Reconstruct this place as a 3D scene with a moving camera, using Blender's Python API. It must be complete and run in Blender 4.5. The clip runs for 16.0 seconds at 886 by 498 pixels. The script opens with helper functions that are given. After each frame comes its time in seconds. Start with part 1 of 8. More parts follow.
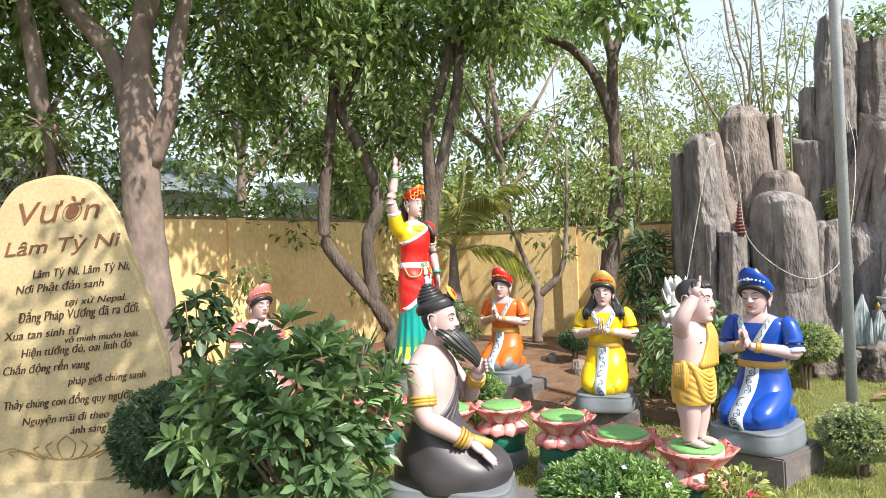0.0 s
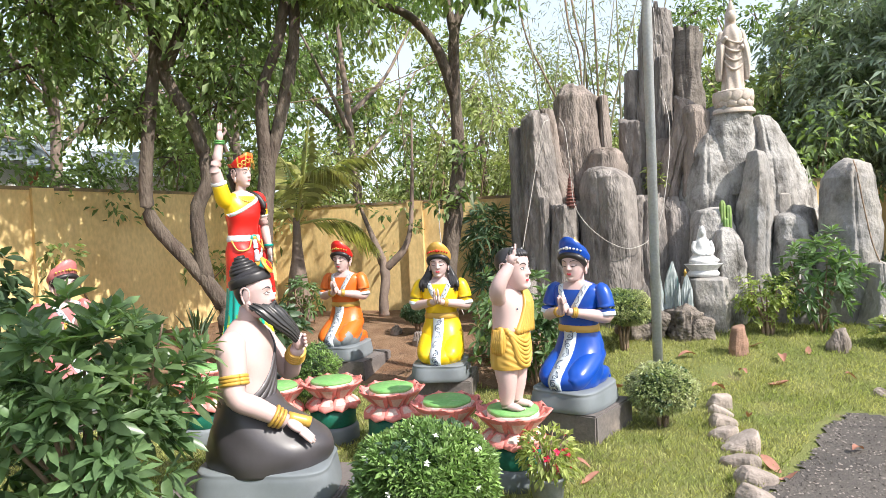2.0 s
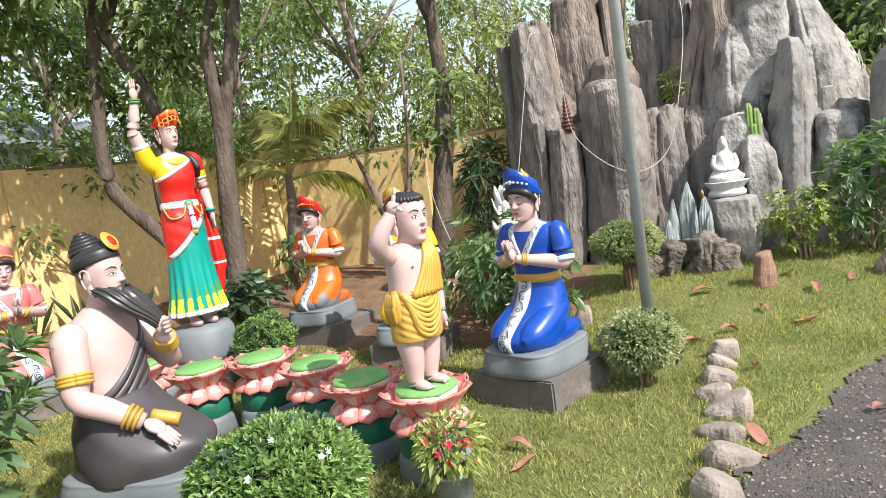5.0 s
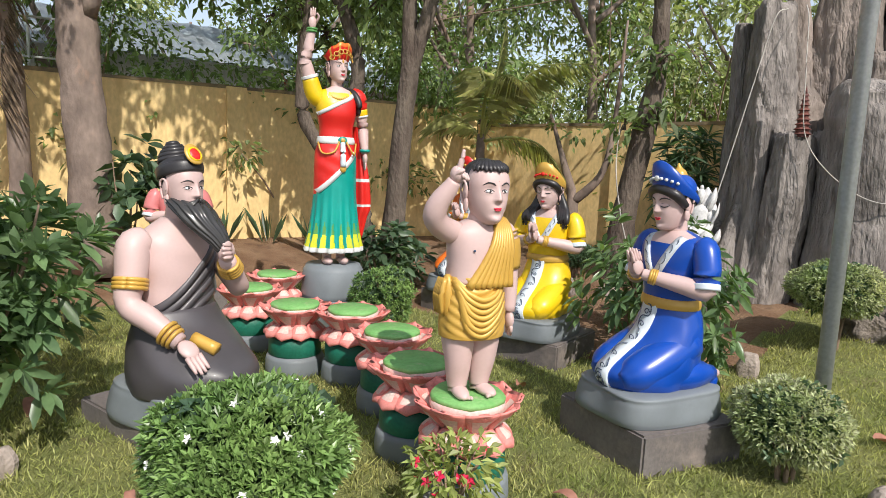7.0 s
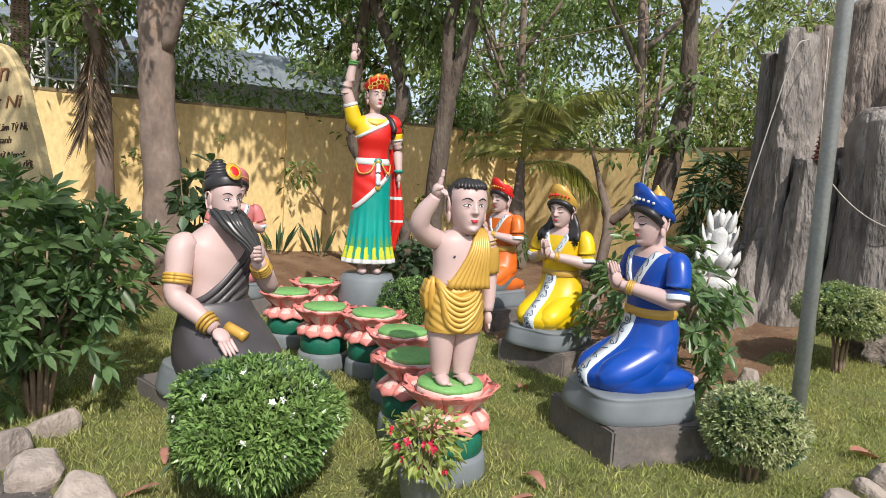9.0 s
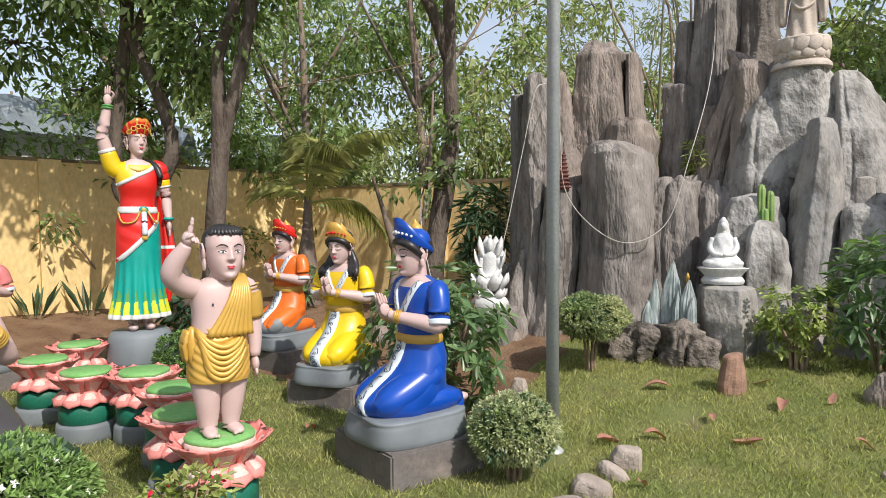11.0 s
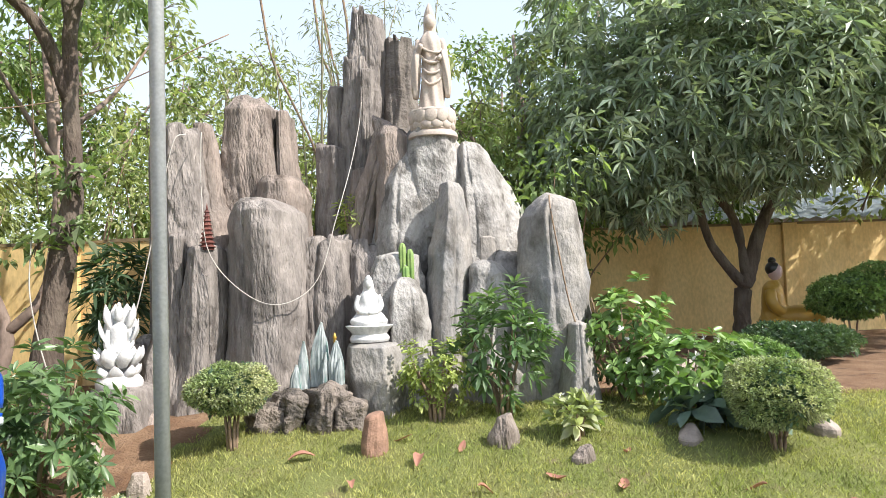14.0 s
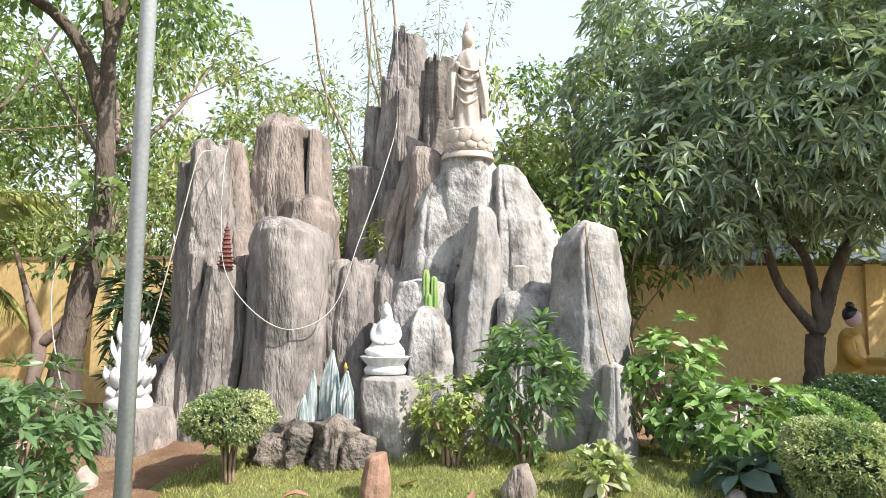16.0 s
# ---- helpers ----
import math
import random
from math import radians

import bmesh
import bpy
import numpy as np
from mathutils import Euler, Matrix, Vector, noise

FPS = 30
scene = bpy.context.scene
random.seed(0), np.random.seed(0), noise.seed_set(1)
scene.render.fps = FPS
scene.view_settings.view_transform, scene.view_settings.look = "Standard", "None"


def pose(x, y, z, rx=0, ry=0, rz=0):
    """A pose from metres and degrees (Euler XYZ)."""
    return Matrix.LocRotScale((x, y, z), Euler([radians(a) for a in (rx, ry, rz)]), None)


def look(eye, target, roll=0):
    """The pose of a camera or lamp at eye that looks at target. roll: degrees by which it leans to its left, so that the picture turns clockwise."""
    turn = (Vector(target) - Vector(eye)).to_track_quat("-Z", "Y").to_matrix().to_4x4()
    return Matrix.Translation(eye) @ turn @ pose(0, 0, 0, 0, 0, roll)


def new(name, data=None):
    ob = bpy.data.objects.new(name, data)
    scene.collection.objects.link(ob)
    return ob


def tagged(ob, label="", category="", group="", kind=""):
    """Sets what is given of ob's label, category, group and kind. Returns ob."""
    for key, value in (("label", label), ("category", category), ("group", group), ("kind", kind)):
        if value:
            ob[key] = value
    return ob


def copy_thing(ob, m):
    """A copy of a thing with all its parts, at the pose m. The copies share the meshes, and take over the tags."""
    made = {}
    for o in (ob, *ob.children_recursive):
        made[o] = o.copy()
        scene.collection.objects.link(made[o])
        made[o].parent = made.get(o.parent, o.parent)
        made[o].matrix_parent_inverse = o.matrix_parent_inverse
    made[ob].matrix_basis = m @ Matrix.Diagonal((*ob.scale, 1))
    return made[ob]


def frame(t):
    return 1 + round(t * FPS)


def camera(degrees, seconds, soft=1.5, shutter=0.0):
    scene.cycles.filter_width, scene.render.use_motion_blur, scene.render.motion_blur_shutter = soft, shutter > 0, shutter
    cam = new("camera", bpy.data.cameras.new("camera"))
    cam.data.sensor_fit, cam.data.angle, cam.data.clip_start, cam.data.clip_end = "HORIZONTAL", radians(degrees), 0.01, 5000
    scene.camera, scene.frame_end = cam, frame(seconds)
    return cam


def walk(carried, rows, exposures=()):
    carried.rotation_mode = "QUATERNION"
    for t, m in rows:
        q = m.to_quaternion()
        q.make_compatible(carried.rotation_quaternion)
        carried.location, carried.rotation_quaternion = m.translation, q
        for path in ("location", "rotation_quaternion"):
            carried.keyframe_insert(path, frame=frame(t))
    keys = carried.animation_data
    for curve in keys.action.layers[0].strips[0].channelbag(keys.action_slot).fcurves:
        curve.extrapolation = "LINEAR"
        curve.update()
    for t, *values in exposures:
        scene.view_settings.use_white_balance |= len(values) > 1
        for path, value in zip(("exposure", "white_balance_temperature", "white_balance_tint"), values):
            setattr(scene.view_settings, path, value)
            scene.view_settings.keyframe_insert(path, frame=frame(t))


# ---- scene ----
cam = camera(69.45, 16.0, soft=0.75)
PATH = [
    (0, (2.354, -0.561, 1.695), (90.78, -2.10, 29.23)),
    (0.5, (2.299, -0.598, 1.684), (90.69, -2.05, 26.25)),
    (1, (2.300, -0.571, 1.678), (90.52, -2.02, 24.66)),
    (1.5, (2.386, -0.462, 1.669), (89.50, -1.96, 22.57)),
    (2, (2.542, -0.333, 1.642), (88.18, -2.42, 17.06)),
    (2.5, (2.570, -0.182, 1.583), (84.99, -2.23, 13.75)),
    (3, (2.603, 0.020, 1.603), (83.44, -0.21, 14.92)),
    (3.5, (2.734, 0.171, 1.585), (82.64, -2.90, 16.20)),
    (6, (3.462, 1.252, 1.500), (82.67, -4.83, 31.47)),
    (6.2, (3.448, 1.353, 1.479), (81.83, -2.56, 32.81)),
    (6.5, (3.469, 1.502, 1.476), (81.44, -0.72, 35.68)),
    (7, (3.555, 1.655, 1.475), (82.37, 2.45, 44.63)),
    (7.5, (3.744, 1.686, 1.476), (82.66, 3.72, 50.42)),
    (8, (3.885, 1.626, 1.468), (83.62, 3.36, 51.22)),
    (10.4, (4.359, 1.628, 1.500), (86.91, 0.93, 45.53)),
    (10.5, (4.360, 1.623, 1.502), (86.92, 0.69, 43.04)),
    (11, (4.397, 1.709, 1.501), (87.69, -0.27, 33.75)),
    (11.5, (4.435, 1.790, 1.521), (89.19, -1.16, 25.66)),
    (12, (4.471, 1.823, 1.518), (89.79, -1.67, 19.35)),
    (12.5, (4.558, 1.887, 1.533), (89.76, -2.66, 14.06)),
    (13, (4.509, 2.040, 1.498), (89.65, -1.73, 9.01)),
    (13.5, (4.507, 2.133, 1.497), (90.93, -1.93, 5.85)),
    (14, (4.691, 2.208, 1.485), (92.68, -2.01, 6.92)),
    (14.5, (4.815, 2.318, 1.468), (93.62, -1.88, 9.92)),
    (15, (4.842, 2.418, 1.445), (92.49, -2.48, 10.92)),
    (15.5, (4.856, 2.622, 1.442), (93.29, 1.08, 11.10)),
    (16, (4.982, 2.688, 1.475), (95.51, 0.43, 12.76)),
]
walk(cam, [(t, pose(*eye, tilt, 0, turn) @ pose(0, 0, 0, 0, 0, lean)) for t, eye, (tilt, lean, turn) in PATH],
     exposures=[(0.0, 0.85), (3.5, 0.93), (6.0, 0.46), (7.5, 0.2), (8.2, 0.18), (10.5, 0.17), (11.3, 0.31), (12.5, 0.62), (14.5, 0.97), (16.0, 1.03)])

# ---- light ----
SUN_DIR = Vector((0.66, -0.23, 0.70)).normalized()
world = bpy.data.worlds.new("sky")
scene.world = world
world.use_nodes = True
wn = world.node_tree.nodes
sky = wn.new("ShaderNodeTexSky")
sky.sky_type = "NISHITA"
sky.sun_disc = False
sky.sun_elevation = math.asin(SUN_DIR.z)
sky.sun_rotation = math.atan2(SUN_DIR.x, SUN_DIR.y)
sky.air_density, sky.dust_density, sky.ozone_density = 1.0, 1.5, 1.0
wn["Background"].inputs["Strength"].default_value = 0.15
haze = wn.new("ShaderNodeMix")
haze.data_type = "RGBA"
haze.inputs[0].default_value = 0.5
haze.inputs[7].default_value = (4.7, 5.0, 5.4, 1)
world.node_tree.links.new(sky.outputs[0], haze.inputs[6])
world.node_tree.links.new(haze.outputs[2], wn["Background"].inputs["Color"])
sun_data = bpy.data.lights.new("sun", "SUN")
sun_data.energy, sun_data.angle, sun_data.color = 4.1, radians(0.6), (1.0, 0.945, 0.87)
sun = new("sun", sun_data)
sun.matrix_world = look(SUN_DIR * 40, (0, 0, 0))


# ---- materials ----
def mat(name, base, other=None, rough=0.6, metal=0.0, scale=6.0, fine=60.0, bump=0.15, depth=0.01, spec=0.5,
        stain=None, stain_scale=1.5, stain_at=0.6, stretch=(1, 1, 1), island=0.0, per_object=0.0, translucent=0.0, coat=0.0, grit=0.8, relief=0.0):
    m = bpy.data.materials.new(name)
    m.use_nodes = True
    nt = m.node_tree
    n, link = nt.nodes, nt.links.new
    bsdf = n["Principled BSDF"]
    co = n.new("ShaderNodeTexCoord")
    mp = n.new("ShaderNodeMapping")
    mp.inputs["Scale"].default_value = stretch
    link(co.outputs["Object"], mp.inputs["Vector"])
    big = n.new("ShaderNodeTexNoise")
    big.inputs["Scale"].default_value, big.inputs["Detail"].default_value = scale, 5
    small = n.new("ShaderNodeTexNoise")
    small.inputs["Scale"].default_value, small.inputs["Detail"].default_value = fine, 4
    link(mp.outputs[0], big.inputs["Vector"])
    link(mp.outputs[0], small.inputs["Vector"])
    other = other or tuple(c * 0.8 for c in base)
    ramp = n.new("ShaderNodeValToRGB")
    ramp.color_ramp.elements[0].position, ramp.color_ramp.elements[1].position = 0.35, 0.65
    ramp.color_ramp.elements[0].color, ramp.color_ramp.elements[1].color = (*base, 1), (*other, 1)
    link(big.outputs["Fac"], ramp.inputs["Fac"])
    col = ramp.outputs[0]

    def blend(kind, fac, a, b):
        x = n.new("ShaderNodeMix")
        x.data_type, x.blend_type = "RGBA", kind
        for sock, v in ((x.inputs[0], fac), (x.inputs[6], a), (x.inputs[7], b)):
            if hasattr(v, "is_linked"):
                link(v, sock)
            else:
                sock.default_value = v
        return x.outputs[2]

    grain = n.new("ShaderNodeMapRange")
    grain.inputs["From Min"].default_value, grain.inputs["From Max"].default_value = 0.3, 0.7
    grain.inputs["To Min"].default_value, grain.inputs["To Max"].default_value = 0.82, 1.12
    link(small.outputs["Fac"], grain.inputs["Value"])
    col = blend("MULTIPLY", grit, col, grain.outputs[0])
    if stain:
        st = n.new("ShaderNodeTexNoise")
        st.inputs["Scale"].default_value, st.inputs["Detail"].default_value = stain_scale, 8
        st.inputs["Roughness"].default_value = 0.65
        link(mp.outputs[0], st.inputs["Vector"])
        r = n.new("ShaderNodeMapRange")
        r.inputs["From Min"].default_value, r.inputs["From Max"].default_value = stain_at - 0.06, stain_at + 0.1
        link(st.outputs["Fac"], r.inputs["Value"])
        col = blend("MIX", r.outputs[0], col, (*stain, 1))
    if island or per_object:
        if island:
            src = n.new("ShaderNodeNewGeometry").outputs["Random Per Island"]
        else:
            src = n.new("ShaderNodeObjectInfo").outputs["Random"]
        k = island or per_object
        r = n.new("ShaderNodeMapRange")
        r.inputs["To Min"].default_value, r.inputs["To Max"].default_value = 1 - k, 1 + k
        link(src, r.inputs["Value"])
        col = blend("MULTIPLY", 1.0, col, r.outputs[0])
    link(col, bsdf.inputs["Base Color"])
    bsdf.inputs["Roughness"].default_value, bsdf.inputs["Metallic"].default_value = rough, metal
    bsdf.inputs["Specular IOR Level"].default_value = spec
    bsdf.inputs["Coat Weight"].default_value = coat
    if bump:
        b = n.new("ShaderNodeBump")
        b.inputs["Strength"].default_value, b.inputs["Distance"].default_value = bump, depth
        link(small.outputs["Fac"], b.inputs["Height"])
        if relief:
            b2 = n.new("ShaderNodeBump")
            b2.inputs["Strength"].default_value, b2.inputs["Distance"].default_value = 0.8, relief
            link(big.outputs["Fac"], b2.inputs["Height"])
            link(b.outputs[0], b2.inputs["Normal"])
            b = b2
        link(b.outputs[0], bsdf.inputs["Normal"])
    if translucent:
        tr = n.new("ShaderNodeBsdfTranslucent")
        link(blend("MULTIPLY", 1.0, col, (1.5, 1.7, 0.7, 1)), tr.inputs["Color"])
        mx = n.new("ShaderNodeMixShader")
        mx.inputs[0].default_value = translucent
        link(bsdf.outputs[0], mx.inputs[1])
        link(tr.outputs[0], mx.inputs[2])
        link(mx.outputs[0], n["Material Output"].inputs["Surface"])
    return m


def leaf_mat(name, a, b, rough=0.45, island=0.4, translucent=0.3):
    # shift the leaf colours: more red and blue, a little less green
    a, b = [(c[0] * 1.16, c[1] * 0.95, c[2] * 1.25 + 0.014) for c in (a, b)]
    return mat(name, a, b, rough=rough, scale=2.0, fine=30, bump=0, island=island, translucent=translucent, spec=0.4)


M_SOIL = mat("soil", (0.16, 0.085, 0.045), (0.24, 0.15, 0.09), rough=0.95, scale=3, fine=40, bump=0.8, depth=0.03, stain=(0.09, 0.05, 0.03), stain_scale=5)
M_TURF = mat("turf", (0.16, 0.19, 0.05), (0.24, 0.25, 0.08), rough=0.95, scale=2.2, fine=70, bump=0.9, depth=0.04, stain=(0.2, 0.16, 0.08), stain_scale=3, stain_at=0.62)
M_GRAVEL = mat("gravel", (0.1, 0.09, 0.083), (0.16, 0.14, 0.125), rough=0.95, scale=2, fine=130, bump=1.0, depth=0.02, stain=(0.085, 0.075, 0.07), stain_scale=60, stain_at=0.55)
M_WALL = mat("ochre plaster", (0.8, 0.6, 0.29), (0.74, 0.53, 0.24), rough=0.85, scale=1.2, fine=25, bump=0.2, stain=(0.52, 0.33, 0.13), stain_scale=1.6, stain_at=0.62, stretch=(1, 1, 0.5))
M_WALL_CAP = mat("weathered wall top", (0.33, 0.24, 0.12), (0.15, 0.12, 0.08), rough=0.9, scale=5, fine=40, bump=0.4)
M_ROCK = mat("grey rockery cement", (0.32, 0.285, 0.262), (0.19, 0.168, 0.155), rough=0.9, scale=3.2, fine=24, bump=0.8, depth=0.035, stain=(0.1, 0.088, 0.08), stain_scale=2.6, stain_at=0.57, stretch=(1.9, 1.9, 0.55), relief=0.1)
M_ROCK_PALE = mat("pale rockery cement", (0.41, 0.39, 0.37), (0.29, 0.275, 0.262), rough=0.88, scale=2.2, fine=24, bump=0.8, depth=0.03, stain=(0.12, 0.11, 0.1), stain_scale=4.2, stain_at=0.55, stretch=(1.2, 1.2, 0.8), relief=0.05)
M_ROCK_BLUE = mat("bluish rockery cement", (0.24, 0.235, 0.235), (0.36, 0.33, 0.3), rough=0.88, scale=2.2, fine=24, bump=0.7, depth=0.025, stain=(0.13, 0.12, 0.11), stain_scale=2.8, stain_at=0.56, stretch=(1.3, 1.3, 0.75), relief=0.04)
M_ROCK_WARM = mat("brown rockery cement", (0.33, 0.27, 0.235), (0.19, 0.16, 0.14), rough=0.9, scale=3.0, fine=26, bump=0.8, depth=0.035, stain=(0.11, 0.085, 0.07), stain_scale=2.4, stain_at=0.58, stretch=(1.9, 1.9, 0.55), relief=0.1)
M_DARK_ROCK = mat("dark holed rock", (0.11, 0.093, 0.08), (0.2, 0.175, 0.155), rough=0.85, scale=5, fine=30, bump=0.7, depth=0.03)
M_STONE = mat("kerb stone", (0.4, 0.335, 0.295), (0.26, 0.215, 0.185), rough=0.9, scale=6, fine=50, bump=0.6, depth=0.02, per_object=0.2)
M_RED_STONE = mat("red stone", (0.34, 0.2, 0.14), (0.24, 0.14, 0.1), rough=0.85, scale=9, fine=60, bump=0.5)
M_BARK = mat("grey bark", (0.27, 0.205, 0.17), (0.16, 0.12, 0.1), rough=0.9, scale=5, fine=22, bump=0.6, depth=0.02, stain=(0.4, 0.24, 0.16), stain_scale=2, stain_at=0.62, stretch=(1, 1, 0.6))
M_BARK_DARK = mat("dark bark", (0.085, 0.062, 0.05), (0.15, 0.12, 0.095), rough=0.95, scale=7, fine=30, bump=1.0, depth=0.03, stretch=(1, 1, 0.4))
M_TWIG = mat("twig", (0.3, 0.21, 0.14), (0.2, 0.14, 0.1), rough=0.9, scale=8, fine=40, bump=0.3)
M_BAMBOO = mat("bamboo culm", (0.25, 0.24, 0.14), (0.18, 0.16, 0.1), rough=0.6, scale=4, fine=40, bump=0.2)
M_STEEL = mat("grey painted steel", (0.5, 0.52, 0.54), (0.43, 0.45, 0.47), rough=0.4, metal=0.15, scale=5, fine=50, bump=0.05)
M_ROPE = mat("pale cable", (0.48, 0.45, 0.41), (0.4, 0.37, 0.34), rough=0.7, bump=0)
M_LEAF_BIG = leaf_mat("glossy shrub leaf", (0.08, 0.17, 0.05), (0.15, 0.27, 0.075), rough=0.33)
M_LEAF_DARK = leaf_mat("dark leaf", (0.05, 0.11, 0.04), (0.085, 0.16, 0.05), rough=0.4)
M_LEAF_MANGO = leaf_mat("mango leaf", (0.17, 0.27, 0.14), (0.27, 0.38, 0.2), rough=0.3, island=0.5, translucent=0.25)
M_LEAF_TREE = leaf_mat("tree leaf", (0.115, 0.205, 0.055), (0.195, 0.31, 0.085), island=0.55, translucent=0.38)
M_LEAF_FAR = leaf_mat("woodland leaf", (0.19, 0.28, 0.085), (0.3, 0.39, 0.13), rough=0.6, island=0.5, translucent=0.35)
M_LEAF_BAMBOO = leaf_mat("bamboo leaf", (0.16, 0.24, 0.09), (0.24, 0.3, 0.13), rough=0.6, island=0.4, translucent=0.35)
M_LEAF_BUSH = leaf_mat("clipped bush leaf", (0.105, 0.225, 0.04), (0.21, 0.37, 0.08), island=0.5, translucent=0.2, rough=0.33)
M_LEAF_PALE = leaf_mat("variegated leaf", (0.2, 0.31, 0.095), (0.45, 0.53, 0.26), island=0.55, translucent=0.3)
M_LEAF_PALM = leaf_mat("palm leaflet", (0.26, 0.33, 0.09), (0.4, 0.46, 0.16), rough=0.4, island=0.4, translucent=0.4)
M_LEAF_LIME = leaf_mat("lime leaf", (0.2, 0.31, 0.06), (0.33, 0.43, 0.1), island=0.4)
M_LEAF_DRY = leaf_mat("dry leaf", (0.26, 0.14, 0.065), (0.4, 0.25, 0.13), rough=0.8, island=0.5, translucent=0.1)
M_LEAF_BLUE = leaf_mat("broad bluish leaf", (0.08, 0.15, 0.08), (0.13, 0.22, 0.11), rough=0.35, translucent=0.1)
M_GRASS = leaf_mat("grass blade", (0.21, 0.29, 0.065), (0.34, 0.39, 0.12), rough=0.55, island=0.6, translucent=0.35)
M_PETAL_W = mat("white petal", (0.8, 0.8, 0.75), rough=0.5, bump=0)
M_PETAL_R = mat("red petal", (0.7, 0.02, 0.08), rough=0.5, bump=0)

# ---- building helpers ----
rng = np.random.default_rng(7)


def mesh_from(name, verts, faces, mats, index=None, smooth=True):
    me = bpy.data.meshes.new(name)
    me.from_pydata([tuple(v) for v in verts], [], faces)
    for m in (mats if isinstance(mats, (list, tuple)) else [mats]):
        me.materials.append(m)
    if index is not None:
        me.polygons.foreach_set("material_index", np.asarray(index, dtype=np.int32))
    me.polygons.foreach_set("use_smooth", [smooth] * len(me.polygons))
    me.update()
    return me


def bm_mesh(name, bm, mats, smooth=True):
    me = bpy.data.meshes.new(name)
    bmesh.ops.recalc_face_normals(bm, faces=bm.faces)
    bm.to_mesh(me)
    bm.free()
    for m in (mats if isinstance(mats, (list, tuple)) else [mats]):
        me.materials.append(m)
    me.polygons.foreach_set("use_smooth", [smooth] * len(me.polygons))
    return me


def put(name, me, parent=None, label=""):
    """A mesh as a part of a thing, or as a thing of its own."""
    ob = new(name, me)
    ob.parent = parent
    if label:
        ob["label"] = label
    return ob


def part(name, bm, material, parent, label="", smooth=True):
    return put(name, bm_mesh(name, bm, material, smooth), parent, label)


def thing(name, at, label, category, group="", kind="", turn=0):
    ob = new(name)
    ob.matrix_basis = pose(*at, 0, 0, turn)
    ob.empty_display_size = 0.1
    return tagged(ob, label, category, group, kind)


def flat(me):
    me.polygons.foreach_set("use_smooth", [False] * len(me.polygons))
    return me


def smoothstep(a, b, x):
    t = min(1.0, max(0.0, (x - a) / (b - a)))
    return t * t * (3 - 2 * t)


def ground_z(x, y):
    """Height of the garden's soil: level lawn, a bank towards the walls and the rockery."""
    z = 0.32 * smoothstep(5.6, 8.2, y)
    z = max(z, 0.36 * smoothstep(-2.0, -4.6, x))
    return z + 0.012 * noise.noise((x * 1.1, y * 1.1, 0)) - 0.012


def rings_mesh(rings, cap=True):
    """Verts and quads of a tube through rings of equal length; caps are fans."""
    n = len(rings[0])
    verts = [p for r in rings for p in r]
    faces = []
    for i in range(len(rings) - 1):
        for j in range(n):
            k = (j + 1) % n
            faces.append((i * n + j, i * n + k, (i + 1) * n + k, (i + 1) * n + j))
    if cap:
        for i in (0, len(rings) - 1):
            c = len(verts)
            verts.append(tuple(sum(p[a] for p in rings[i]) / n for a in range(3)))
            for j in range(n):
                k = (j + 1) % n
                faces.append((i * n + k, i * n + j, c) if i == 0 else (i * n + j, i * n + k, c))
    return verts, faces


def spline(points, steps):
    """Catmull-Rom through rows of numbers."""
    p = np.asarray(points, dtype=float)
    p = np.vstack([2 * p[0] - p[1], p, 2 * p[-1] - p[-2]])
    out = []
    for i in range(1, len(p) - 2):
        for s in range(steps):
            t = s / steps
            a, b, c, d = p[i - 1], p[i], p[i + 1], p[i + 2]
            out.append(0.5 * (2 * b + (c - a) * t + (2 * a - 5 * b + 4 * c - d) * t * t + (3 * b - a - 3 * c + d) * t ** 3))
    out.append(p[-2])
    return np.array(out)


def limb_rings(points, radii, steps=4, n=9, rough=0.0, seed=0.0):
    """Rings along a bending limb."""
    rows = spline([(*p, r) for p, r in zip(points, radii)], steps)
    rings = []
    for i, row in enumerate(rows):
        a, b = rows[max(0, i - 1)][:3], rows[min(len(rows) - 1, i + 1)][:3]
        d = Vector(b - a).normalized()
        u = d.orthogonal().normalized() if abs(d.z) > 0.98 else d.cross(Vector((0, 0, 1))).normalized()
        if abs(d.z) > 0.98:
            u = (Vector((1, 0, 0)) - d * d.x).normalized()
        v = d.cross(u)
        c = Vector(row[:3])
        ring = []
        for j in range(n):
            t = 2 * math.pi * j / n
            r = row[3] * (1 + rough * noise.noise((math.cos(t) * 2 + seed, math.sin(t) * 2, i * 0.7)))
            ring.append(c + (u * math.cos(t) + v * math.sin(t)) * r)
        rings.append(ring)
    return rings


def joined(parts):
    verts, faces = [], []
    for v, f in parts:
        o = len(verts)
        verts += list(v)
        faces += [tuple(i + o for i in q) for q in f]
    return verts, faces


def limb(name, points, radii, material, parent=None, steps=4, n=9, rough=0.0, label=""):
    v, f = rings_mesh(limb_rings(points, radii, steps, n, rough, points[0][0] * 7))
    return put(name, mesh_from(name, v, f, material), parent, label)


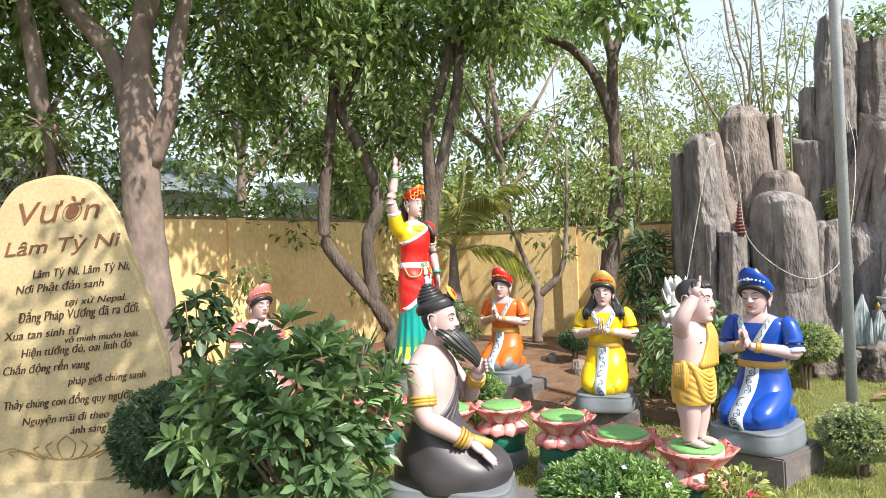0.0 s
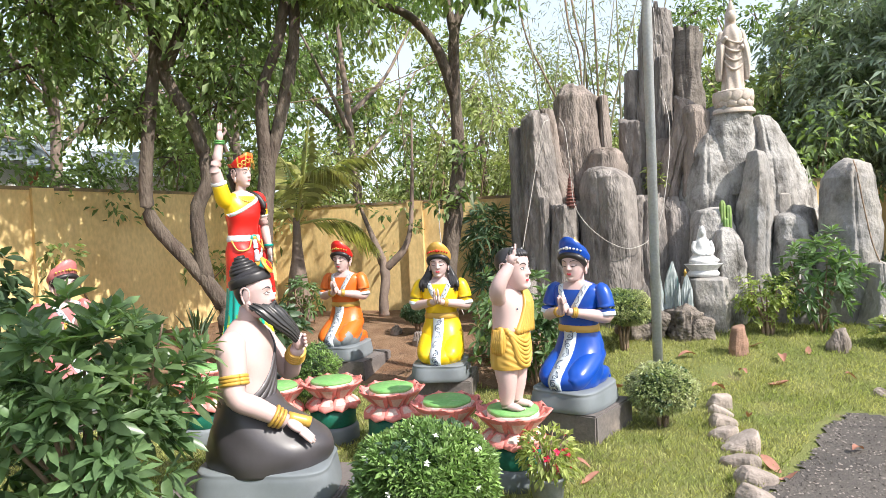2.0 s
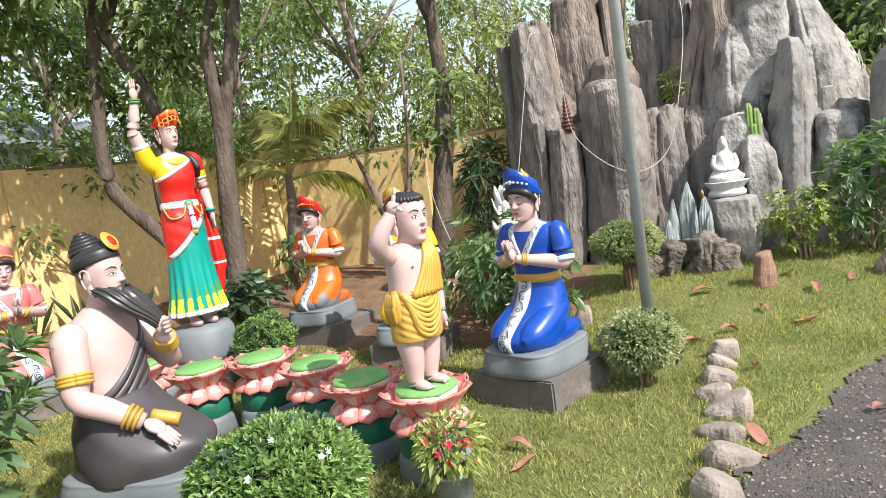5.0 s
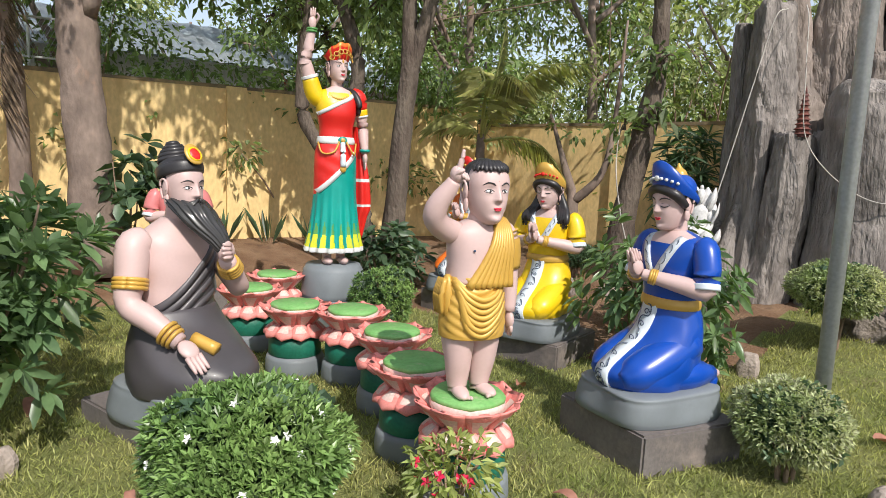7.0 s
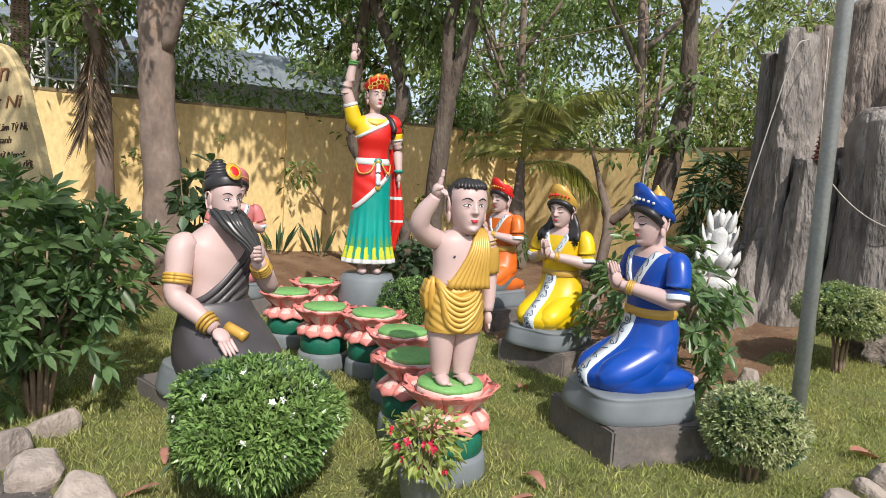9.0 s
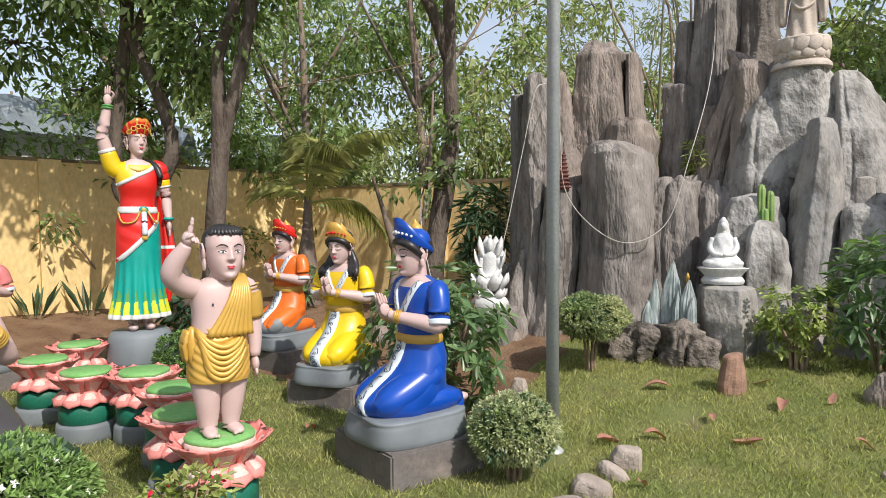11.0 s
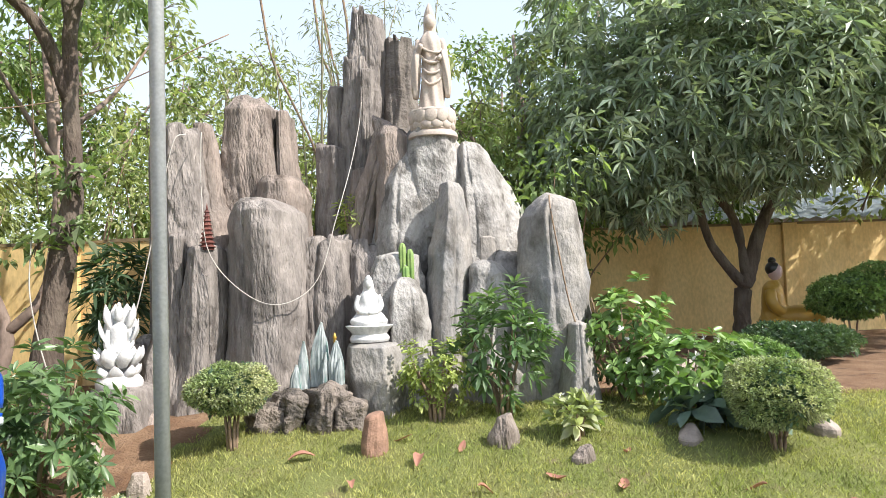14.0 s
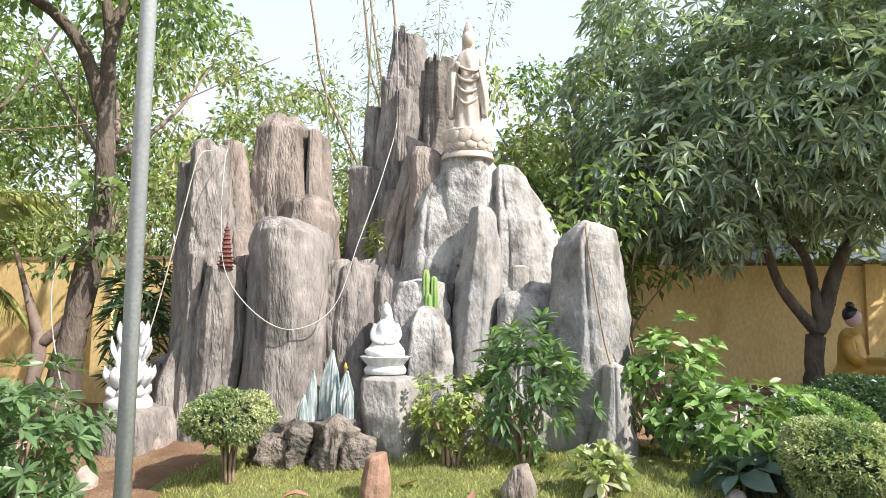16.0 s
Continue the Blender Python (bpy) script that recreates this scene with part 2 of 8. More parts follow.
def leaves_mesh(name, pos, axis, length, width, material, droop=0.25, full=False):
    """One folded blade per row: base, sides, tip; full blades have shoulders and an arched rib."""
    pos, axis = np.asarray(pos, float), np.asarray(axis, float)
    axis /= np.linalg.norm(axis, axis=1)[:, None] + 1e-9
    n = len(pos)
    length, width = np.broadcast_to(length, n)[:, None], np.broadcast_to(width, n)[:, None]
    up = rng.normal(size=(n, 3)) * 0.55 + (0, 0, 1)
    side = np.cross(axis, up)
    side /= np.linalg.norm(side, axis=1)[:, None] + 1e-9
    nor = np.cross(side, axis)
    down = np.array((0, 0, 1)) * length * droop

    def at(u, v, lift=0.16):
        return pos + axis * length * u * (0.95 if u > 0.9 else 1) + side * width * v + nor * width * lift * (abs(v) > 0) - down * u * u
    if full:
        pts = [at(0.0, 0.0), at(0.3, 0.42), at(0.62, 0.44), at(1.0, 0.0), at(0.62, -0.44), at(0.3, -0.42), at(0.32, 0.0), at(0.64, 0.0)]
        tri = ((0, 1, 6), (0, 6, 5), (1, 2, 7), (1, 7, 6), (6, 7, 4), (6, 4, 5), (2, 3, 7), (7, 3, 4))
    else:
        pts = [at(0.0, 0.0), at(0.48, 0.5), at(1.0, 0.0), at(0.48, -0.5)]
        tri = ((0, 1, 2), (0, 2, 3))
    verts = np.stack(pts, 1).reshape(-1, 3)
    i = np.arange(n)[:, None] * len(pts)
    faces = np.concatenate([i + t for t in tri], 1).reshape(-1, 3)
    me = bpy.data.meshes.new(name)
    me.vertices.add(len(verts))
    me.vertices.foreach_set("co", verts.ravel())
    me.loops.add(len(faces) * 3)
    me.loops.foreach_set("vertex_index", faces.ravel().astype(np.int32))
    me.polygons.add(len(faces))
    me.polygons.foreach_set("loop_start", np.arange(0, len(faces) * 3, 3, dtype=np.int32))
    me.materials.append(material)
    me.polygons.foreach_set("use_smooth", [full] * len(faces))
    me.update(calc_edges=True)
    return me


def blob(n, centre, radius, shell=0.55, seed=0, lump=0.25):
    """Points in an uneven ball, thicker towards its skin, and the way out at each."""
    d = rng.normal(size=(n, 3))
    d /= np.linalg.norm(d, axis=1)[:, None]
    r = rng.random(n) ** (1 / 3)
    r = shell + (1 - shell) * r
    k = np.array([1 + lump * noise.noise((p[0] * 1.7 + seed, p[1] * 1.7, p[2] * 1.7)) * 2 for p in d])
    return np.asarray(centre) + d * np.asarray(radius) * (r * k)[:, None], d

# ---- ground ----
def lawn_edge(x, y):
    """True where the gravel path lies."""
    x += 0.05 * noise.noise((x * 5, y * 5, 2)) + 0.03 * noise.noise((x * 17, y * 17, 2))
    y += 0.07 * noise.noise((x * 4, y * 4, 8)) + 0.03 * noise.noise((x * 15, y * 15, 8))
    if x > 3.22:
        return y < 3.9 + 1.65 * smoothstep(3.2, 4.2, x) + 0.35 * smoothstep(4.2, 6.6, x) + 0.12 * noise.noise((x * 2.3, 3, 0))
    return y < 3.1 - 0.55 * smoothstep(2.9, 2.2, x) - 0.75 * smoothstep(2.2, 0.3, x) - 0.6 * smoothstep(0.3, -2.5, x)


def build_ground():
    xs = np.concatenate([[-400, -60, -20, -9], np.arange(-6.5, 12.01, 0.16), [16, 30, 80, 400]])
    ys = np.concatenate([[-400, -60, -15, -6], np.arange(-3.0, 15.01, 0.16), [20, 40, 100, 400]])
    verts = [(x, y, ground_z(x, y)) for y in ys for x in xs]
    w = len(xs)
    faces, idx = [], []
    for j in range(len(ys) - 1):
        for i in range(w - 1):
            faces.append((j * w + i, j * w + i + 1, (j + 1) * w + i + 1, (j + 1) * w + i))
            x, y = (xs[i] + xs[i + 1]) / 2, (ys[j] + ys[j + 1]) / 2
            bed = (y > 5.9 + 0.5 * noise.noise((x * 0.9, 1, 0)) and x < 1.9 + 0.15 * noise.noise((y * 2, 0, 5))) or x < -2.6
            far = y > 8.6 or x < -6
            idx.append(0 if (bed or far) else 1)
    ob = put("ground", mesh_from("ground", verts, faces, [M_SOIL, M_TURF], idx))
    tagged(ob, "green lawn with bare reddish soil along the walls", "ground", kind="structure")


def build_path():
    step = 0.04
    verts, faces, key = [], [], {}

    def vid(i, j):
        if (i, j) not in key:
            x, y = i * step, j * step
            key[i, j] = len(verts)
            verts.append((x, y, ground_z(x, y) + 0.012 + 0.006 * noise.noise((x * 6, y * 6, 0))))
        return key[i, j]
    for i in range(-150, 320):
        for j in range(-120, 170):
            if lawn_edge((i + 0.5) * step, (j + 0.5) * step):
                faces.append((vid(i, j), vid(i + 1, j), vid(i + 1, j + 1), vid(i, j + 1)))
    tagged(put("path", mesh_from("path", verts, faces, M_GRAVEL)), "grey gravel footpath beside the lawn", "path", kind="structure")


def grass_field():
    n = 330000
    x, y = rng.uniform(-4.2, 9.0, n), rng.uniform(1.2, 8.6, n)
    keep = []
    for a, b in zip(x, y):
        bed = (b > 5.9 + 0.5 * noise.noise((a * 0.9, 1, 0)) and a < 1.9 + 0.15 * noise.noise((b * 2, 0, 5))) or a < -2.6
        d = noise.noise((a * 1.3, b * 1.3, 4))
        edge = lawn_edge(a + 0.05, b - 0.08)
        keep.append(not bed and not edge and d > -0.45 + 0.35 * rng.random() - 0.25)
    x, y = x[keep], y[keep]
    n = len(x)
    z = np.array([ground_z(a, b) for a, b in zip(x, y)]) - 0.004
    tall = np.array([0.75 + 0.5 * noise.noise((a * 2.1, b * 2.1, 9)) for a, b in zip(x, y)])
    ax = np.stack([rng.normal(0, 0.6, n), rng.normal(0, 0.6, n), np.ones(n)], 1)
    me = leaves_mesh("grass", np.stack([x, y, z], 1), ax, rng.uniform(0.03, 0.075, n) * tall * 1.3, rng.uniform(0.004, 0.008, n), M_GRASS, droop=0.1)
    tagged(put("grass", me), "short patchy green lawn grass", "grass", kind="stuff")


# ---- garden walls ----
def wall_run(name, a, b, z0, z1, thick, pilasters, label):
    a, b = Vector(a), Vector(b)
    d = (b - a).normalized()
    out = Vector((d.y, -d.x))
    root = tagged(new(name), label, "wall", kind="structure")

    def slab(nm, s0, s1, o0, o1, lo, hi, material, wob=0.0):
        n = max(2, int((s1 - s0) / 0.35))
        rings = []
        for i in range(n + 1):
            s = s0 + (s1 - s0) * i / n
            p = a + d * s
            w = wob * noise.noise((s * 2.2, 0, 1))
            rings.append([(p.x + out.x * o, p.y + out.y * o, z) for o, z in ((o0, lo), (o1, lo), (o1, hi + w), (o0, hi + w))])
        v, f = rings_mesh(rings)
        return put(nm, flat(mesh_from(nm, v, f, material)), root)
    length = (b - a).length
    slab("wall_body", 0, length, -thick, 0, z0, z1 - 0.03, M_WALL)
    slab("coping", 0, length, -thick - 0.012, 0.012, z1 - 0.03, z1 + 0.012, M_WALL_CAP, 0.02)
    for s in pilasters:
        slab("pilaster", s - 0.13, s + 0.13, 0, 0.07, z0, z1 - 0.005, M_WALL)
    return root


# ---- rocks ----
def rock_mesh(name, sections, material, flute=0.1, rough=0.12, n=96, steps=9, power=2.6, seed=0.0, lump=0.0, tilt=0.0, facets=9, edge=0.85):
    """A boulder or column from sections (z, x, y, rx, ry), broken into upright planes, channels and an uneven skin."""
    rows = spline([(s[1], s[2], s[0], s[3], s[4]) for s in sections], steps)
    z_lo, z_hi = rows[0][2], rows[-1][2]
    g0 = random.Random(int(seed * 100) + 7)
    planes = [(2 * math.pi * (i + 0.7 * g0.random()) / facets, 0.86 + 0.22 * g0.random()) for i in range(facets)]
    rings = []
    for k, (x, y, z, rx, ry) in enumerate(rows):
        rx, ry = max(rx, 0.012), max(ry, 0.012)
        up = (z - z_lo) / (z_hi - z_lo)
        # planes step back at broken ledges on the way up
        dist = [d + 0.13 * noise.noise((i * 5.3 + seed, round(z * 1.5 + 0.4 * i) * 3.1, 0.5)) + 0.06 * noise.noise((i * 3.7, z * 1.7, seed)) for i, (a, d) in enumerate(planes)]
        ring = []
        for j in range(n):
            t = 2 * math.pi * j / n
            c, s = math.cos(t), math.sin(t)
            q = (abs(c) ** power + abs(s) ** power) ** (-1 / power)
            cut = min(d / max(0.2, math.cos(t - a)) for (a, _), d in zip(planes, dist))
            q += (min(cut, 1.35) - q) * edge
            wz = z + 0.2 * noise.noise((c * 2 + seed, s * 2, z * 1.3))
            f = 1 - flute * 1.5 * max(0.0, 0.22 - abs(noise.noise((c * 2.3 + seed, s * 2.3, wz * 0.3)))) / 0.22 * 0.4
            f -= flute * 0.2 * abs(noise.noise((c * 9 + seed, s * 9, wz * 0.9)))
            px, py = x + rx * c * q * f, y + ry * s * q * f
            g = rough * 0.7 * noise.noise((px * 2.4, py * 2.4, z * 1.4 + seed)) + rough * 0.5 * noise.noise((px * 6, py * 6, z * 2.6)) + rough * 0.3 * noise.noise((px * 15, py * 15, z * 9))
            g += lump * noise.noise((px * 14, py * 14, z * 14))
            pz = z + 0.5 * g * min(1, rx * 3) + tilt * (px - x) * up * up
            ring.append((px + g * c * min(1, rx * 4), py + g * s * min(1, ry * 4), pz))
        rings.append(ring)
    v, f = rings_mesh(rings)
    return mesh_from(name, v, f, material)


def crag_mesh(name, sections, material, style, seed):
    """Cement rock from sections (z, x, y, rx, ry). Style c: ribbed column of upright planes; d: broad dressed face; b: rounded block."""
    facets, edge, ribs, skin = {"c": (9, 0.95, 9, 0.04), "d": (7, 0.7, 3, 0.03), "b": (7, 0.65, 1, 0.03)}[style]
    g = random.Random(int(seed * 31) + 5)
    n = 112
    planes = [(2 * math.pi * (i + 0.75 * g.random()) / facets, 0.84 + 0.2 * g.random()) for i in range(facets)]
    cuts = [(2 * math.pi * (i + 0.8 * g.random()) / ribs, g.uniform(0.025, 0.07), g.uniform(0.05, 0.16), g.random() * 9) for i in range(ribs)]
    s = np.array(sections)
    z_lo, z_hi = s[0, 0], s[-1, 0]
    zs = np.unique(np.concatenate([np.linspace(z_lo, z_hi, max(12, int((z_hi - z_lo) / 0.035))), s[:, 0]]))
    rows = [(*(np.interp(z, s[:, 0], s[:, c]) for c in (1, 2)), z, *(np.interp(z, s[:, 0], s[:, c]) for c in (3, 4))) for z in zs]
    shape = []
    for j in range(n):
        t = 2 * math.pi * j / n
        c, q = math.cos(t), math.sin(t)
        e = (abs(c) ** 2.6 + abs(q) ** 2.6) ** (-1 / 2.6)
        cut = min(d / max(0.2, math.cos(t - a)) for a, d in planes)
        shape.append((c, q, e + (min(cut, 1.4) - e) * edge))
    lo, hi = min(c * e for c, q, e in shape), max(c * e for c, q, e in shape)
    mid, half = (lo + hi) / 2, (hi - lo) / 2
    lean, step = g.uniform(-0.25, 0.25), g.uniform(0.02, 0.07)
    rings = []
    for x, y, z, rx, ry in rows:
        up = max(0.0, 1 - (z_hi - z) / 0.35)
        ring = []
        for j, (c, q, e) in enumerate(shape):
            t = 2 * math.pi * j / n
            f = 1.0
            for a, w, d, o in cuts:
                gap = abs((t - a + 0.12 * noise.noise((z * 0.7, o, seed)) + math.pi) % (2 * math.pi) - math.pi)
                f -= d * max(0.0, 1 - gap / w) ** 0.7 * (0.55 + 0.6 * noise.noise((z * 0.8, o, 2.0)))
            ledge = 0.06 * round(1.8 * noise.noise((c * 1.3 + seed, q * 1.3, z * 0.9))) if style == "c" else 0.0
            px, py = x + rx * (c * e - mid) / half * (f + ledge), y + ry * q * e * (f + ledge)
            h = skin * (1.2 * noise.noise((px * 2.2, py * 2.2, z * 1.3 + seed)) + 0.7 * noise.noise((px * 6, py * 6, z * (2.5 if style == "c" else 6))) + 0.35 * noise.noise((px * 17, py * 17, z * 11)))
            small = min(1.0, rx * 5)
            top = up * up * (lean * (px - x) + step * (1 if noise.noise((c * 1.7 + seed, q * 1.7, 5.0)) > 0.05 else -0.5)) * small if style == "c" else 0.0
            ring.append((px + h * c * small, py + h * q * small, z + 0.4 * h * small + top))
        rings.append(ring)
    v, fc = rings_mesh(rings)
    return mesh_from(name, v, fc, material)


def build_rockery():
    root = thing("rockery", (3.0, 8.6, 0.28), "tall artificial grey cement rock mountain with fluted peaks", "rockery")
    rocks = [
        ("boulder", [(0.0, 3.97, 9.36, 0.98, 0.4), (1.4, 3.99, 9.34, 0.94, 0.38), (2.1, 4.0, 9.32, 0.8, 0.34), (2.5, 3.97, 9.32, 0.64, 0.3), (2.75, 3.93, 9.32, 0.5, 0.26), (2.86, 3.9, 9.32, 0.36, 0.2)], M_ROCK_PALE, "d"),
        ("rock_face", [(0.0, 3.05, 9.0, 0.5, 0.4), (1.2, 3.02, 9.05, 0.46, 0.36), (1.75, 3.0, 9.1, 0.36, 0.3), (1.9, 3.0, 9.1, 0.2, 0.2)], M_ROCK, "c"),
        ("rock_face", [(0.0, 1.75, 8.75, 0.5, 0.35), (1.2, 1.72, 8.75, 0.46, 0.33), (1.85, 1.72, 8.75, 0.4, 0.28), (1.95, 1.72, 8.75, 0.25, 0.2)], M_ROCK, "c"),
        ("rock_face", [(0.0, 4.2, 9.0, 0.75, 0.4), (1.2, 4.2, 9.0, 0.7, 0.38), (1.7, 4.2, 9.1, 0.6, 0.3), (1.8, 4.2, 9.1, 0.3, 0.2)], M_ROCK_PALE, "d"),
        ("peak", [(0.1, 1.25, 8.42, 0.37, 0.37), (0.18, 1.25, 8.42, 0.35, 0.37), (1.63, 1.29, 8.42, 0.34, 0.36), (2.52, 1.25, 8.42, 0.25, 0.26), (3.05, 1.25, 8.42, 0.21, 0.22), (3.1, 1.27, 8.42, 0.18, 0.19), (3.13, 1.28, 8.42, 0.14, 0.15)], M_ROCK, "c"),
        ("peak", [(0.05, 0.95, 8.5, 0.13, 0.14), (2.12, 0.96, 8.5, 0.12, 0.12), (2.97, 0.94, 8.5, 0.08, 0.09), (2.99, 0.94, 8.5, 0.05, 0.05)], M_ROCK, "c"),
        ("peak", [(0.1, 1.45, 8.62, 0.28, 0.25), (0.43, 1.45, 8.62, 0.27, 0.25), (1.93, 1.45, 8.62, 0.25, 0.25), (2.17, 1.45, 8.62, 0.22, 0.24), (2.35, 1.41, 8.62, 0.16, 0.16), (2.84, 1.4, 8.62, 0.13, 0.14), (3.21, 1.37, 8.62, 0.1, 0.1), (3.23, 1.37, 8.62, 0.06, 0.06)], M_ROCK_WARM, "c"),
        ("ledge", [(0.1, 1.42, 8.1, 0.28, 0.2), (0.19, 1.42, 8.1, 0.27, 0.2), (0.79, 1.56, 8.1, 0.21, 0.2), (1.28, 1.61, 8.1, 0.2, 0.2), (1.85, 1.62, 8.1, 0.18, 0.19), (1.88, 1.62, 8.1, 0.14, 0.15)], M_ROCK, "c"),
        ("ledge", [(0.14, 1.32, 8.07, 0.15, 0.12), (1.18, 1.36, 8.07, 0.08, 0.09), (1.97, 1.37, 8.07, 0.07, 0.08), (2.0, 1.37, 8.07, 0.05, 0.05)], M_ROCK, "c"),
        ("peak", [(1.15, 1.76, 9.15, 0.5, 0.38), (1.95, 1.76, 9.15, 0.48, 0.38), (2.54, 1.74, 9.15, 0.44, 0.38), (2.93, 1.74, 9.15, 0.37, 0.38), (3.43, 1.74, 9.15, 0.33, 0.34), (3.52, 1.73, 9.15, 0.24, 0.25), (3.57, 1.72, 9.15, 0.19, 0.2), (3.6, 1.73, 9.15, 0.14, 0.15)], M_ROCK_WARM, "c"),
        ("knob", [(2.73, 1.71, 9.05, 0.09, 0.09), (3.53, 1.71, 9.05, 0.09, 0.09), (3.59, 1.7, 9.05, 0.08, 0.08), (3.61, 1.71, 9.05, 0.03, 0.04)], M_ROCK_WARM, "b"),
        ("peak", [(1.3, 2.13, 9.0, 0.12, 0.11), (2.1, 2.13, 9.0, 0.11, 0.11), (2.67, 2.13, 9.0, 0.1, 0.1), (3.39, 2.11, 9.0, 0.07, 0.08), (3.41, 2.12, 9.0, 0.05, 0.05)], M_ROCK_WARM, "c"),
        ("shoulder", [(0.1, 2.11, 8.88, 0.32, 0.3), (1.24, 2.11, 8.88, 0.3, 0.3), (1.97, 2.13, 8.88, 0.28, 0.29), (2.41, 2.15, 8.88, 0.27, 0.28), (2.56, 2.14, 8.88, 0.24, 0.26), (2.64, 2.11, 8.88, 0.19, 0.2), (2.66, 2.1, 8.88, 0.12, 0.13)], M_ROCK_WARM, "b"),
        ("knob", [(0.08, 2.13, 8.36, 0.4, 0.36), (0.75, 2.16, 8.36, 0.39, 0.36), (1.32, 2.18, 8.36, 0.37, 0.36), (2.0, 2.18, 8.36, 0.35, 0.36), (2.2, 2.17, 8.36, 0.32, 0.34), (2.29, 2.13, 8.36, 0.25, 0.26), (2.34, 2.09, 8.36, 0.16, 0.17), (2.36, 2.07, 8.36, 0.08, 0.08)], M_ROCK, "d"),
        ("rock_face", [(-0.03, 2.49, 8.85, 0.44, 0.4), (0.39, 2.52, 8.85, 0.42, 0.4), (1.29, 2.53, 8.85, 0.38, 0.4), (1.92, 2.59, 8.85, 0.3, 0.31), (1.95, 2.61, 8.85, 0.22, 0.23)], M_ROCK, "c"),
        ("peak", [(1.14, 2.86, 9.9, 0.41, 0.36), (1.94, 2.86, 9.9, 0.39, 0.36), (2.64, 2.84, 9.9, 0.36, 0.36), (3.7, 2.86, 9.9, 0.29, 0.31), (4.41, 2.89, 9.9, 0.24, 0.25), (4.79, 2.88, 9.9, 0.2, 0.21), (4.8, 2.87, 9.9, 0.15, 0.16)], M_ROCK, "c"),
        ("peak", [(1.47, 2.74, 9.72, 0.23, 0.23), (2.27, 2.74, 9.72, 0.22, 0.23), (3.3, 2.75, 9.72, 0.19, 0.2), (4.15, 2.78, 9.72, 0.16, 0.16), (4.18, 2.74, 9.72, 0.07, 0.07)], M_ROCK, "c"),
        ("peak", [(2.11, 2.93, 9.55, 0.15, 0.14), (2.91, 2.93, 9.55, 0.14, 0.14), (3.58, 2.95, 9.55, 0.11, 0.11), (3.97, 2.94, 9.55, 0.09, 0.09), (4.0, 2.94, 9.55, 0.06, 0.06)], M_ROCK, "c"),
        ("peak", [(1.28, 2.47, 9.78, 0.2, 0.2), (2.08, 2.47, 9.78, 0.19, 0.2), (2.98, 2.5, 9.78, 0.14, 0.15), (3.33, 2.5, 9.78, 0.13, 0.13), (3.86, 2.52, 9.78, 0.1, 0.1), (3.88, 2.53, 9.78, 0.06, 0.06)], M_ROCK, "c"),
        ("peak", [(1.13, 2.5, 9.6, 0.27, 0.27), (1.93, 2.5, 9.6, 0.26, 0.27), (2.74, 2.51, 9.6, 0.22, 0.24), (3.09, 2.5, 9.6, 0.2, 0.21), (3.12, 2.48, 9.6, 0.13, 0.13)], M_ROCK, "c"),
        ("peak", [(1.8, 3.29, 9.9, 0.24, 0.24), (2.6, 3.29, 9.9, 0.23, 0.24), (3.3, 3.3, 9.9, 0.22, 0.23), (4.01, 3.31, 9.9, 0.22, 0.23), (4.4, 3.32, 9.9, 0.2, 0.21), (4.42, 3.31, 9.9, 0.12, 0.13)], M_DARK_ROCK, "c"),
        ("knob", [(1.17, 2.89, 9.4, 0.18, 0.16), (1.97, 2.89, 9.4, 0.17, 0.16), (2.36, 2.91, 9.4, 0.15, 0.16), (2.75, 2.91, 9.4, 0.11, 0.12), (2.79, 2.92, 9.4, 0.07, 0.07)], M_ROCK_WARM, "b"),
        ("slope", [(0.1, 2.81, 9.25, 0.2, 0.19), (0.57, 2.81, 9.25, 0.19, 0.19), (1.45, 2.89, 9.25, 0.2, 0.21), (2.08, 3.0, 9.25, 0.23, 0.24), (2.53, 3.11, 9.25, 0.23, 0.24), (2.84, 3.21, 9.25, 0.2, 0.21), (3.16, 3.26, 9.25, 0.18, 0.19), (3.26, 3.2, 9.25, 0.14, 0.14), (3.35, 3.1, 9.25, 0.03, 0.03)], M_ROCK_WARM, "c"),
        ("slope", [(1.76, 3.31, 9.12, 0.2, 0.2), (2.56, 3.31, 9.12, 0.19, 0.2), (2.81, 3.36, 9.12, 0.21, 0.22), (3.05, 3.34, 9.12, 0.21, 0.22), (3.16, 3.31, 9.12, 0.15, 0.16), (3.18, 3.31, 9.12, 0.1, 0.1)], M_ROCK_WARM, "b"),
        ("boulder", [(0.1, 3.39, 9.15, 0.43, 0.43), (0.7, 3.39, 9.15, 0.41, 0.43), (1.81, 3.42, 9.15, 0.4, 0.42), (2.19, 3.44, 9.15, 0.37, 0.38), (2.5, 3.45, 9.15, 0.31, 0.33), (2.62, 3.47, 9.15, 0.28, 0.3), (2.8, 3.51, 9.15, 0.2, 0.21), (2.89, 3.54, 9.15, 0.13, 0.14), (2.92, 3.55, 9.15, 0.07, 0.07)], M_ROCK_PALE, "d"),
        ("boulder", [(0.99, 3.87, 9.2, 0.23, 0.23), (1.79, 3.87, 9.2, 0.22, 0.23), (2.41, 3.89, 9.2, 0.22, 0.24), (2.79, 3.87, 9.2, 0.24, 0.26), (2.96, 3.86, 9.2, 0.24, 0.25), (3.03, 3.85, 9.2, 0.18, 0.19), (3.05, 3.83, 9.2, 0.09, 0.1)], M_ROCK_PALE, "d"),
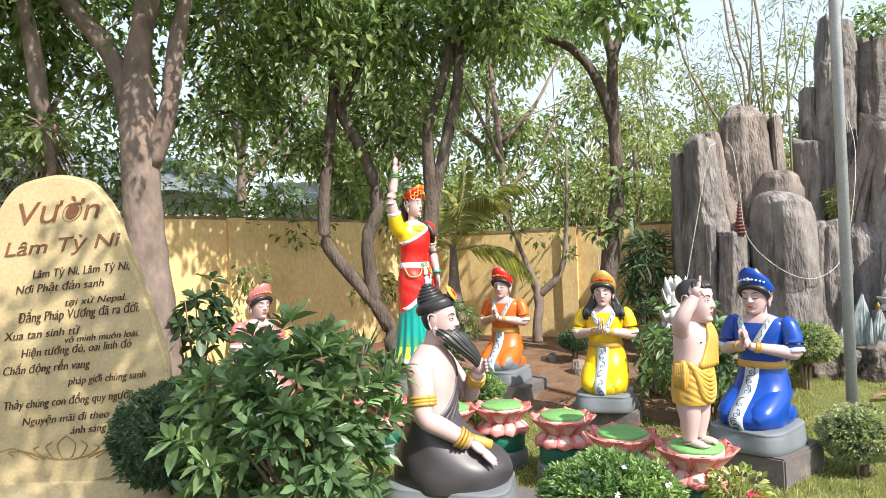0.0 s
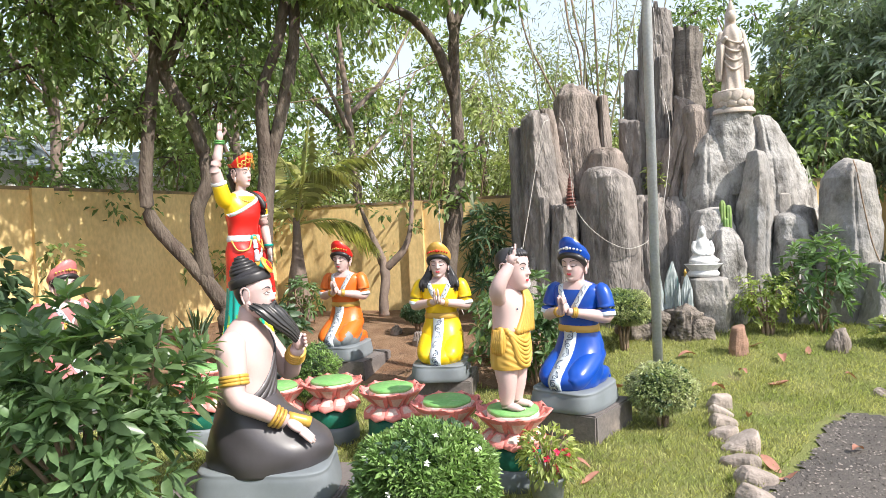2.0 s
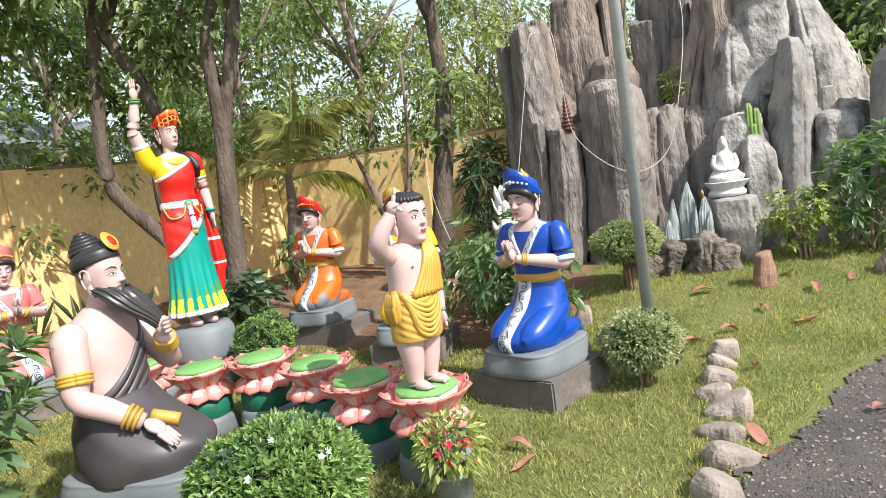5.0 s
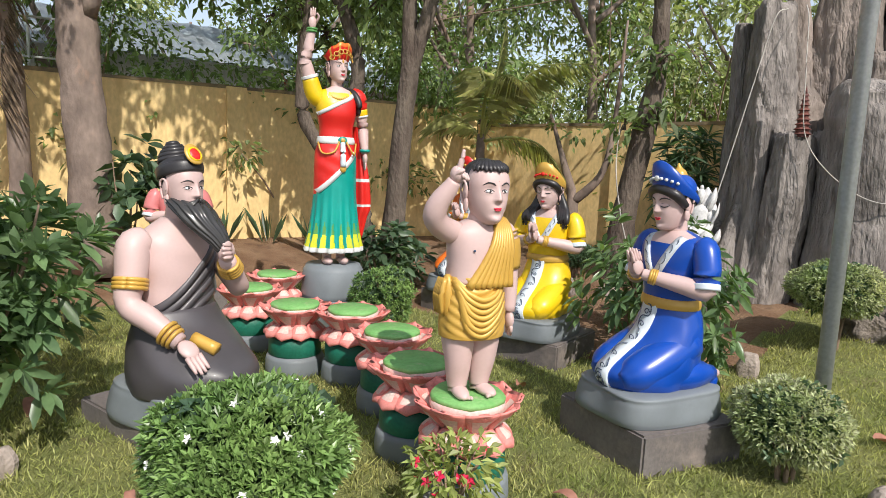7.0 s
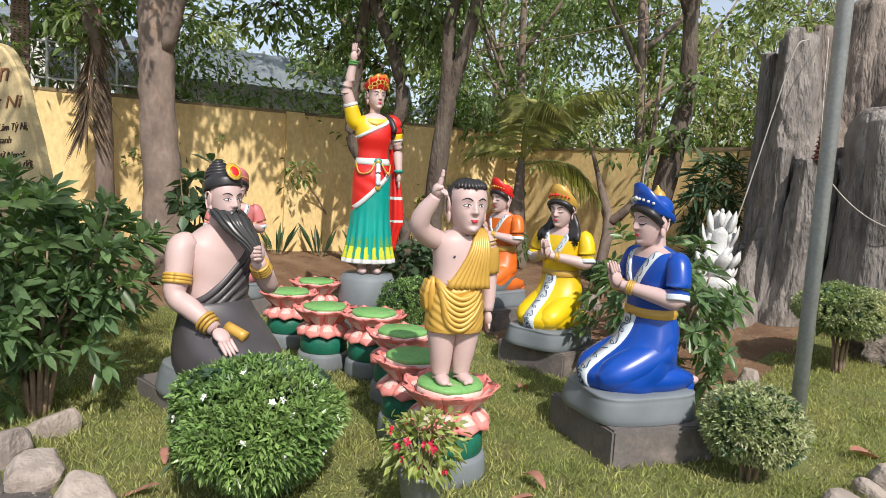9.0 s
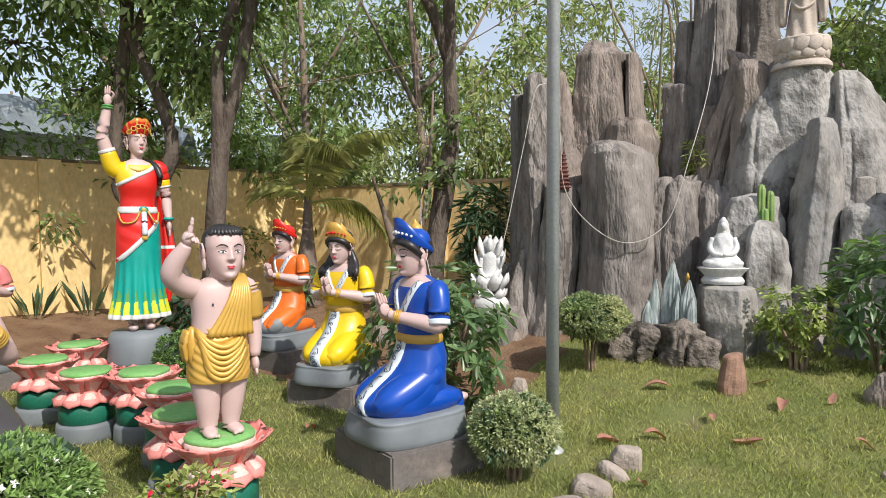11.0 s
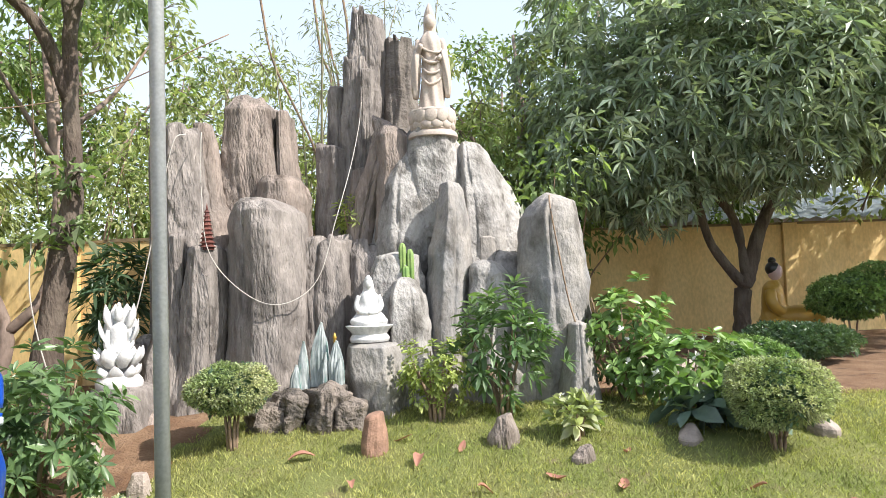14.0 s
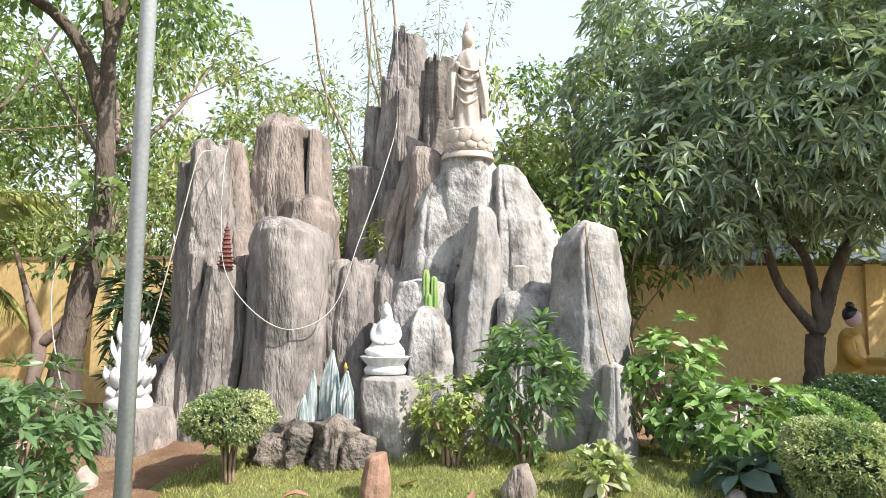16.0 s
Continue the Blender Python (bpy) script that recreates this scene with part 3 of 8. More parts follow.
        ("boulder", [(0.1, 4.27, 9.22, 0.38, 0.38), (0.56, 4.27, 9.22, 0.36, 0.38), (1.53, 4.31, 9.22, 0.34, 0.36), (2.02, 4.32, 9.22, 0.33, 0.35), (2.37, 4.29, 9.22, 0.29, 0.31), (2.46, 4.27, 9.22, 0.26, 0.28), (2.71, 4.23, 9.22, 0.22, 0.23), (2.86, 4.2, 9.22, 0.17, 0.18), (2.96, 4.17, 9.22, 0.12, 0.13), (2.98, 4.14, 9.22, 0.07, 0.07)], M_ROCK_PALE, "d"),
        ("ridge", [(0.1, 3.89, 8.64, 0.29, 0.3), (0.31, 3.89, 8.64, 0.28, 0.3), (0.98, 3.92, 8.64, 0.26, 0.28), (1.43, 3.95, 8.64, 0.24, 0.25), (1.82, 3.98, 8.64, 0.21, 0.22), (2.1, 4.0, 8.64, 0.17, 0.17), (2.39, 4.01, 8.64, 0.12, 0.12), (2.45, 4.0, 8.64, 0.09, 0.09), (2.47, 3.99, 8.64, 0.03, 0.04)], M_ROCK_BLUE, "d"),
        ("boulder", [(0.84, 4.35, 8.92, 0.13, 0.12), (1.64, 4.35, 8.92, 0.12, 0.12), (1.9, 4.35, 8.92, 0.11, 0.11), (1.92, 4.35, 8.92, 0.07, 0.07)], M_ROCK_BLUE, "b"),
        ("boulder", [(0.1, 4.36, 8.6, 0.24, 0.24), (0.86, 4.36, 8.6, 0.23, 0.24), (1.27, 4.37, 8.6, 0.22, 0.23), (1.52, 4.36, 8.6, 0.19, 0.2), (1.62, 4.33, 8.6, 0.14, 0.15), (1.65, 4.32, 8.6, 0.09, 0.09)], M_ROCK_PALE, "d"),
        ("boulder", [(0.1, 4.3, 8.5, 0.19, 0.15), (0.44, 4.3, 8.5, 0.18, 0.15), (1.17, 4.33, 8.5, 0.16, 0.15), (1.33, 4.32, 8.5, 0.13, 0.14), (1.36, 4.3, 8.5, 0.07, 0.07)], M_ROCK_PALE, "d"),
        ("boulder", [(0.1, 3.43, 8.5, 0.33, 0.24), (0.67, 3.43, 8.5, 0.31, 0.24), (1.22, 3.45, 8.5, 0.3, 0.24), (1.61, 3.45, 8.5, 0.25, 0.24), (1.73, 3.47, 8.5, 0.2, 0.21), (1.76, 3.48, 8.5, 0.1, 0.11)], M_ROCK_PALE, "d"),
        ("boulder", [(0.1, 3.56, 8.3, 0.26, 0.24), (0.37, 3.56, 8.3, 0.25, 0.24), (1.01, 3.57, 8.3, 0.23, 0.24), (1.33, 3.57, 8.3, 0.19, 0.2), (1.48, 3.56, 8.3, 0.11, 0.12), (1.51, 3.56, 8.3, 0.06, 0.06)], M_ROCK_PALE, "d"),
        ("pedestal_rock", [(0.09, 3.36, 8.05, 0.21, 0.22), (0.31, 3.35, 8.05, 0.24, 0.25), (0.62, 3.32, 8.05, 0.28, 0.28), (0.9, 3.31, 8.05, 0.25, 0.26), (0.92, 3.32, 8.05, 0.2, 0.21)], M_ROCK_BLUE, "d"),
        ("slab", [(-0.04, 4.97, 8.52, 0.4, 0.28), (0.44, 4.98, 8.52, 0.39, 0.28), (0.97, 4.99, 8.52, 0.38, 0.28), (1.51, 4.99, 8.52, 0.34, 0.28), (1.78, 4.98, 8.52, 0.31, 0.28), (2.05, 4.97, 8.52, 0.28, 0.28), (2.13, 4.99, 8.52, 0.24, 0.25), (2.2, 5.01, 8.52, 0.19, 0.2), (2.25, 4.99, 8.52, 0.11, 0.11), (2.28, 4.97, 8.52, 0.04, 0.04)], M_ROCK_BLUE, "d"),
        ("stub", [(0.1, 5.15, 8.17, 0.26, 0.26), (0.49, 5.17, 8.17, 0.16, 0.17), (0.79, 5.18, 8.17, 0.11, 0.12), (1.03, 5.18, 8.17, 0.08, 0.09), (1.05, 5.18, 8.17, 0.04, 0.05)], M_ROCK_BLUE, "d"),
        ("seat_rock", [(1.93, 3.74, 9.15, 0.37, 0.28), (2.73, 3.74, 9.15, 0.35, 0.28), (3.03, 3.74, 9.15, 0.31, 0.28), (3.14, 3.74, 9.15, 0.25, 0.27), (3.16, 3.74, 9.15, 0.18, 0.19)], M_ROCK_PALE, "b"),
        ("low_rock", [(0.0, 4.5, 8.45, 0.5, 0.2), (0.5, 4.5, 8.45, 0.42, 0.18), (0.75, 4.5, 8.5, 0.3, 0.12), (0.8, 4.5, 8.5, 0.1, 0.04)], M_ROCK_BLUE, "b"),
        ("low_rock", [(-0.1, 1.08, 7.75, 0.36, 0.34), (0.3, 1.06, 7.75, 0.31, 0.29), (0.58, 1.03, 7.74, 0.26, 0.24), (0.63, 1.02, 7.74, 0.12, 0.1)], M_ROCK, "b"),
        ("low_rock", [(0.0, 1.32, 7.72, 0.14, 0.14), (0.22, 1.31, 7.72, 0.12, 0.12), (0.34, 1.3, 7.72, 0.06, 0.06), (0.37, 1.3, 7.72, 0.02, 0.02)], M_ROCK_WARM, "b"),
        ("low_rock", [(0.1, 0.85, 8.3, 0.3, 0.25), (0.6, 0.86, 8.3, 0.26, 0.22), (0.95, 0.9, 8.3, 0.16, 0.14), (1.02, 0.9, 8.3, 0.05, 0.05)], M_ROCK, "b"),
        ("low_rock", [(0.2, 1.15, 8.1, 0.2, 0.25), (0.8, 1.17, 8.15, 0.16, 0.2), (1.2, 1.2, 8.2, 0.08, 0.1), (1.25, 1.2, 8.2, 0.03, 0.03)], M_ROCK, "b"),
    ]
    for i, (nm, sections, material, style) in enumerate(rocks):
        # close the top with a small worn crown
        sections = [(z, x, y + 0.3 * ry, rx, ry * 1.45) for z, x, y, rx, ry in sections]
        z, x, y, rx, ry = sections[-1]
        me = crag_mesh(nm, sections + [(z + 0.012, x, y, rx * 0.55, ry * 0.55)], material, style, i + 1.0)
        me.transform(Matrix.Translation((-3.0, -8.6, -0.28)))
        put(nm, me, root)


def gravel_stones():
    n = 60000
    x, y = rng.uniform(-1.0, 7.5, n), rng.uniform(-0.5, 6.4, n)
    keep = np.array([lawn_edge(a, b) for a, b in zip(x, y)])
    x, y = x[keep], y[keep]
    n = len(x)
    r = rng.uniform(0.003, 0.011, n)
    a = rng.random(n) * 6.28
    z = np.array([ground_z(p, q) for p, q in zip(x, y)]) + 0.014
    c = np.stack([x, y, z], 1)
    u = np.stack([np.cos(a), np.sin(a), np.zeros(n)], 1) * r[:, None] * rng.uniform(0.8, 1.5, (n, 1))
    w = np.stack([-np.sin(a), np.cos(a), np.zeros(n)], 1) * r[:, None]
    t = np.stack([rng.normal(0, 0.2, n) * r, rng.normal(0, 0.2, n) * r, r * 0.8], 1)
    verts = np.stack([c + u, c + w, c - u, c - w, c + t], 1).reshape(-1, 3)
    i = np.arange(n)[:, None] * 5
    faces = np.concatenate([i + (0, 1, 4), i + (1, 2, 4), i + (2, 3, 4), i + (3, 0, 4)], 1).reshape(-1, 3)
    tagged(put("gravel", mesh_from("gravel", verts, [tuple(q) for q in faces.tolist()], mat("gravel stones", (0.13, 0.115, 0.105), (0.22, 0.19, 0.17), rough=0.9, island=0.8, bump=0), smooth=False)), "loose grey gravel on the footpath", "gravel", kind="stuff")


build_ground()
build_path()
gravel_stones()
wall_run("wall_west", (-6.35, -1.4), (-3.62, 9.58), 0.0, 2.36, 0.18, (7.45, 3.7, 11.15), "long ochre plastered garden wall with stained top")
wall_run("wall_north", (-3.6, 9.6), (5.1, 9.9), 0.0, 2.12, 0.18, (2.62, 5.6), "sunlit ochre plastered garden wall behind the statues").location.y = 0
wall_run("wall_east", (4.6, 13.55), (14.5, 15.2), 0.0, 2.28, 0.18, (4.95, 8.5), "shaded ochre garden wall with damp red stains")
build_rockery()

# ---- painted statues ----
def paint(name, c, rough=0.38, var=0.82, **kw):
    return mat(name, c, tuple(v * var for v in c), rough=rough, scale=3, fine=70, bump=0.05, depth=0.003, coat=0.12, grit=0.12, **kw)


P_SKIN = paint("pale pink paint", (0.58, 0.415, 0.395), rough=0.5, var=0.93)
P_BLACK = paint("black paint", (0.025, 0.022, 0.024), rough=0.42)
P_BEARD = paint("beard black paint", (0.045, 0.043, 0.043), rough=0.26)
P_ROBE = paint("charcoal paint", (0.055, 0.05, 0.055), rough=0.42, var=1.5)
P_GREY = paint("blue grey base paint", (0.2, 0.225, 0.245), rough=0.6, var=0.75)
P_GOLD = paint("gold paint", (0.6, 0.36, 0.07), rough=0.4, metal=0.1)
P_YELLOW = paint("yellow paint", (0.82, 0.55, 0.01))
P_BLUE = paint("royal blue paint", (0.005, 0.065, 0.4), rough=0.3)
P_ORANGE = paint("orange paint", (0.75, 0.16, 0.02))
P_PINK = paint("rose paint", (0.62, 0.2, 0.2))
P_RED = paint("red paint", (0.7, 0.02, 0.015))
P_TEAL = paint("teal paint", (0.0, 0.32, 0.27))
P_WHITE = paint("white paint", (0.66, 0.67, 0.67), var=0.93)
P_PALE = paint("pale blue white paint", (0.62, 0.68, 0.74), var=0.9)
P_LIP = paint("lip paint", (0.6, 0.03, 0.06))
P_GREEN = paint("leaf green paint", (0.1, 0.3, 0.08))
P_LIME = paint("lime paint", (0.6, 0.62, 0.03))
P_NAVY = paint("navy line paint", (0.05, 0.07, 0.13))
M_MARBLE = mat("white marble", (0.64, 0.635, 0.63), (0.55, 0.545, 0.54), rough=0.5, scale=4, fine=50, bump=0.1, depth=0.004)
M_CREAM = mat("cream stone", (0.56, 0.47, 0.4), (0.46, 0.39, 0.34), rough=0.7, scale=5, fine=50, bump=0.2)
M_PLINTH = mat("grey painted cement", (0.17, 0.15, 0.145), (0.12, 0.105, 0.1), rough=0.75, scale=4, fine=50, bump=0.25, stain=(0.24, 0.2, 0.18), stain_scale=4, stain_at=0.6)
PAINTS = [P_SKIN, P_BLACK, P_BEARD, P_ROBE, P_GREY, P_GOLD, P_YELLOW, P_BLUE, P_ORANGE, P_PINK, P_RED, P_TEAL, P_WHITE, P_PALE, P_LIP, P_GREEN, P_LIME, P_NAVY, M_MARBLE, M_CREAM]


class Figure:
    """A statue in the making: one mesh, painted face by face."""

    def __init__(self):
        self.verts, self.faces, self.paint = [], [], []

    def add(self, verts, faces, colour):
        o = len(self.verts)
        verts = [Vector(v) for v in verts]
        self.verts += verts
        for f in faces:
            self.faces.append(tuple(i + o for i in f))
            if callable(colour):
                c = sum((verts[i] for i in f), Vector()) / len(f)
                self.paint.append(PAINTS.index(colour(c)))
            else:
                self.paint.append(PAINTS.index(colour))

    def stack(self, sections, colour, n=48, steps=5, power=2.0, fold=None, cap=True):
        """Upright body from sections (z, x, y, rx, ry); fold(t, z) swells or pinches it."""
        rows = spline([(s[1], s[2], s[0], s[3], s[4]) for s in sections], steps)
        rings = []
        for x, y, z, rx, ry in rows:
            ring = []
            for j in range(n):
                t = 2 * math.pi * j / n
                c, s = math.cos(t), math.sin(t)
                q = (abs(c) ** power + abs(s) ** power) ** (-1 / power)
                f = 1 + (fold(t, z) if fold else 0)
                ring.append((x + max(rx, 0.003) * c * q * f, y + max(ry, 0.003) * s * q * f, z))
            rings.append(ring)
        self.add(*rings_mesh(rings, cap), colour)
        return rows, power

    def ribbon(self, body, path, half, colour, lift=0.008, steps=8, side=-1):
        """A painted band laid on the front of a stacked body along (x, z) points."""
        rows, p = body
        zs = rows[:, 2]
        pts = spline(path, steps)
        left, right = [], []
        for i, (x, z) in enumerate(pts):
            a, b = pts[max(0, i - 1)], pts[min(len(pts) - 1, i + 1)]
            d = Vector((b[0] - a[0], b[1] - a[1])).normalized()
            for s, out in ((-1, left), (1, right)):
                u, w = x - d.y * half * s, z + d.x * half * s
                cx, cy, rx, ry = (float(np.interp(w, zs, rows[:, k])) for k in (0, 1, 3, 4))
                q = max(0.0, 1 - min(1.0, abs(u - cx) / rx) ** p) ** (1 / p)
                out.append(Vector((u, cy + side * (ry * q + lift), w)))
        mid = [(l + r) / 2 + Vector((0, side * 0.003, 0)) for l, r in zip(left, right)]
        n = len(pts)
        verts = left + mid + right + [v - Vector((0, side * 0.014, 0)) for v in left + right]
        faces = []
        for i in range(n - 1):
            faces += [(i, i + 1, n + i + 1, n + i), (n + i, n + i + 1, 2 * n + i + 1, 2 * n + i), (3 * n + i, 3 * n + i + 1, i + 1, i), (2 * n + i, 2 * n + i + 1, 4 * n + i + 1, 4 * n + i)]
        self.add(verts, faces, colour)
        return left, mid, right

    def tube(self, points, radii, colour, n=12, steps=4):
        self.add(*rings_mesh(limb_rings([Vector(p) for p in points], radii, steps, n)), colour)

    def ball(self, c, r, colour, turn=(0, 0, 0), nu=18, nv=12):
        m = pose(*c, *turn)
        rings = []
        for i in range(1, nv):
            a = math.pi * i / nv
            rings.append([m @ Vector((r[0] * math.sin(a) * math.cos(2 * math.pi * j / nu), r[1] * math.sin(a) * math.sin(2 * math.pi * j / nu), -r[2] * math.cos(a))) for j in range(nu)])
        self.add(*rings_mesh(rings), colour)

    def hoop(self, c, r, thick, colour, turn=(0, 0, 0), n=20):
        m = pose(*c, *turn)
        pts = [m @ Vector((r * math.cos(2 * math.pi * j / n), r * math.sin(2 * math.pi * j / n), 0)) for j in range(n + 1)]
        self.tube(pts, [thick] * (n + 1), colour, n=7, steps=1)

    def band(self, c, along, r, thick, colour, n=22):
        """A bangle round a limb that runs in the direction along."""
        d = Vector(along).normalized()
        u = d.orthogonal().normalized()
        v = d.cross(u)
        self.tube([Vector(c) + (u * math.cos(2 * math.pi * j / n) + v * math.sin(2 * math.pi * j / n)) * r for j in range(n + 1)], [thick] * (n + 1), colour, n=7, steps=1)

    def head(self, z, y=0.0, s=1.0, hair=True, shut=True, x=0.0, round_face=0.0):
        """Face looking along -y; z is the height of the eyes. One modelled skull with nose, lids, cheeks and chin."""
        form = spline([(-0.126, 0.016, 0.058, -0.03), (-0.117, 0.033, 0.078, 0.0), (-0.1, 0.046, 0.087, 0.03), (-0.07, 0.061, 0.087, 0.062), (-0.03, 0.071, 0.089, 0.085), (0.0, 0.076, 0.088, 0.097),
                       (0.04, 0.079, 0.091, 0.1), (0.08, 0.071, 0.079, 0.09), (0.108, 0.05, 0.052, 0.066), (0.122, 0.02, 0.02, 0.03), (0.125, 0.004, 0.004, 0.006)], 6)
        full = 1 + round_face

        def bump(u, w, cu, cw, ru, rw):
            return math.exp(-((u - cu) / ru) ** 2 - ((w - cw) / rw) ** 2)

        def relief(u, w):
            ridge = smoothstep(0.045, -0.022, w) * smoothstep(-0.04, -0.026, w)
            r = 0.024 * ridge * math.exp(-(u / (0.0085 + 0.005 * ridge)) ** 2)
            r += 0.007 * (bump(u, w, -0.012, -0.026, 0.007, 0.007) + bump(u, w, 0.012, -0.026, 0.007, 0.007))
            for k in (-1, 1):
                r -= 0.009 * bump(u, w, k * 0.032, 0.014, 0.019, 0.012)
                r += 0.006 * bump(u, w, k * 0.034, 0.004, 0.015, 0.008)
                r += 0.004 * full * bump(u, w, k * 0.042, -0.04, 0.022, 0.026)
            return r + 0.006 * bump(u, w, 0, -0.063, 0.022, 0.013) - 0.005 * bump(u, w, 0, -0.085, 0.025, 0.008) + 0.007 * bump(u, w, 0, -0.105, 0.018, 0.014)

        def front(u, w):
            wd, f = (float(np.interp(w, form[:, 0], form[:, c])) for c in (1, 2))
            return -f * max(0.0, 1 - min(1.0, abs(u) / (wd * full)) ** 2.2) ** (1 / 2.2) - relief(u, w)

        def on(u, w, out=0.0):
            return (x + u * s, y + (front(u, w) - out) * s, z + w * s)
        rings = []
        for w, wd, f, bk in form:
            ring = []
            for j in range(96):
                t = 2 * math.pi * j / 96
                c, q = math.cos(t), math.sin(t)
                e = (abs(c) ** 2.2 + abs(q) ** 2.2) ** (-1 / 2.2)
                u = wd * full * c * e
                v = q * e * (f if q < 0 else bk) - (relief(u, w) if q < 0 else 0)
                ring.append((x + u * s, y + v * s, z + w * s))
            rings.append(ring)
        self.add(*rings_mesh(rings), P_SKIN)
        for u in (-0.008, 0.008):
            self.ball(on(u, -0.059, -0.002), (0.011 * s, 0.005 * s, 0.004 * s), P_LIP, nu=10, nv=8)
        self.ball(on(0, -0.066, -0.002), (0.015 * s, 0.006 * s, 0.005 * s), P_LIP, nu=12, nv=8)
        for k in (-1, 1):
            self.tube([on(k * u, w, 0.0008) for u, w in ((0.014, 0.03), (0.026, 0.038), (0.042, 0.04), (0.06, 0.03))], [0.0018 * s, 0.0032 * s, 0.0032 * s, 0.0012 * s], P_BLACK, n=6)
            if shut:
                self.tube([on(k * u, w, 0.0) for u, w in ((0.016, 0.002), (0.026, -0.003), (0.04, -0.003), (0.054, 0.004))], [0.0014 * s, 0.003 * s, 0.0032 * s, 0.0014 * s], P_BLACK, n=6)
                self.tube([on(k * u, w, 0.0) for u, w in ((0.018, 0.012), (0.034, 0.016), (0.052, 0.011))], [0.0008 * s] * 3, P_ROBE, n=5)
            else:
                self.ball(on(k * 0.034, 0.006, -0.005), (0.0155 * s, 0.007 * s, 0.0062 * s), P_WHITE)
                self.ball(on(k * 0.033, 0.006, -0.0005), (0.006 * s, 0.003 * s, 0.006 * s), P_BLACK)
                self.tube([on(k * u, w, 0.001) for u, w in ((0.017, 0.006), (0.026, 0.0125), (0.04, 0.013), (0.054, 0.006))], [0.0014 * s, 0.0028 * s, 0.0028 * s, 0.0014 * s], P_BLACK, n=6)
                self.tube([on(k * u, w, 0.0) for u, w in ((0.02, 0.002), (0.034, -0.001), (0.05, 0.003))], [0.0008 * s] * 3, P_ROBE, n=5)
            # long ears with a rolled rim
            e = x + k * 0.079 * full * s
            self.ball((e, y + 0.018 * s, z + 0.0 * s), (0.011 * s, 0.026 * s, 0.04 * s), P_SKIN, turn=(10, 0, k * 18))
            self.ball((e + k * 0.002 * s, y + 0.008 * s, z - 0.05 * s), (0.009 * s, 0.015 * s, 0.03 * s), P_SKIN)
            self.tube([(e + k * 0.008 * s, y + a * s, z + b * s) for a, b in ((0.0, -0.01), (0.0, 0.025), (0.02, 0.042), (0.042, 0.028), (0.038, -0.01), (0.024, -0.045))], [0.005 * s] * 6, P_SKIN, n=7)
        if hair:
            self.ball((x, y + 0.03 * s, z + 0.028 * s), (0.088 * s, 0.088 * s, 0.11 * s), P_BLACK, turn=(-24, 0, 0), nu=26, nv=18)

    def fingers(self, base, way, spread, length, r, colour=None, n=4):
        base, way, spread = Vector(base), Vector(way).normalized(), Vector(spread)
        for i in range(n):
            o = spread * (i - (n - 1) / 2)
            k = length * (1 - 0.12 * abs(i - 1.3))
            self.tube([base + o, base + o + way * k * 0.6, base + o * 1.1 + way * k], [r, r * 0.95, r * 0.55], colour or P_SKIN, n=8, steps=2)

    def finish(self, name, at, turn, label, category="statue", group=""):
        used = sorted(set(self.paint))
        me = mesh_from(name, self.verts, self.faces, [PAINTS[i] for i in used], [used.index(i) for i in self.paint])
        ob = put(name, me)
        ob.matrix_basis = pose(*at, 0, 0, turn)
        return tagged(ob, label, category, group)


def mound(fig, z0, z1, rx, ry, colour=None):
    fig.stack([(z0, 0, 0, rx * 1.02, ry * 1.02), (z0 + 0.03, 0, 0, rx * 1.04, ry * 1.04), ((z0 + z1) / 2, 0, 0, rx * 1.02, ry * 1.02), (z1 - 0.03, 0, 0, rx * 0.98, ry * 0.98), (z1, 0, 0, rx * 0.88, ry * 0.9), (z1 + 0.004, 0, 0, 0.05, 0.05)],
              colour or P_GREY, power=4.2, fold=lambda t, z: 0.03 * math.sin(3 * t + 9 * z))


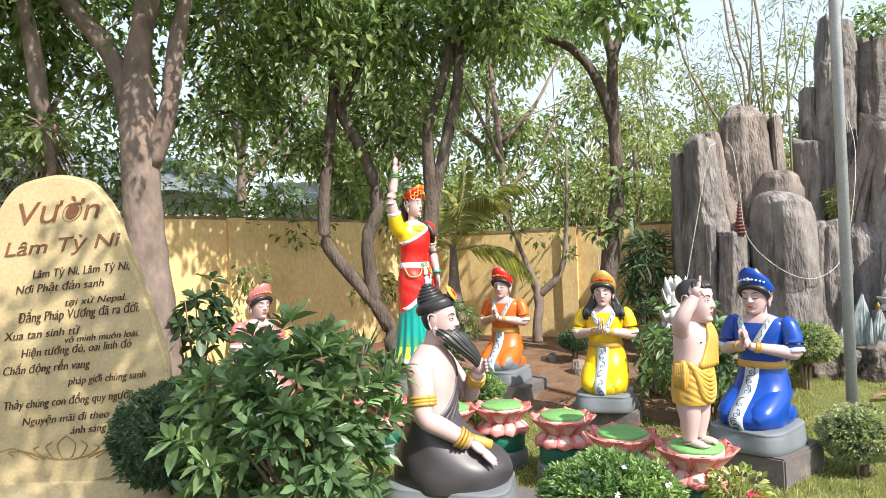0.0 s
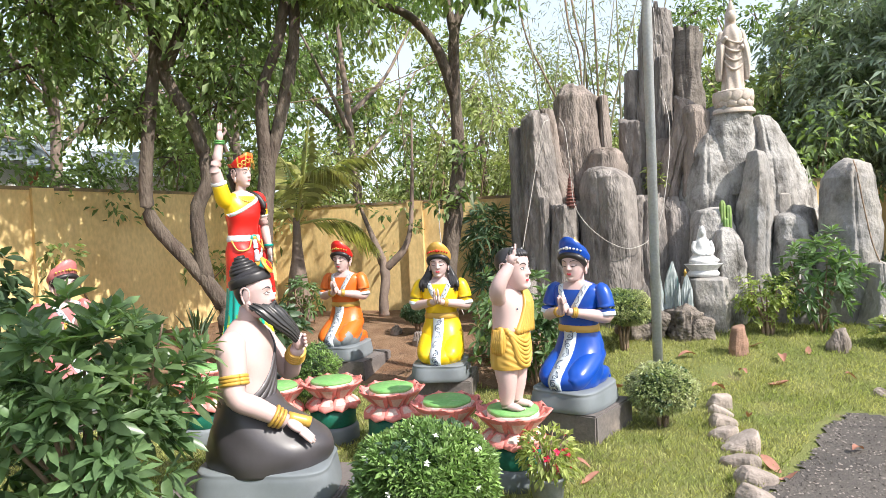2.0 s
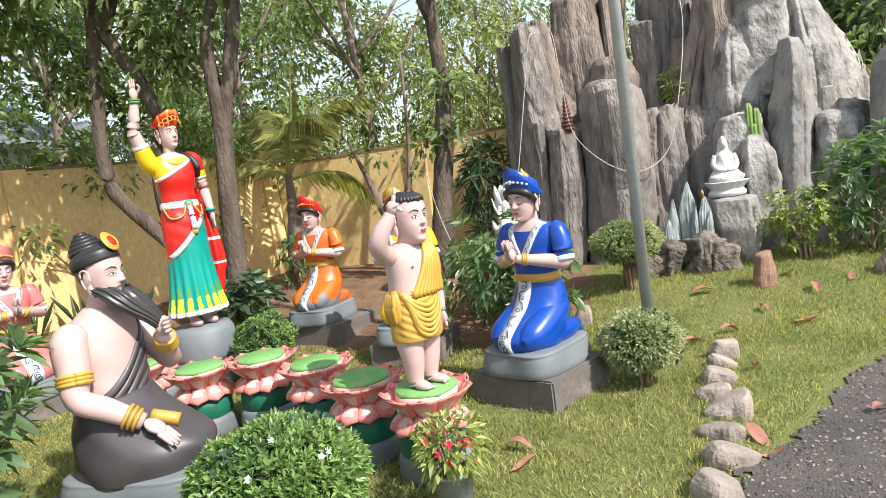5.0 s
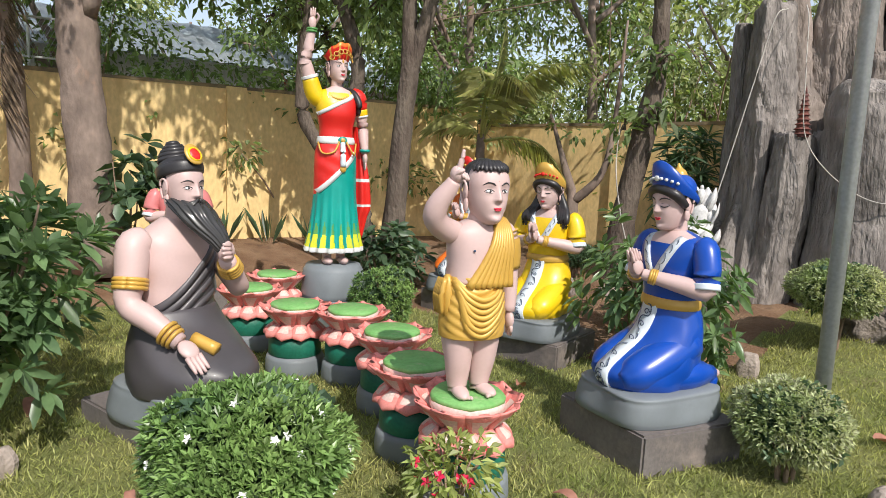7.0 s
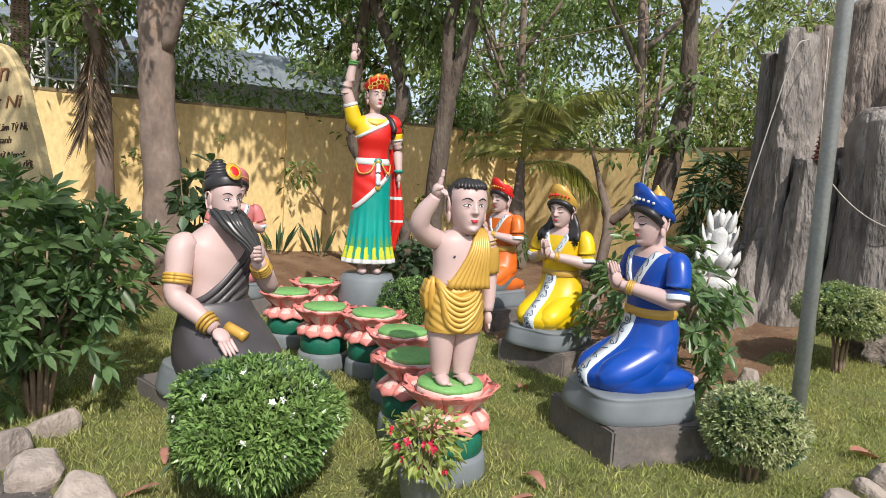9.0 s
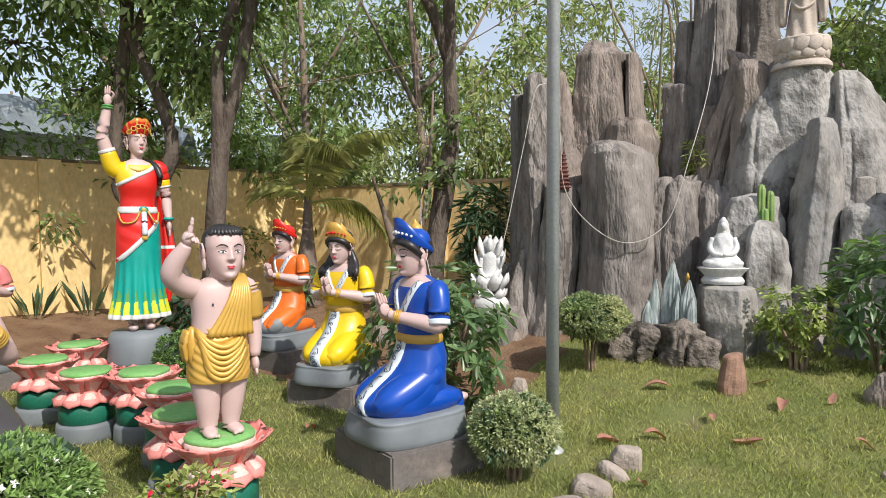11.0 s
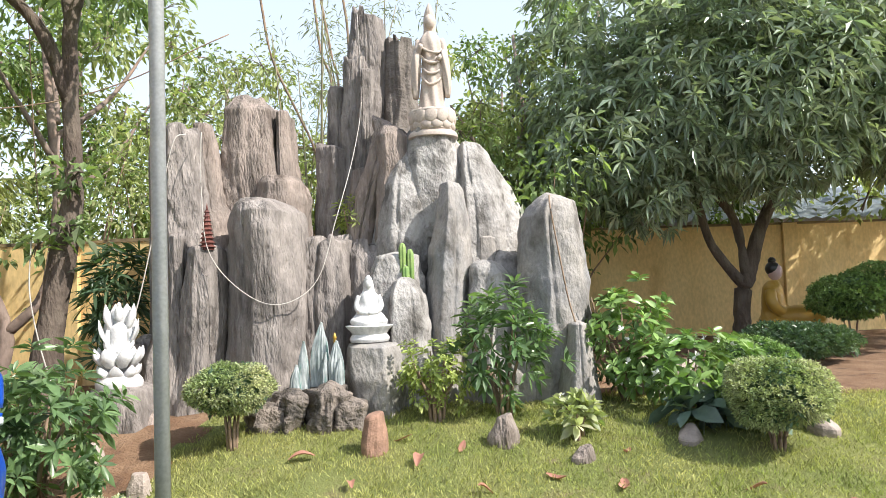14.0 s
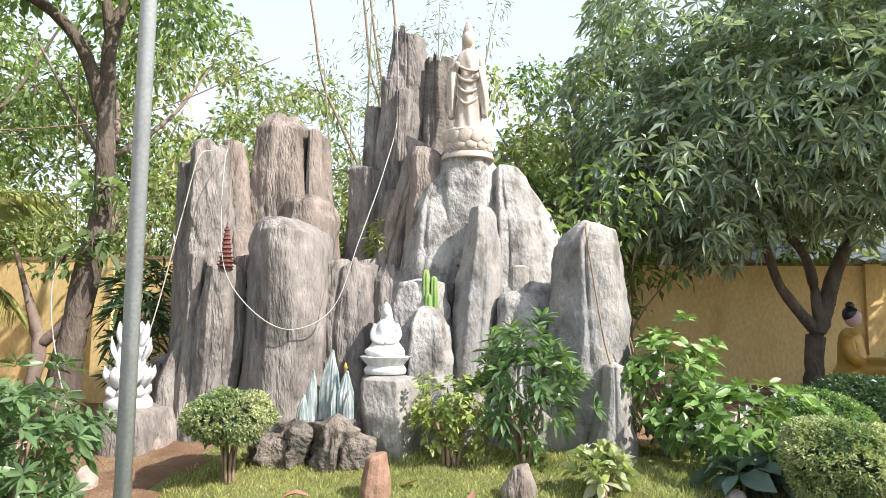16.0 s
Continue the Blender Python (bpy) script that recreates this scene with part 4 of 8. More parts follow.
def kneeling_maiden(name, at, turn, robe, crown, label, z0=0.2, locks=False, fringe=None, k=1.0):
    f = Figure()
    mound(f, z0, z0 + 0.16, 0.265, 0.34)
    b = z0 + 0.15

    def skirt(c):
        if fringe and c.z < b + 0.12 + 0.05 * math.sin(c.x * 30 + c.y * 17):
            return fringe
        return robe

    def pleat(t, z):
        w = max(0.0, math.sin(t) * 0.4 + 0.6) * 0.028
        return w * math.sin(9 * t + 26 * z) * (1 - smoothstep(b + 0.25, b + 0.42, z)) + 0.02 * math.sin(2 * t + 3)
    lap = f.stack([(b - 0.01, 0, -0.03, 0.19, 0.25), (b + 0.04, 0, -0.04, 0.205, 0.275), (b + 0.1, 0, -0.03, 0.205, 0.275), (b + 0.17, 0, 0.01, 0.2, 0.235), (b + 0.24, 0, 0.055, 0.19, 0.19), (b + 0.31, 0, 0.085, 0.18, 0.16), (b + 0.38, 0, 0.095, 0.163, 0.138), (b + 0.43, 0, 0.09, 0.15, 0.125)], skirt, n=120, steps=10, fold=pleat)
    for s in (-1, 1):
        f.tube([(s * 0.09, 0.12, b + 0.25), (s * 0.1, -0.03, b + 0.17), (s * 0.1, -0.2, b + 0.085), (s * 0.095, -0.28, b + 0.06)], [0.1, 0.105, 0.092, 0.04], lambda c: skirt(c) if fringe else robe, n=26)
        f.tube([(s * 0.11, -0.15, b + 0.05), (s * 0.12, 0.1, b + 0.06), (s * 0.1, 0.3, b + 0.05)], [0.07, 0.085, 0.05], robe, n=20)
    f.stack([(b + 0.0, 0, 0.3, 0.16, 0.06), (b + 0.04, 0, 0.3, 0.15, 0.06), (b + 0.09, 0, 0.28, 0.1, 0.05)], robe, n=24)
    for s in (-1, 1):
        f.ball((s * 0.07, 0.345, b + 0.035), (0.035, 0.06, 0.03), P_SKIN)
    f.stack([(b + 0.42, 0, 0.085, 0.155, 0.132), (b + 0.445, 0, 0.085, 0.158, 0.134), (b + 0.475, 0, 0.085, 0.15, 0.126)], P_GOLD)
    # chest with crossed pale collar
    def chest(c):
        v = (c.z - (b + 0.57)) * 0.55
        if c.y < 0.09 and v > 0 and abs(c.x) < v and c.z > b + 0.76:
            return P_SKIN
        return robe
    top = f.stack([(b + 0.46, 0, 0.085, 0.142, 0.12), (b + 0.55, 0, 0.085, 0.152, 0.122), (b + 0.65, 0, 0.08, 0.17, 0.122), (b + 0.73, 0, 0.085, 0.186, 0.112), (b + 0.78, 0, 0.09, 0.165, 0.095), (b + 0.815, 0, 0.09, 0.085, 0.07), (b + 0.83, 0, 0.085, 0.05, 0.05)], chest, n=110, steps=14, power=2.3)
    f.tube([(0, 0.085, b + 0.79), (0, 0.07, b + 0.9)], [0.056, 0.054], P_SKIN)
    for s in (-1, 1):
        f.ribbon(top, [(s * 0.105, b + 0.8), (s * 0.085, b + 0.74), (s * 0.045, b + 0.65), (s * 0.004, b + 0.575)], 0.021, P_PALE)
        _, mid, _ = f.ribbon(top, [(s * 0.1, b + 0.785), (s * 0.08, b + 0.73), (s * 0.045, b + 0.65), (s * 0.012, b + 0.59)], 0.003, P_PALE, lift=0.006)
        f.tube([m + Vector((0.009 * math.sin(i * 1.1), -0.001, 0.009 * math.cos(i * 1.1))) for i, m in enumerate(mid)], [0.0022] * len(mid), P_NAVY, n=5, steps=2)
    _, mid, _ = f.ribbon(lap, [(-0.01, b + 0.43), (-0.012, b + 0.3), (-0.014, b + 0.15), (-0.012, b + 0.05), (-0.01, b - 0.005)], 0.048, P_PALE, lift=0.014, steps=12)
    f.tube([m + Vector((0.026 * math.sin(i * 0.52), -0.003, 0.012 * math.sin(i * 1.04))) for i, m in enumerate(mid)], [0.0032] * len(mid), P_NAVY, n=5, steps=3)
    for i in range(4, len(mid) - 2, 6):
        c = mid[i]
        f.tube([c + Vector((0.02 * (1 - 0.1 * k) * math.cos(k * 0.9) * (1 if i % 12 < 6 else -1), -0.004, 0.02 * (1 - 0.1 * k) * math.sin(k * 0.9))) for k in range(8)], [0.0026] * 8, P_NAVY, n=5, steps=2)
    for s in (-1, 1):
        sh, el, ha = Vector((s * 0.185, 0.09, b + 0.745)), Vector((s * 0.235, 0.06, b + 0.545)), Vector((s * 0.022, -0.135, b + 0.6))
        f.tube([sh + Vector((-s * 0.03, 0, 0.02)), sh, (sh + el) / 2 + Vector((s * 0.012, 0, 0)), el.lerp(sh, 0.1)], [0.05, 0.064, 0.062, 0.061], robe, n=18)
        f.tube([el.lerp(sh, 0.17), el.lerp(sh, 0.02)], [0.068, 0.068], P_PALE, n=18)
        f.tube([el.lerp(sh, 0.2), el, el.lerp(ha, 0.35), ha.lerp(el, 0.12), ha], [0.04, 0.05, 0.046, 0.032, 0.028], P_SKIN, n=14)
        w = ha.lerp(el, 0.14)
        for i in range(3):
            f.band(w.lerp(el, 0.045 * i), el - w, 0.034 + 0.001 * i, 0.008, P_GOLD)
        palm = ha + Vector((-s * 0.005, -0.02, 0.02))
        f.ball(palm + Vector((0, -0.005, 0.015)), (0.013, 0.032, 0.045), P_SKIN, turn=(18, 0, 0))
        f.fingers(palm + Vector((0, -0.012, 0.045)), (-s * 0.05, -0.3, 1), (0, 0.014, 0.003), 0.075, 0.0085)
    hz = b + 0.968
    start = len(f.verts)
    f.head(hz, 0.055, 1.06)
    # hair under the crown
    f.tube([(-0.086, 0.055, hz - 0.005), (-0.074, 0.0, hz + 0.06), (0, -0.03, hz + 0.088), (0.074, 0.0, hz + 0.06), (0.086, 0.055, hz - 0.005)], [0.02, 0.027, 0.024, 0.027, 0.02], P_BLACK, n=9)
    # crown: tall in front, beaded
    n = 40
    rings = []
    for r, h in ((0.1, 0.0), (0.106, 0.025), (0.111, 0.07), (0.112, 0.11), (0.104, 0.112), (0.096, 0.04)):
        ring = []
        for j in range(n):
            t = 2 * math.pi * j / n
            front = 0.5 - 0.5 * math.sin(t)
            ring.append((r * math.cos(t), 0.072 + r * 1.02 * math.sin(t) + 0.12 * h * front, hz + 0.116 * front - 0.022 + h * (0.18 + 1.08 * front * front)))
        rings.append(ring)
    f.add(*rings_mesh(rings, False), crown)
    for j in range(-4, 5):
        t = -math.pi / 2 + j * 0.24
        up = max(0.0, -math.sin(t))
        f.ball((0.107 * math.cos(t), 0.068 + 0.11 * math.sin(t), hz + 0.078 + 0.066 * up), (0.009, 0.009, 0.009) if j else (0.016, 0.008, 0.016), P_WHITE if crown is P_BLUE else P_RED if crown is P_GOLD else P_GOLD, nu=8, nv=6)
    f.ball((0, 0.088, hz + 0.075), (0.094, 0.088, 0.085), crown if not locks else P_BLACK)
    f.stack([(hz + 0.13, 0, 0.1, 0.045, 0.045), (hz + 0.165, 0, 0.1, 0.034, 0.034), (hz + 0.185, 0, 0.1, 0.016, 0.016), (hz + 0.21, 0, 0.1, 0.003, 0.003)], P_GOLD, n=14)
    if locks:
        for s in (-1, 1):
            for i in range(4):
                f.tube([(s * 0.08, 0.08, hz - 0.02), (s * (0.09 + 0.012 * i), 0.06, hz - 0.13), (s * (0.11 + 0.018 * i), 0.0, hz - 0.19), (s * (0.105 + 0.022 * i), -0.02, hz - 0.27)], [0.02, 0.026, 0.024, 0.008], P_BLACK, n=8)
    # the head is bowed
    pivot = Vector((0, 0.08, hz - 0.12))
    for v in f.verts[start:]:
        v[:] = pivot + Matrix.Rotation(radians(7), 3, 'X') @ (v - pivot)
    for v in f.verts:
        wide = smoothstep(z0 + 0.1, z0 + 0.3, v.z)
        v.x *= 1 + 0.1 * wide
        v.y *= 1 + 0.04 * wide
    return f.finish(name, at, turn, label, group="kneeling maidens")


def bearded_man(at, turn):
    f = Figure()
    z0 = 0.09
    mound(f, z0, z0 + 0.19, 0.285, 0.4)
    b = z0 + 0.17
    f.stack([(b - 0.01, 0, 0.02, 0.27, 0.37), (b + 0.07, 0, 0.0, 0.285, 0.4), (b + 0.15, 0, 0.0, 0.28, 0.385), (b + 0.24, 0, 0.05, 0.26, 0.31), (b + 0.33, 0, 0.1, 0.235, 0.22), (b + 0.42, 0, 0.12, 0.21, 0.17)], P_ROBE, n=72,
            fold=lambda t, z: 0.014 * math.sin(7 * t + 20 * z) + 0.03 * math.sin(2 * t + 1.4))
    chest = lambda c: P_ROBE if c.z < b + 0.585 + 1.0 * c.x + 0.02 * (c.y < 0.1) else P_SKIN
    top = f.stack([(b + 0.38, 0, 0.13, 0.205, 0.165), (b + 0.48, 0, 0.125, 0.2, 0.16), (b + 0.6, 0, 0.115, 0.2, 0.15), (b + 0.7, 0, 0.115, 0.21, 0.145), (b + 0.78, 0, 0.12, 0.2, 0.125), (b + 0.84, 0, 0.12, 0.13, 0.095), (b + 0.88, 0, 0.115, 0.065, 0.07)], chest, n=110, steps=16, power=2.3,
            fold=lambda t, z: 0.01 * math.sin(40 * z + 3 * math.cos(t)))
    f.tube([(0, 0.11, b + 0.82), (0, 0.085, b + 0.95)], [0.068, 0.062], P_SKIN)
    for k in range(4):
        f.ribbon(top, [(-0.18, b + 0.425 - 0.045 * k), (-0.08, b + 0.515 - 0.055 * k), (0.03, b + 0.625 - 0.065 * k), (0.12, b + 0.715 - 0.08 * k), (0.17, b + 0.785 - 0.1 * k)], 0.017, P_ROBE, lift=0.006 + 0.004 * (k == 0), steps=10)
    # bare arm, hand on the thigh
    sh, el, ha = Vector((-0.235, 0.12, b + 0.74)), Vector((-0.295, 0.08, b + 0.47)), Vector((-0.19, -0.17, b + 0.3))
    f.tube([sh + Vector((0.06, 0, 0.03)), sh, sh.lerp(el, 0.5), el, el.lerp(ha, 0.4), ha], [0.07, 0.085, 0.078, 0.062, 0.06, 0.042], P_SKIN, n=18)
    for i in range(3):
        f.band(sh.lerp(el, 0.58 + 0.07 * i), el - sh, 0.074, 0.012, P_GOLD)
        f.band(ha.lerp(el, 0.1 + 0.075 * i), el - ha, 0.05 + 0.004 * i, 0.011, P_GOLD)
    f.ball(ha + Vector((0.01, -0.05, -0.03)), (0.05, 0.06, 0.026), P_SKIN, turn=(35, 0, 0))
    f.fingers(ha + Vector((0.01, -0.085, -0.055)), (0.06, -0.8, -0.75), (0.023, 0, 0.002), 0.11, 0.0125)
    f.tube([ha + Vector((0.09, 0.02, 0.0)), ha + Vector((0.14, -0.1, -0.05))], [0.035, 0.035], P_GOLD, n=8)
    # arm that holds the beard
    sh, el, ha = Vector((0.225, 0.11, b + 0.73)), Vector((0.26, -0.06, b + 0.5)), Vector((0.085, -0.175, b + 0.68))
    f.tube([sh + Vector((-0.06, 0, 0.03)), sh, sh.lerp(el, 0.5), el, el.lerp(ha, 0.5), ha], [0.07, 0.082, 0.072, 0.058, 0.052, 0.042], P_SKIN, n=18)
    for i in range(4):
        f.band(ha.lerp(el, 0.14 + 0.07 * i), el - ha, 0.05 + 0.002 * i, 0.011, P_GOLD)
    f.ball(ha + Vector((-0.015, -0.015, 0.045)), (0.045, 0.04, 0.055), P_SKIN)
    f.fingers(ha + Vector((-0.02, -0.055, 0.05)), (-1, -0.25, 0.1), (0.0, 0.002, 0.021), 0.07, 0.0125)
    hz = b + 1.03
    f.head(hz, 0.05, 1.14, hair=False, shut=False)
    # short hair behind the ears
    f.ball((0, 0.09, hz + 0.03), (0.096, 0.085, 0.125), P_BLACK, turn=(-12, 0, 0))
    # full beard from cheek to cheek, combed forward into the fist
    rows = spline([(0.0, -0.0, hz - 0.07, 0.096, 0.032), (0.002, -0.045, hz - 0.1, 0.102, 0.044), (0.01, -0.09, hz - 0.145, 0.098, 0.05), (0.026, -0.13, hz - 0.195, 0.082, 0.046), (0.045, -0.165, hz - 0.245, 0.06, 0.038), (0.06, -0.19, hz - 0.295, 0.04, 0.028), (0.066, -0.205, hz - 0.335, 0.012, 0.01)], 7)
    rings = []
    for i, (cx, cy, cz, wx, wz) in enumerate(rows):
        ring = []
        for j in range(84):
            t = 2 * math.pi * j / 84
            g = 1 + 0.075 * math.sin(j * 2 * math.pi / 84 * 15 + 1.1 * math.sin(i * 0.22)) + 0.05 * noise.noise((j * 0.45, i * 0.16, 3))
            u = wx * math.cos(t) * g
            wrap = 0.05 * (u / 0.094) ** 2 * (1 - i / len(rows))
            lift = wz * math.sin(t) * g
            ring.append((cx + u, cy + wrap - 0.62 * lift, cz + 0.78 * lift + 0.3 * wrap))
        rings.append(ring)
    f.add(*rings_mesh(rings), P_BEARD)
    for k in (-1, 1):
        for i in range(3):
            f.tube([(k * 0.004, -0.07, hz - 0.052 + 0.004 * i), (k * 0.034, -0.066 - 0.002 * i, hz - 0.064 - 0.006 * i), (k * 0.066, -0.036, hz - 0.086 - 0.006 * i), (k * 0.09, 0.006, hz - 0.094 - 0.004 * i)], [0.007, 0.0095, 0.011, 0.006], P_BEARD, n=9)
        f.tube([(k * 0.088, 0.03, hz - 0.09), (k * 0.092, 0.05, hz - 0.06), (k * 0.093, 0.06, hz - 0.02)], [0.012, 0.009, 0.006], P_BLACK, n=8)
    # wound hair and tilted band with its medallion
    start = len(f.verts)
    f.stack([(hz + 0.062, 0, 0.07, 0.098, 0.118), (hz + 0.066, 0, 0.07, 0.108, 0.128), (hz + 0.1, 0, 0.07, 0.111, 0.13), (hz + 0.118, 0, 0.07, 0.106, 0.124), (hz + 0.124, 0, 0.07, 0.094, 0.11), (hz + 0.15, 0, 0.075, 0.08, 0.09), (hz + 0.16, 0, 0.08, 0.05, 0.05)], P_BLACK, n=56)
    for i in range(5):
        f.hoop((0.0, 0.085, hz + 0.15 + 0.021 * i), (0.074, 0.069, 0.056, 0.04, 0.022)[i], 0.0175 - 0.0008 * i, P_BLACK, n=28)
    f.stack([(hz + 0.13, 0, 0.085, 0.07, 0.07), (hz + 0.17, 0, 0.085, 0.066, 0.066), (hz + 0.215, 0, 0.085, 0.04, 0.04), (hz + 0.25, 0, 0.085, 0.014, 0.014)], P_BLACK, n=24)
    f.ball((0, -0.062, hz + 0.142), (0.05, 0.014, 0.06), P_GOLD, turn=(-14, 0, 0))
    f.hoop((0, -0.072, hz + 0.14), 0.034, 0.006, P_YELLOW, turn=(78, 0, 0), n=22)
    f.ball((0, -0.07, hz + 0.14), (0.032, 0.012, 0.04), P_RED, turn=(-14, 0, 0))
    pivot = Vector((0, 0.07, hz + 0.06))
    for v in f.verts[start:]:
        v[:] = pivot + Matrix.Rotation(radians(-17), 3, "X") @ (v - pivot)
    return f.finish("bearded_sage_statue", at, turn, "kneeling bearded sage statue in a charcoal robe stroking his black beard")


def child(at, turn):
    f = Figure()
    for s in (-1, 1):
        f.tube([(s * 0.062, 0.0, 0.3), (s * 0.062, 0.0, 0.24), (s * 0.06, -0.004, 0.16), (s * 0.056, 0.004, 0.1), (s * 0.054, 0.006, 0.04), (s * 0.054, 0.0, 0.012)], [0.075, 0.073, 0.06, 0.054, 0.044, 0.042], P_SKIN, n=20)
        f.ball((s * 0.06, -0.04, 0.02), (0.036, 0.075, 0.024), P_SKIN, turn=(4, 0, s * 8))
        for i in range(5):
            f.ball((s * (0.04 + 0.011 * i), -0.106 + 0.006 * i, 0.012), (0.0085, 0.014, 0.009), P_SKIN, nu=8, nv=6)
    swag = lambda t, z: (0.045 * math.sin(150 * (z - 0.1 * math.cos(t) ** 2 - 0.035 * math.cos(t))) * max(0.0, -math.sin(t)) + 0.02 * math.sin(9 * t)) * smoothstep(0.26, 0.32, z)
    wrap = f.stack([(0.265, 0, 0.0, 0.148, 0.118), (0.3, 0, 0.0, 0.15, 0.12), (0.4, 0, 0.0, 0.146, 0.116), (0.48, 0, 0.0, 0.136, 0.108), (0.53, 0, 0.0, 0.126, 0.1)], P_GOLD, n=80, steps=12, fold=swag)
    f.ball((-0.13, -0.01, 0.44), (0.03, 0.04, 0.1), P_GOLD)
    for i in range(5):
        f.tube([(-0.15, -0.03 + 0.012 * i, 0.52), (-0.168, -0.035 + 0.014 * i, 0.45), (-0.16, -0.03 + 0.016 * i, 0.37)], [0.012, 0.014, 0.008], P_GOLD, n=8)
    # deep swags from the hip up to the shoulder
    for i in range(7):
        f.ribbon(wrap, [(-0.122 + 0.004 * i, 0.515 - 0.013 * i), (-0.075, 0.468 - 0.025 * i), (-0.01, 0.44 - 0.026 * i), (0.06, 0.462 - 0.022 * i), (0.112, 0.52 - 0.02 * i)], 0.0105, P_GOLD, lift=0.012 + 0.002 * (i % 2), steps=8)
    f.stack([(0.5, 0, 0.0, 0.124, 0.098), (0.58, 0, 0.0, 0.122, 0.095), (0.66, 0, 0.0, 0.128, 0.092), (0.72, 0, 0.0, 0.126, 0.08), (0.755, 0, 0.0, 0.08, 0.06), (0.77, 0, 0.0, 0.045, 0.045)], P_SKIN, n=40, power=2.3)
    f.ball((-0.05, -0.093, 0.645), (0.006, 0.005, 0.006), P_NAVY, nu=8, nv=6)
    # cloth over one shoulder
    for i in range(8):
        o = 0.0085 * (i - 3.5)
        f.tube([(0.03 + o * 3.2, -0.1 + abs(o) * 0.3, 0.49), (0.055 + o * 2.2, -0.104 + abs(o) * 0.2, 0.58), (0.078 + o * 1.5, -0.1, 0.67), (0.092 + o, -0.065, 0.745), (0.092 + o, 0.0, 0.772), (0.09 + o, 0.07, 0.72), (0.08 + o, 0.1, 0.6), (0.07 + o, 0.1, 0.5)], [0.02, 0.016, 0.013, 0.012, 0.012, 0.012, 0.012, 0.012], P_GOLD, n=8)
    # lowered and raised arms
    f.tube([(0.1, 0, 0.735), (0.155, 0.0, 0.7), (0.175, 0.005, 0.58), (0.178, -0.01, 0.45), (0.172, -0.025, 0.36)], [0.04, 0.047, 0.042, 0.036, 0.027], P_SKIN, n=14)
    f.ball((0.172, -0.03, 0.325), (0.02, 0.032, 0.04), P_SKIN)
    f.fingers((0.172, -0.032, 0.3), (0, -0.1, -1), (0, 0.013, 0), 0.05, 0.008)
    f.tube([(0.15, 0, 0.72), (0.165, 0.0, 0.64), (0.17, 0.01, 0.56)], [0.055, 0.058, 0.06], P_GOLD, n=16)
    f.tube([(-0.09, 0, 0.715), (-0.135, -0.01, 0.722), (-0.185, -0.035, 0.745), (-0.228, -0.065, 0.79), (-0.222, -0.09, 0.845), (-0.192, -0.115, 0.9), (-0.176, -0.13, 0.935)], [0.045, 0.052, 0.05, 0.049, 0.044, 0.036, 0.027], P_SKIN, n=18)
    f.ball((-0.168, -0.138, 0.962), (0.03, 0.03, 0.034), P_SKIN)
    f.tube([(-0.166, -0.145, 0.98), (-0.158, -0.152, 1.02), (-0.153, -0.157, 1.058)], [0.0125, 0.011, 0.006], P_SKIN, n=10)
    f.fingers((-0.15, -0.152, 0.966), (0.2, -0.5, -0.7), (0.012, 0.005, -0.004), 0.034, 0.0095, n=3)
    f.tube([(-0.186, -0.146, 0.955), (-0.172, -0.168, 0.972), (-0.155, -0.172, 0.978)], [0.01, 0.0095, 0.006], P_SKIN, n=8)
    f.tube([(0.008, -0.008, 0.74), (0.022, -0.028, 0.83)], [0.056, 0.05], P_SKIN)
    start = len(f.verts)
    f.head(0.888, -0.012, 1.06, hair=False, shut=False, round_face=0.1)
    # short combed hair, locks over the brow
    f.ball((0, 0.024, 0.94), (0.095, 0.094, 0.09), P_BLACK, turn=(-20, 0, 0), nu=32, nv=20)
    for k in range(13):
        a = math.pi * (1.08 + 0.84 * k / 12)
        q = 0.5 + 0.5 * math.sin(k * 2.3)
        f.tube([(0.04 * math.cos(a), -0.012 + 0.04 * math.sin(a), 1.012), (0.074 * math.cos(a), -0.012 + 0.078 * math.sin(a), 0.99), (0.088 * math.cos(a + 0.06), -0.012 + 0.094 * math.sin(a + 0.06), 0.984 - 0.012 * q)], [0.014, 0.015, 0.004], P_BLACK, n=8)
    for k in (-1, 1):
        f.tube([(k * 0.08, 0.0, 0.95), (k * 0.086, -0.012, 0.915), (k * 0.084, -0.018, 0.885)], [0.018, 0.012, 0.003], P_BLACK, n=8)
    f.ball((0, -0.105, 0.936), (0.005, 0.003, 0.005), P_RED, nu=8, nv=6)
    for v in f.verts[start:]:
        v[:] = Matrix.Rotation(radians(2), 3, "Z") @ v + Vector((0.025, -0.02, 0))
    return f.finish("child_statue", at, turn, "standing child statue in a gold cloth pointing upward with raised arm")


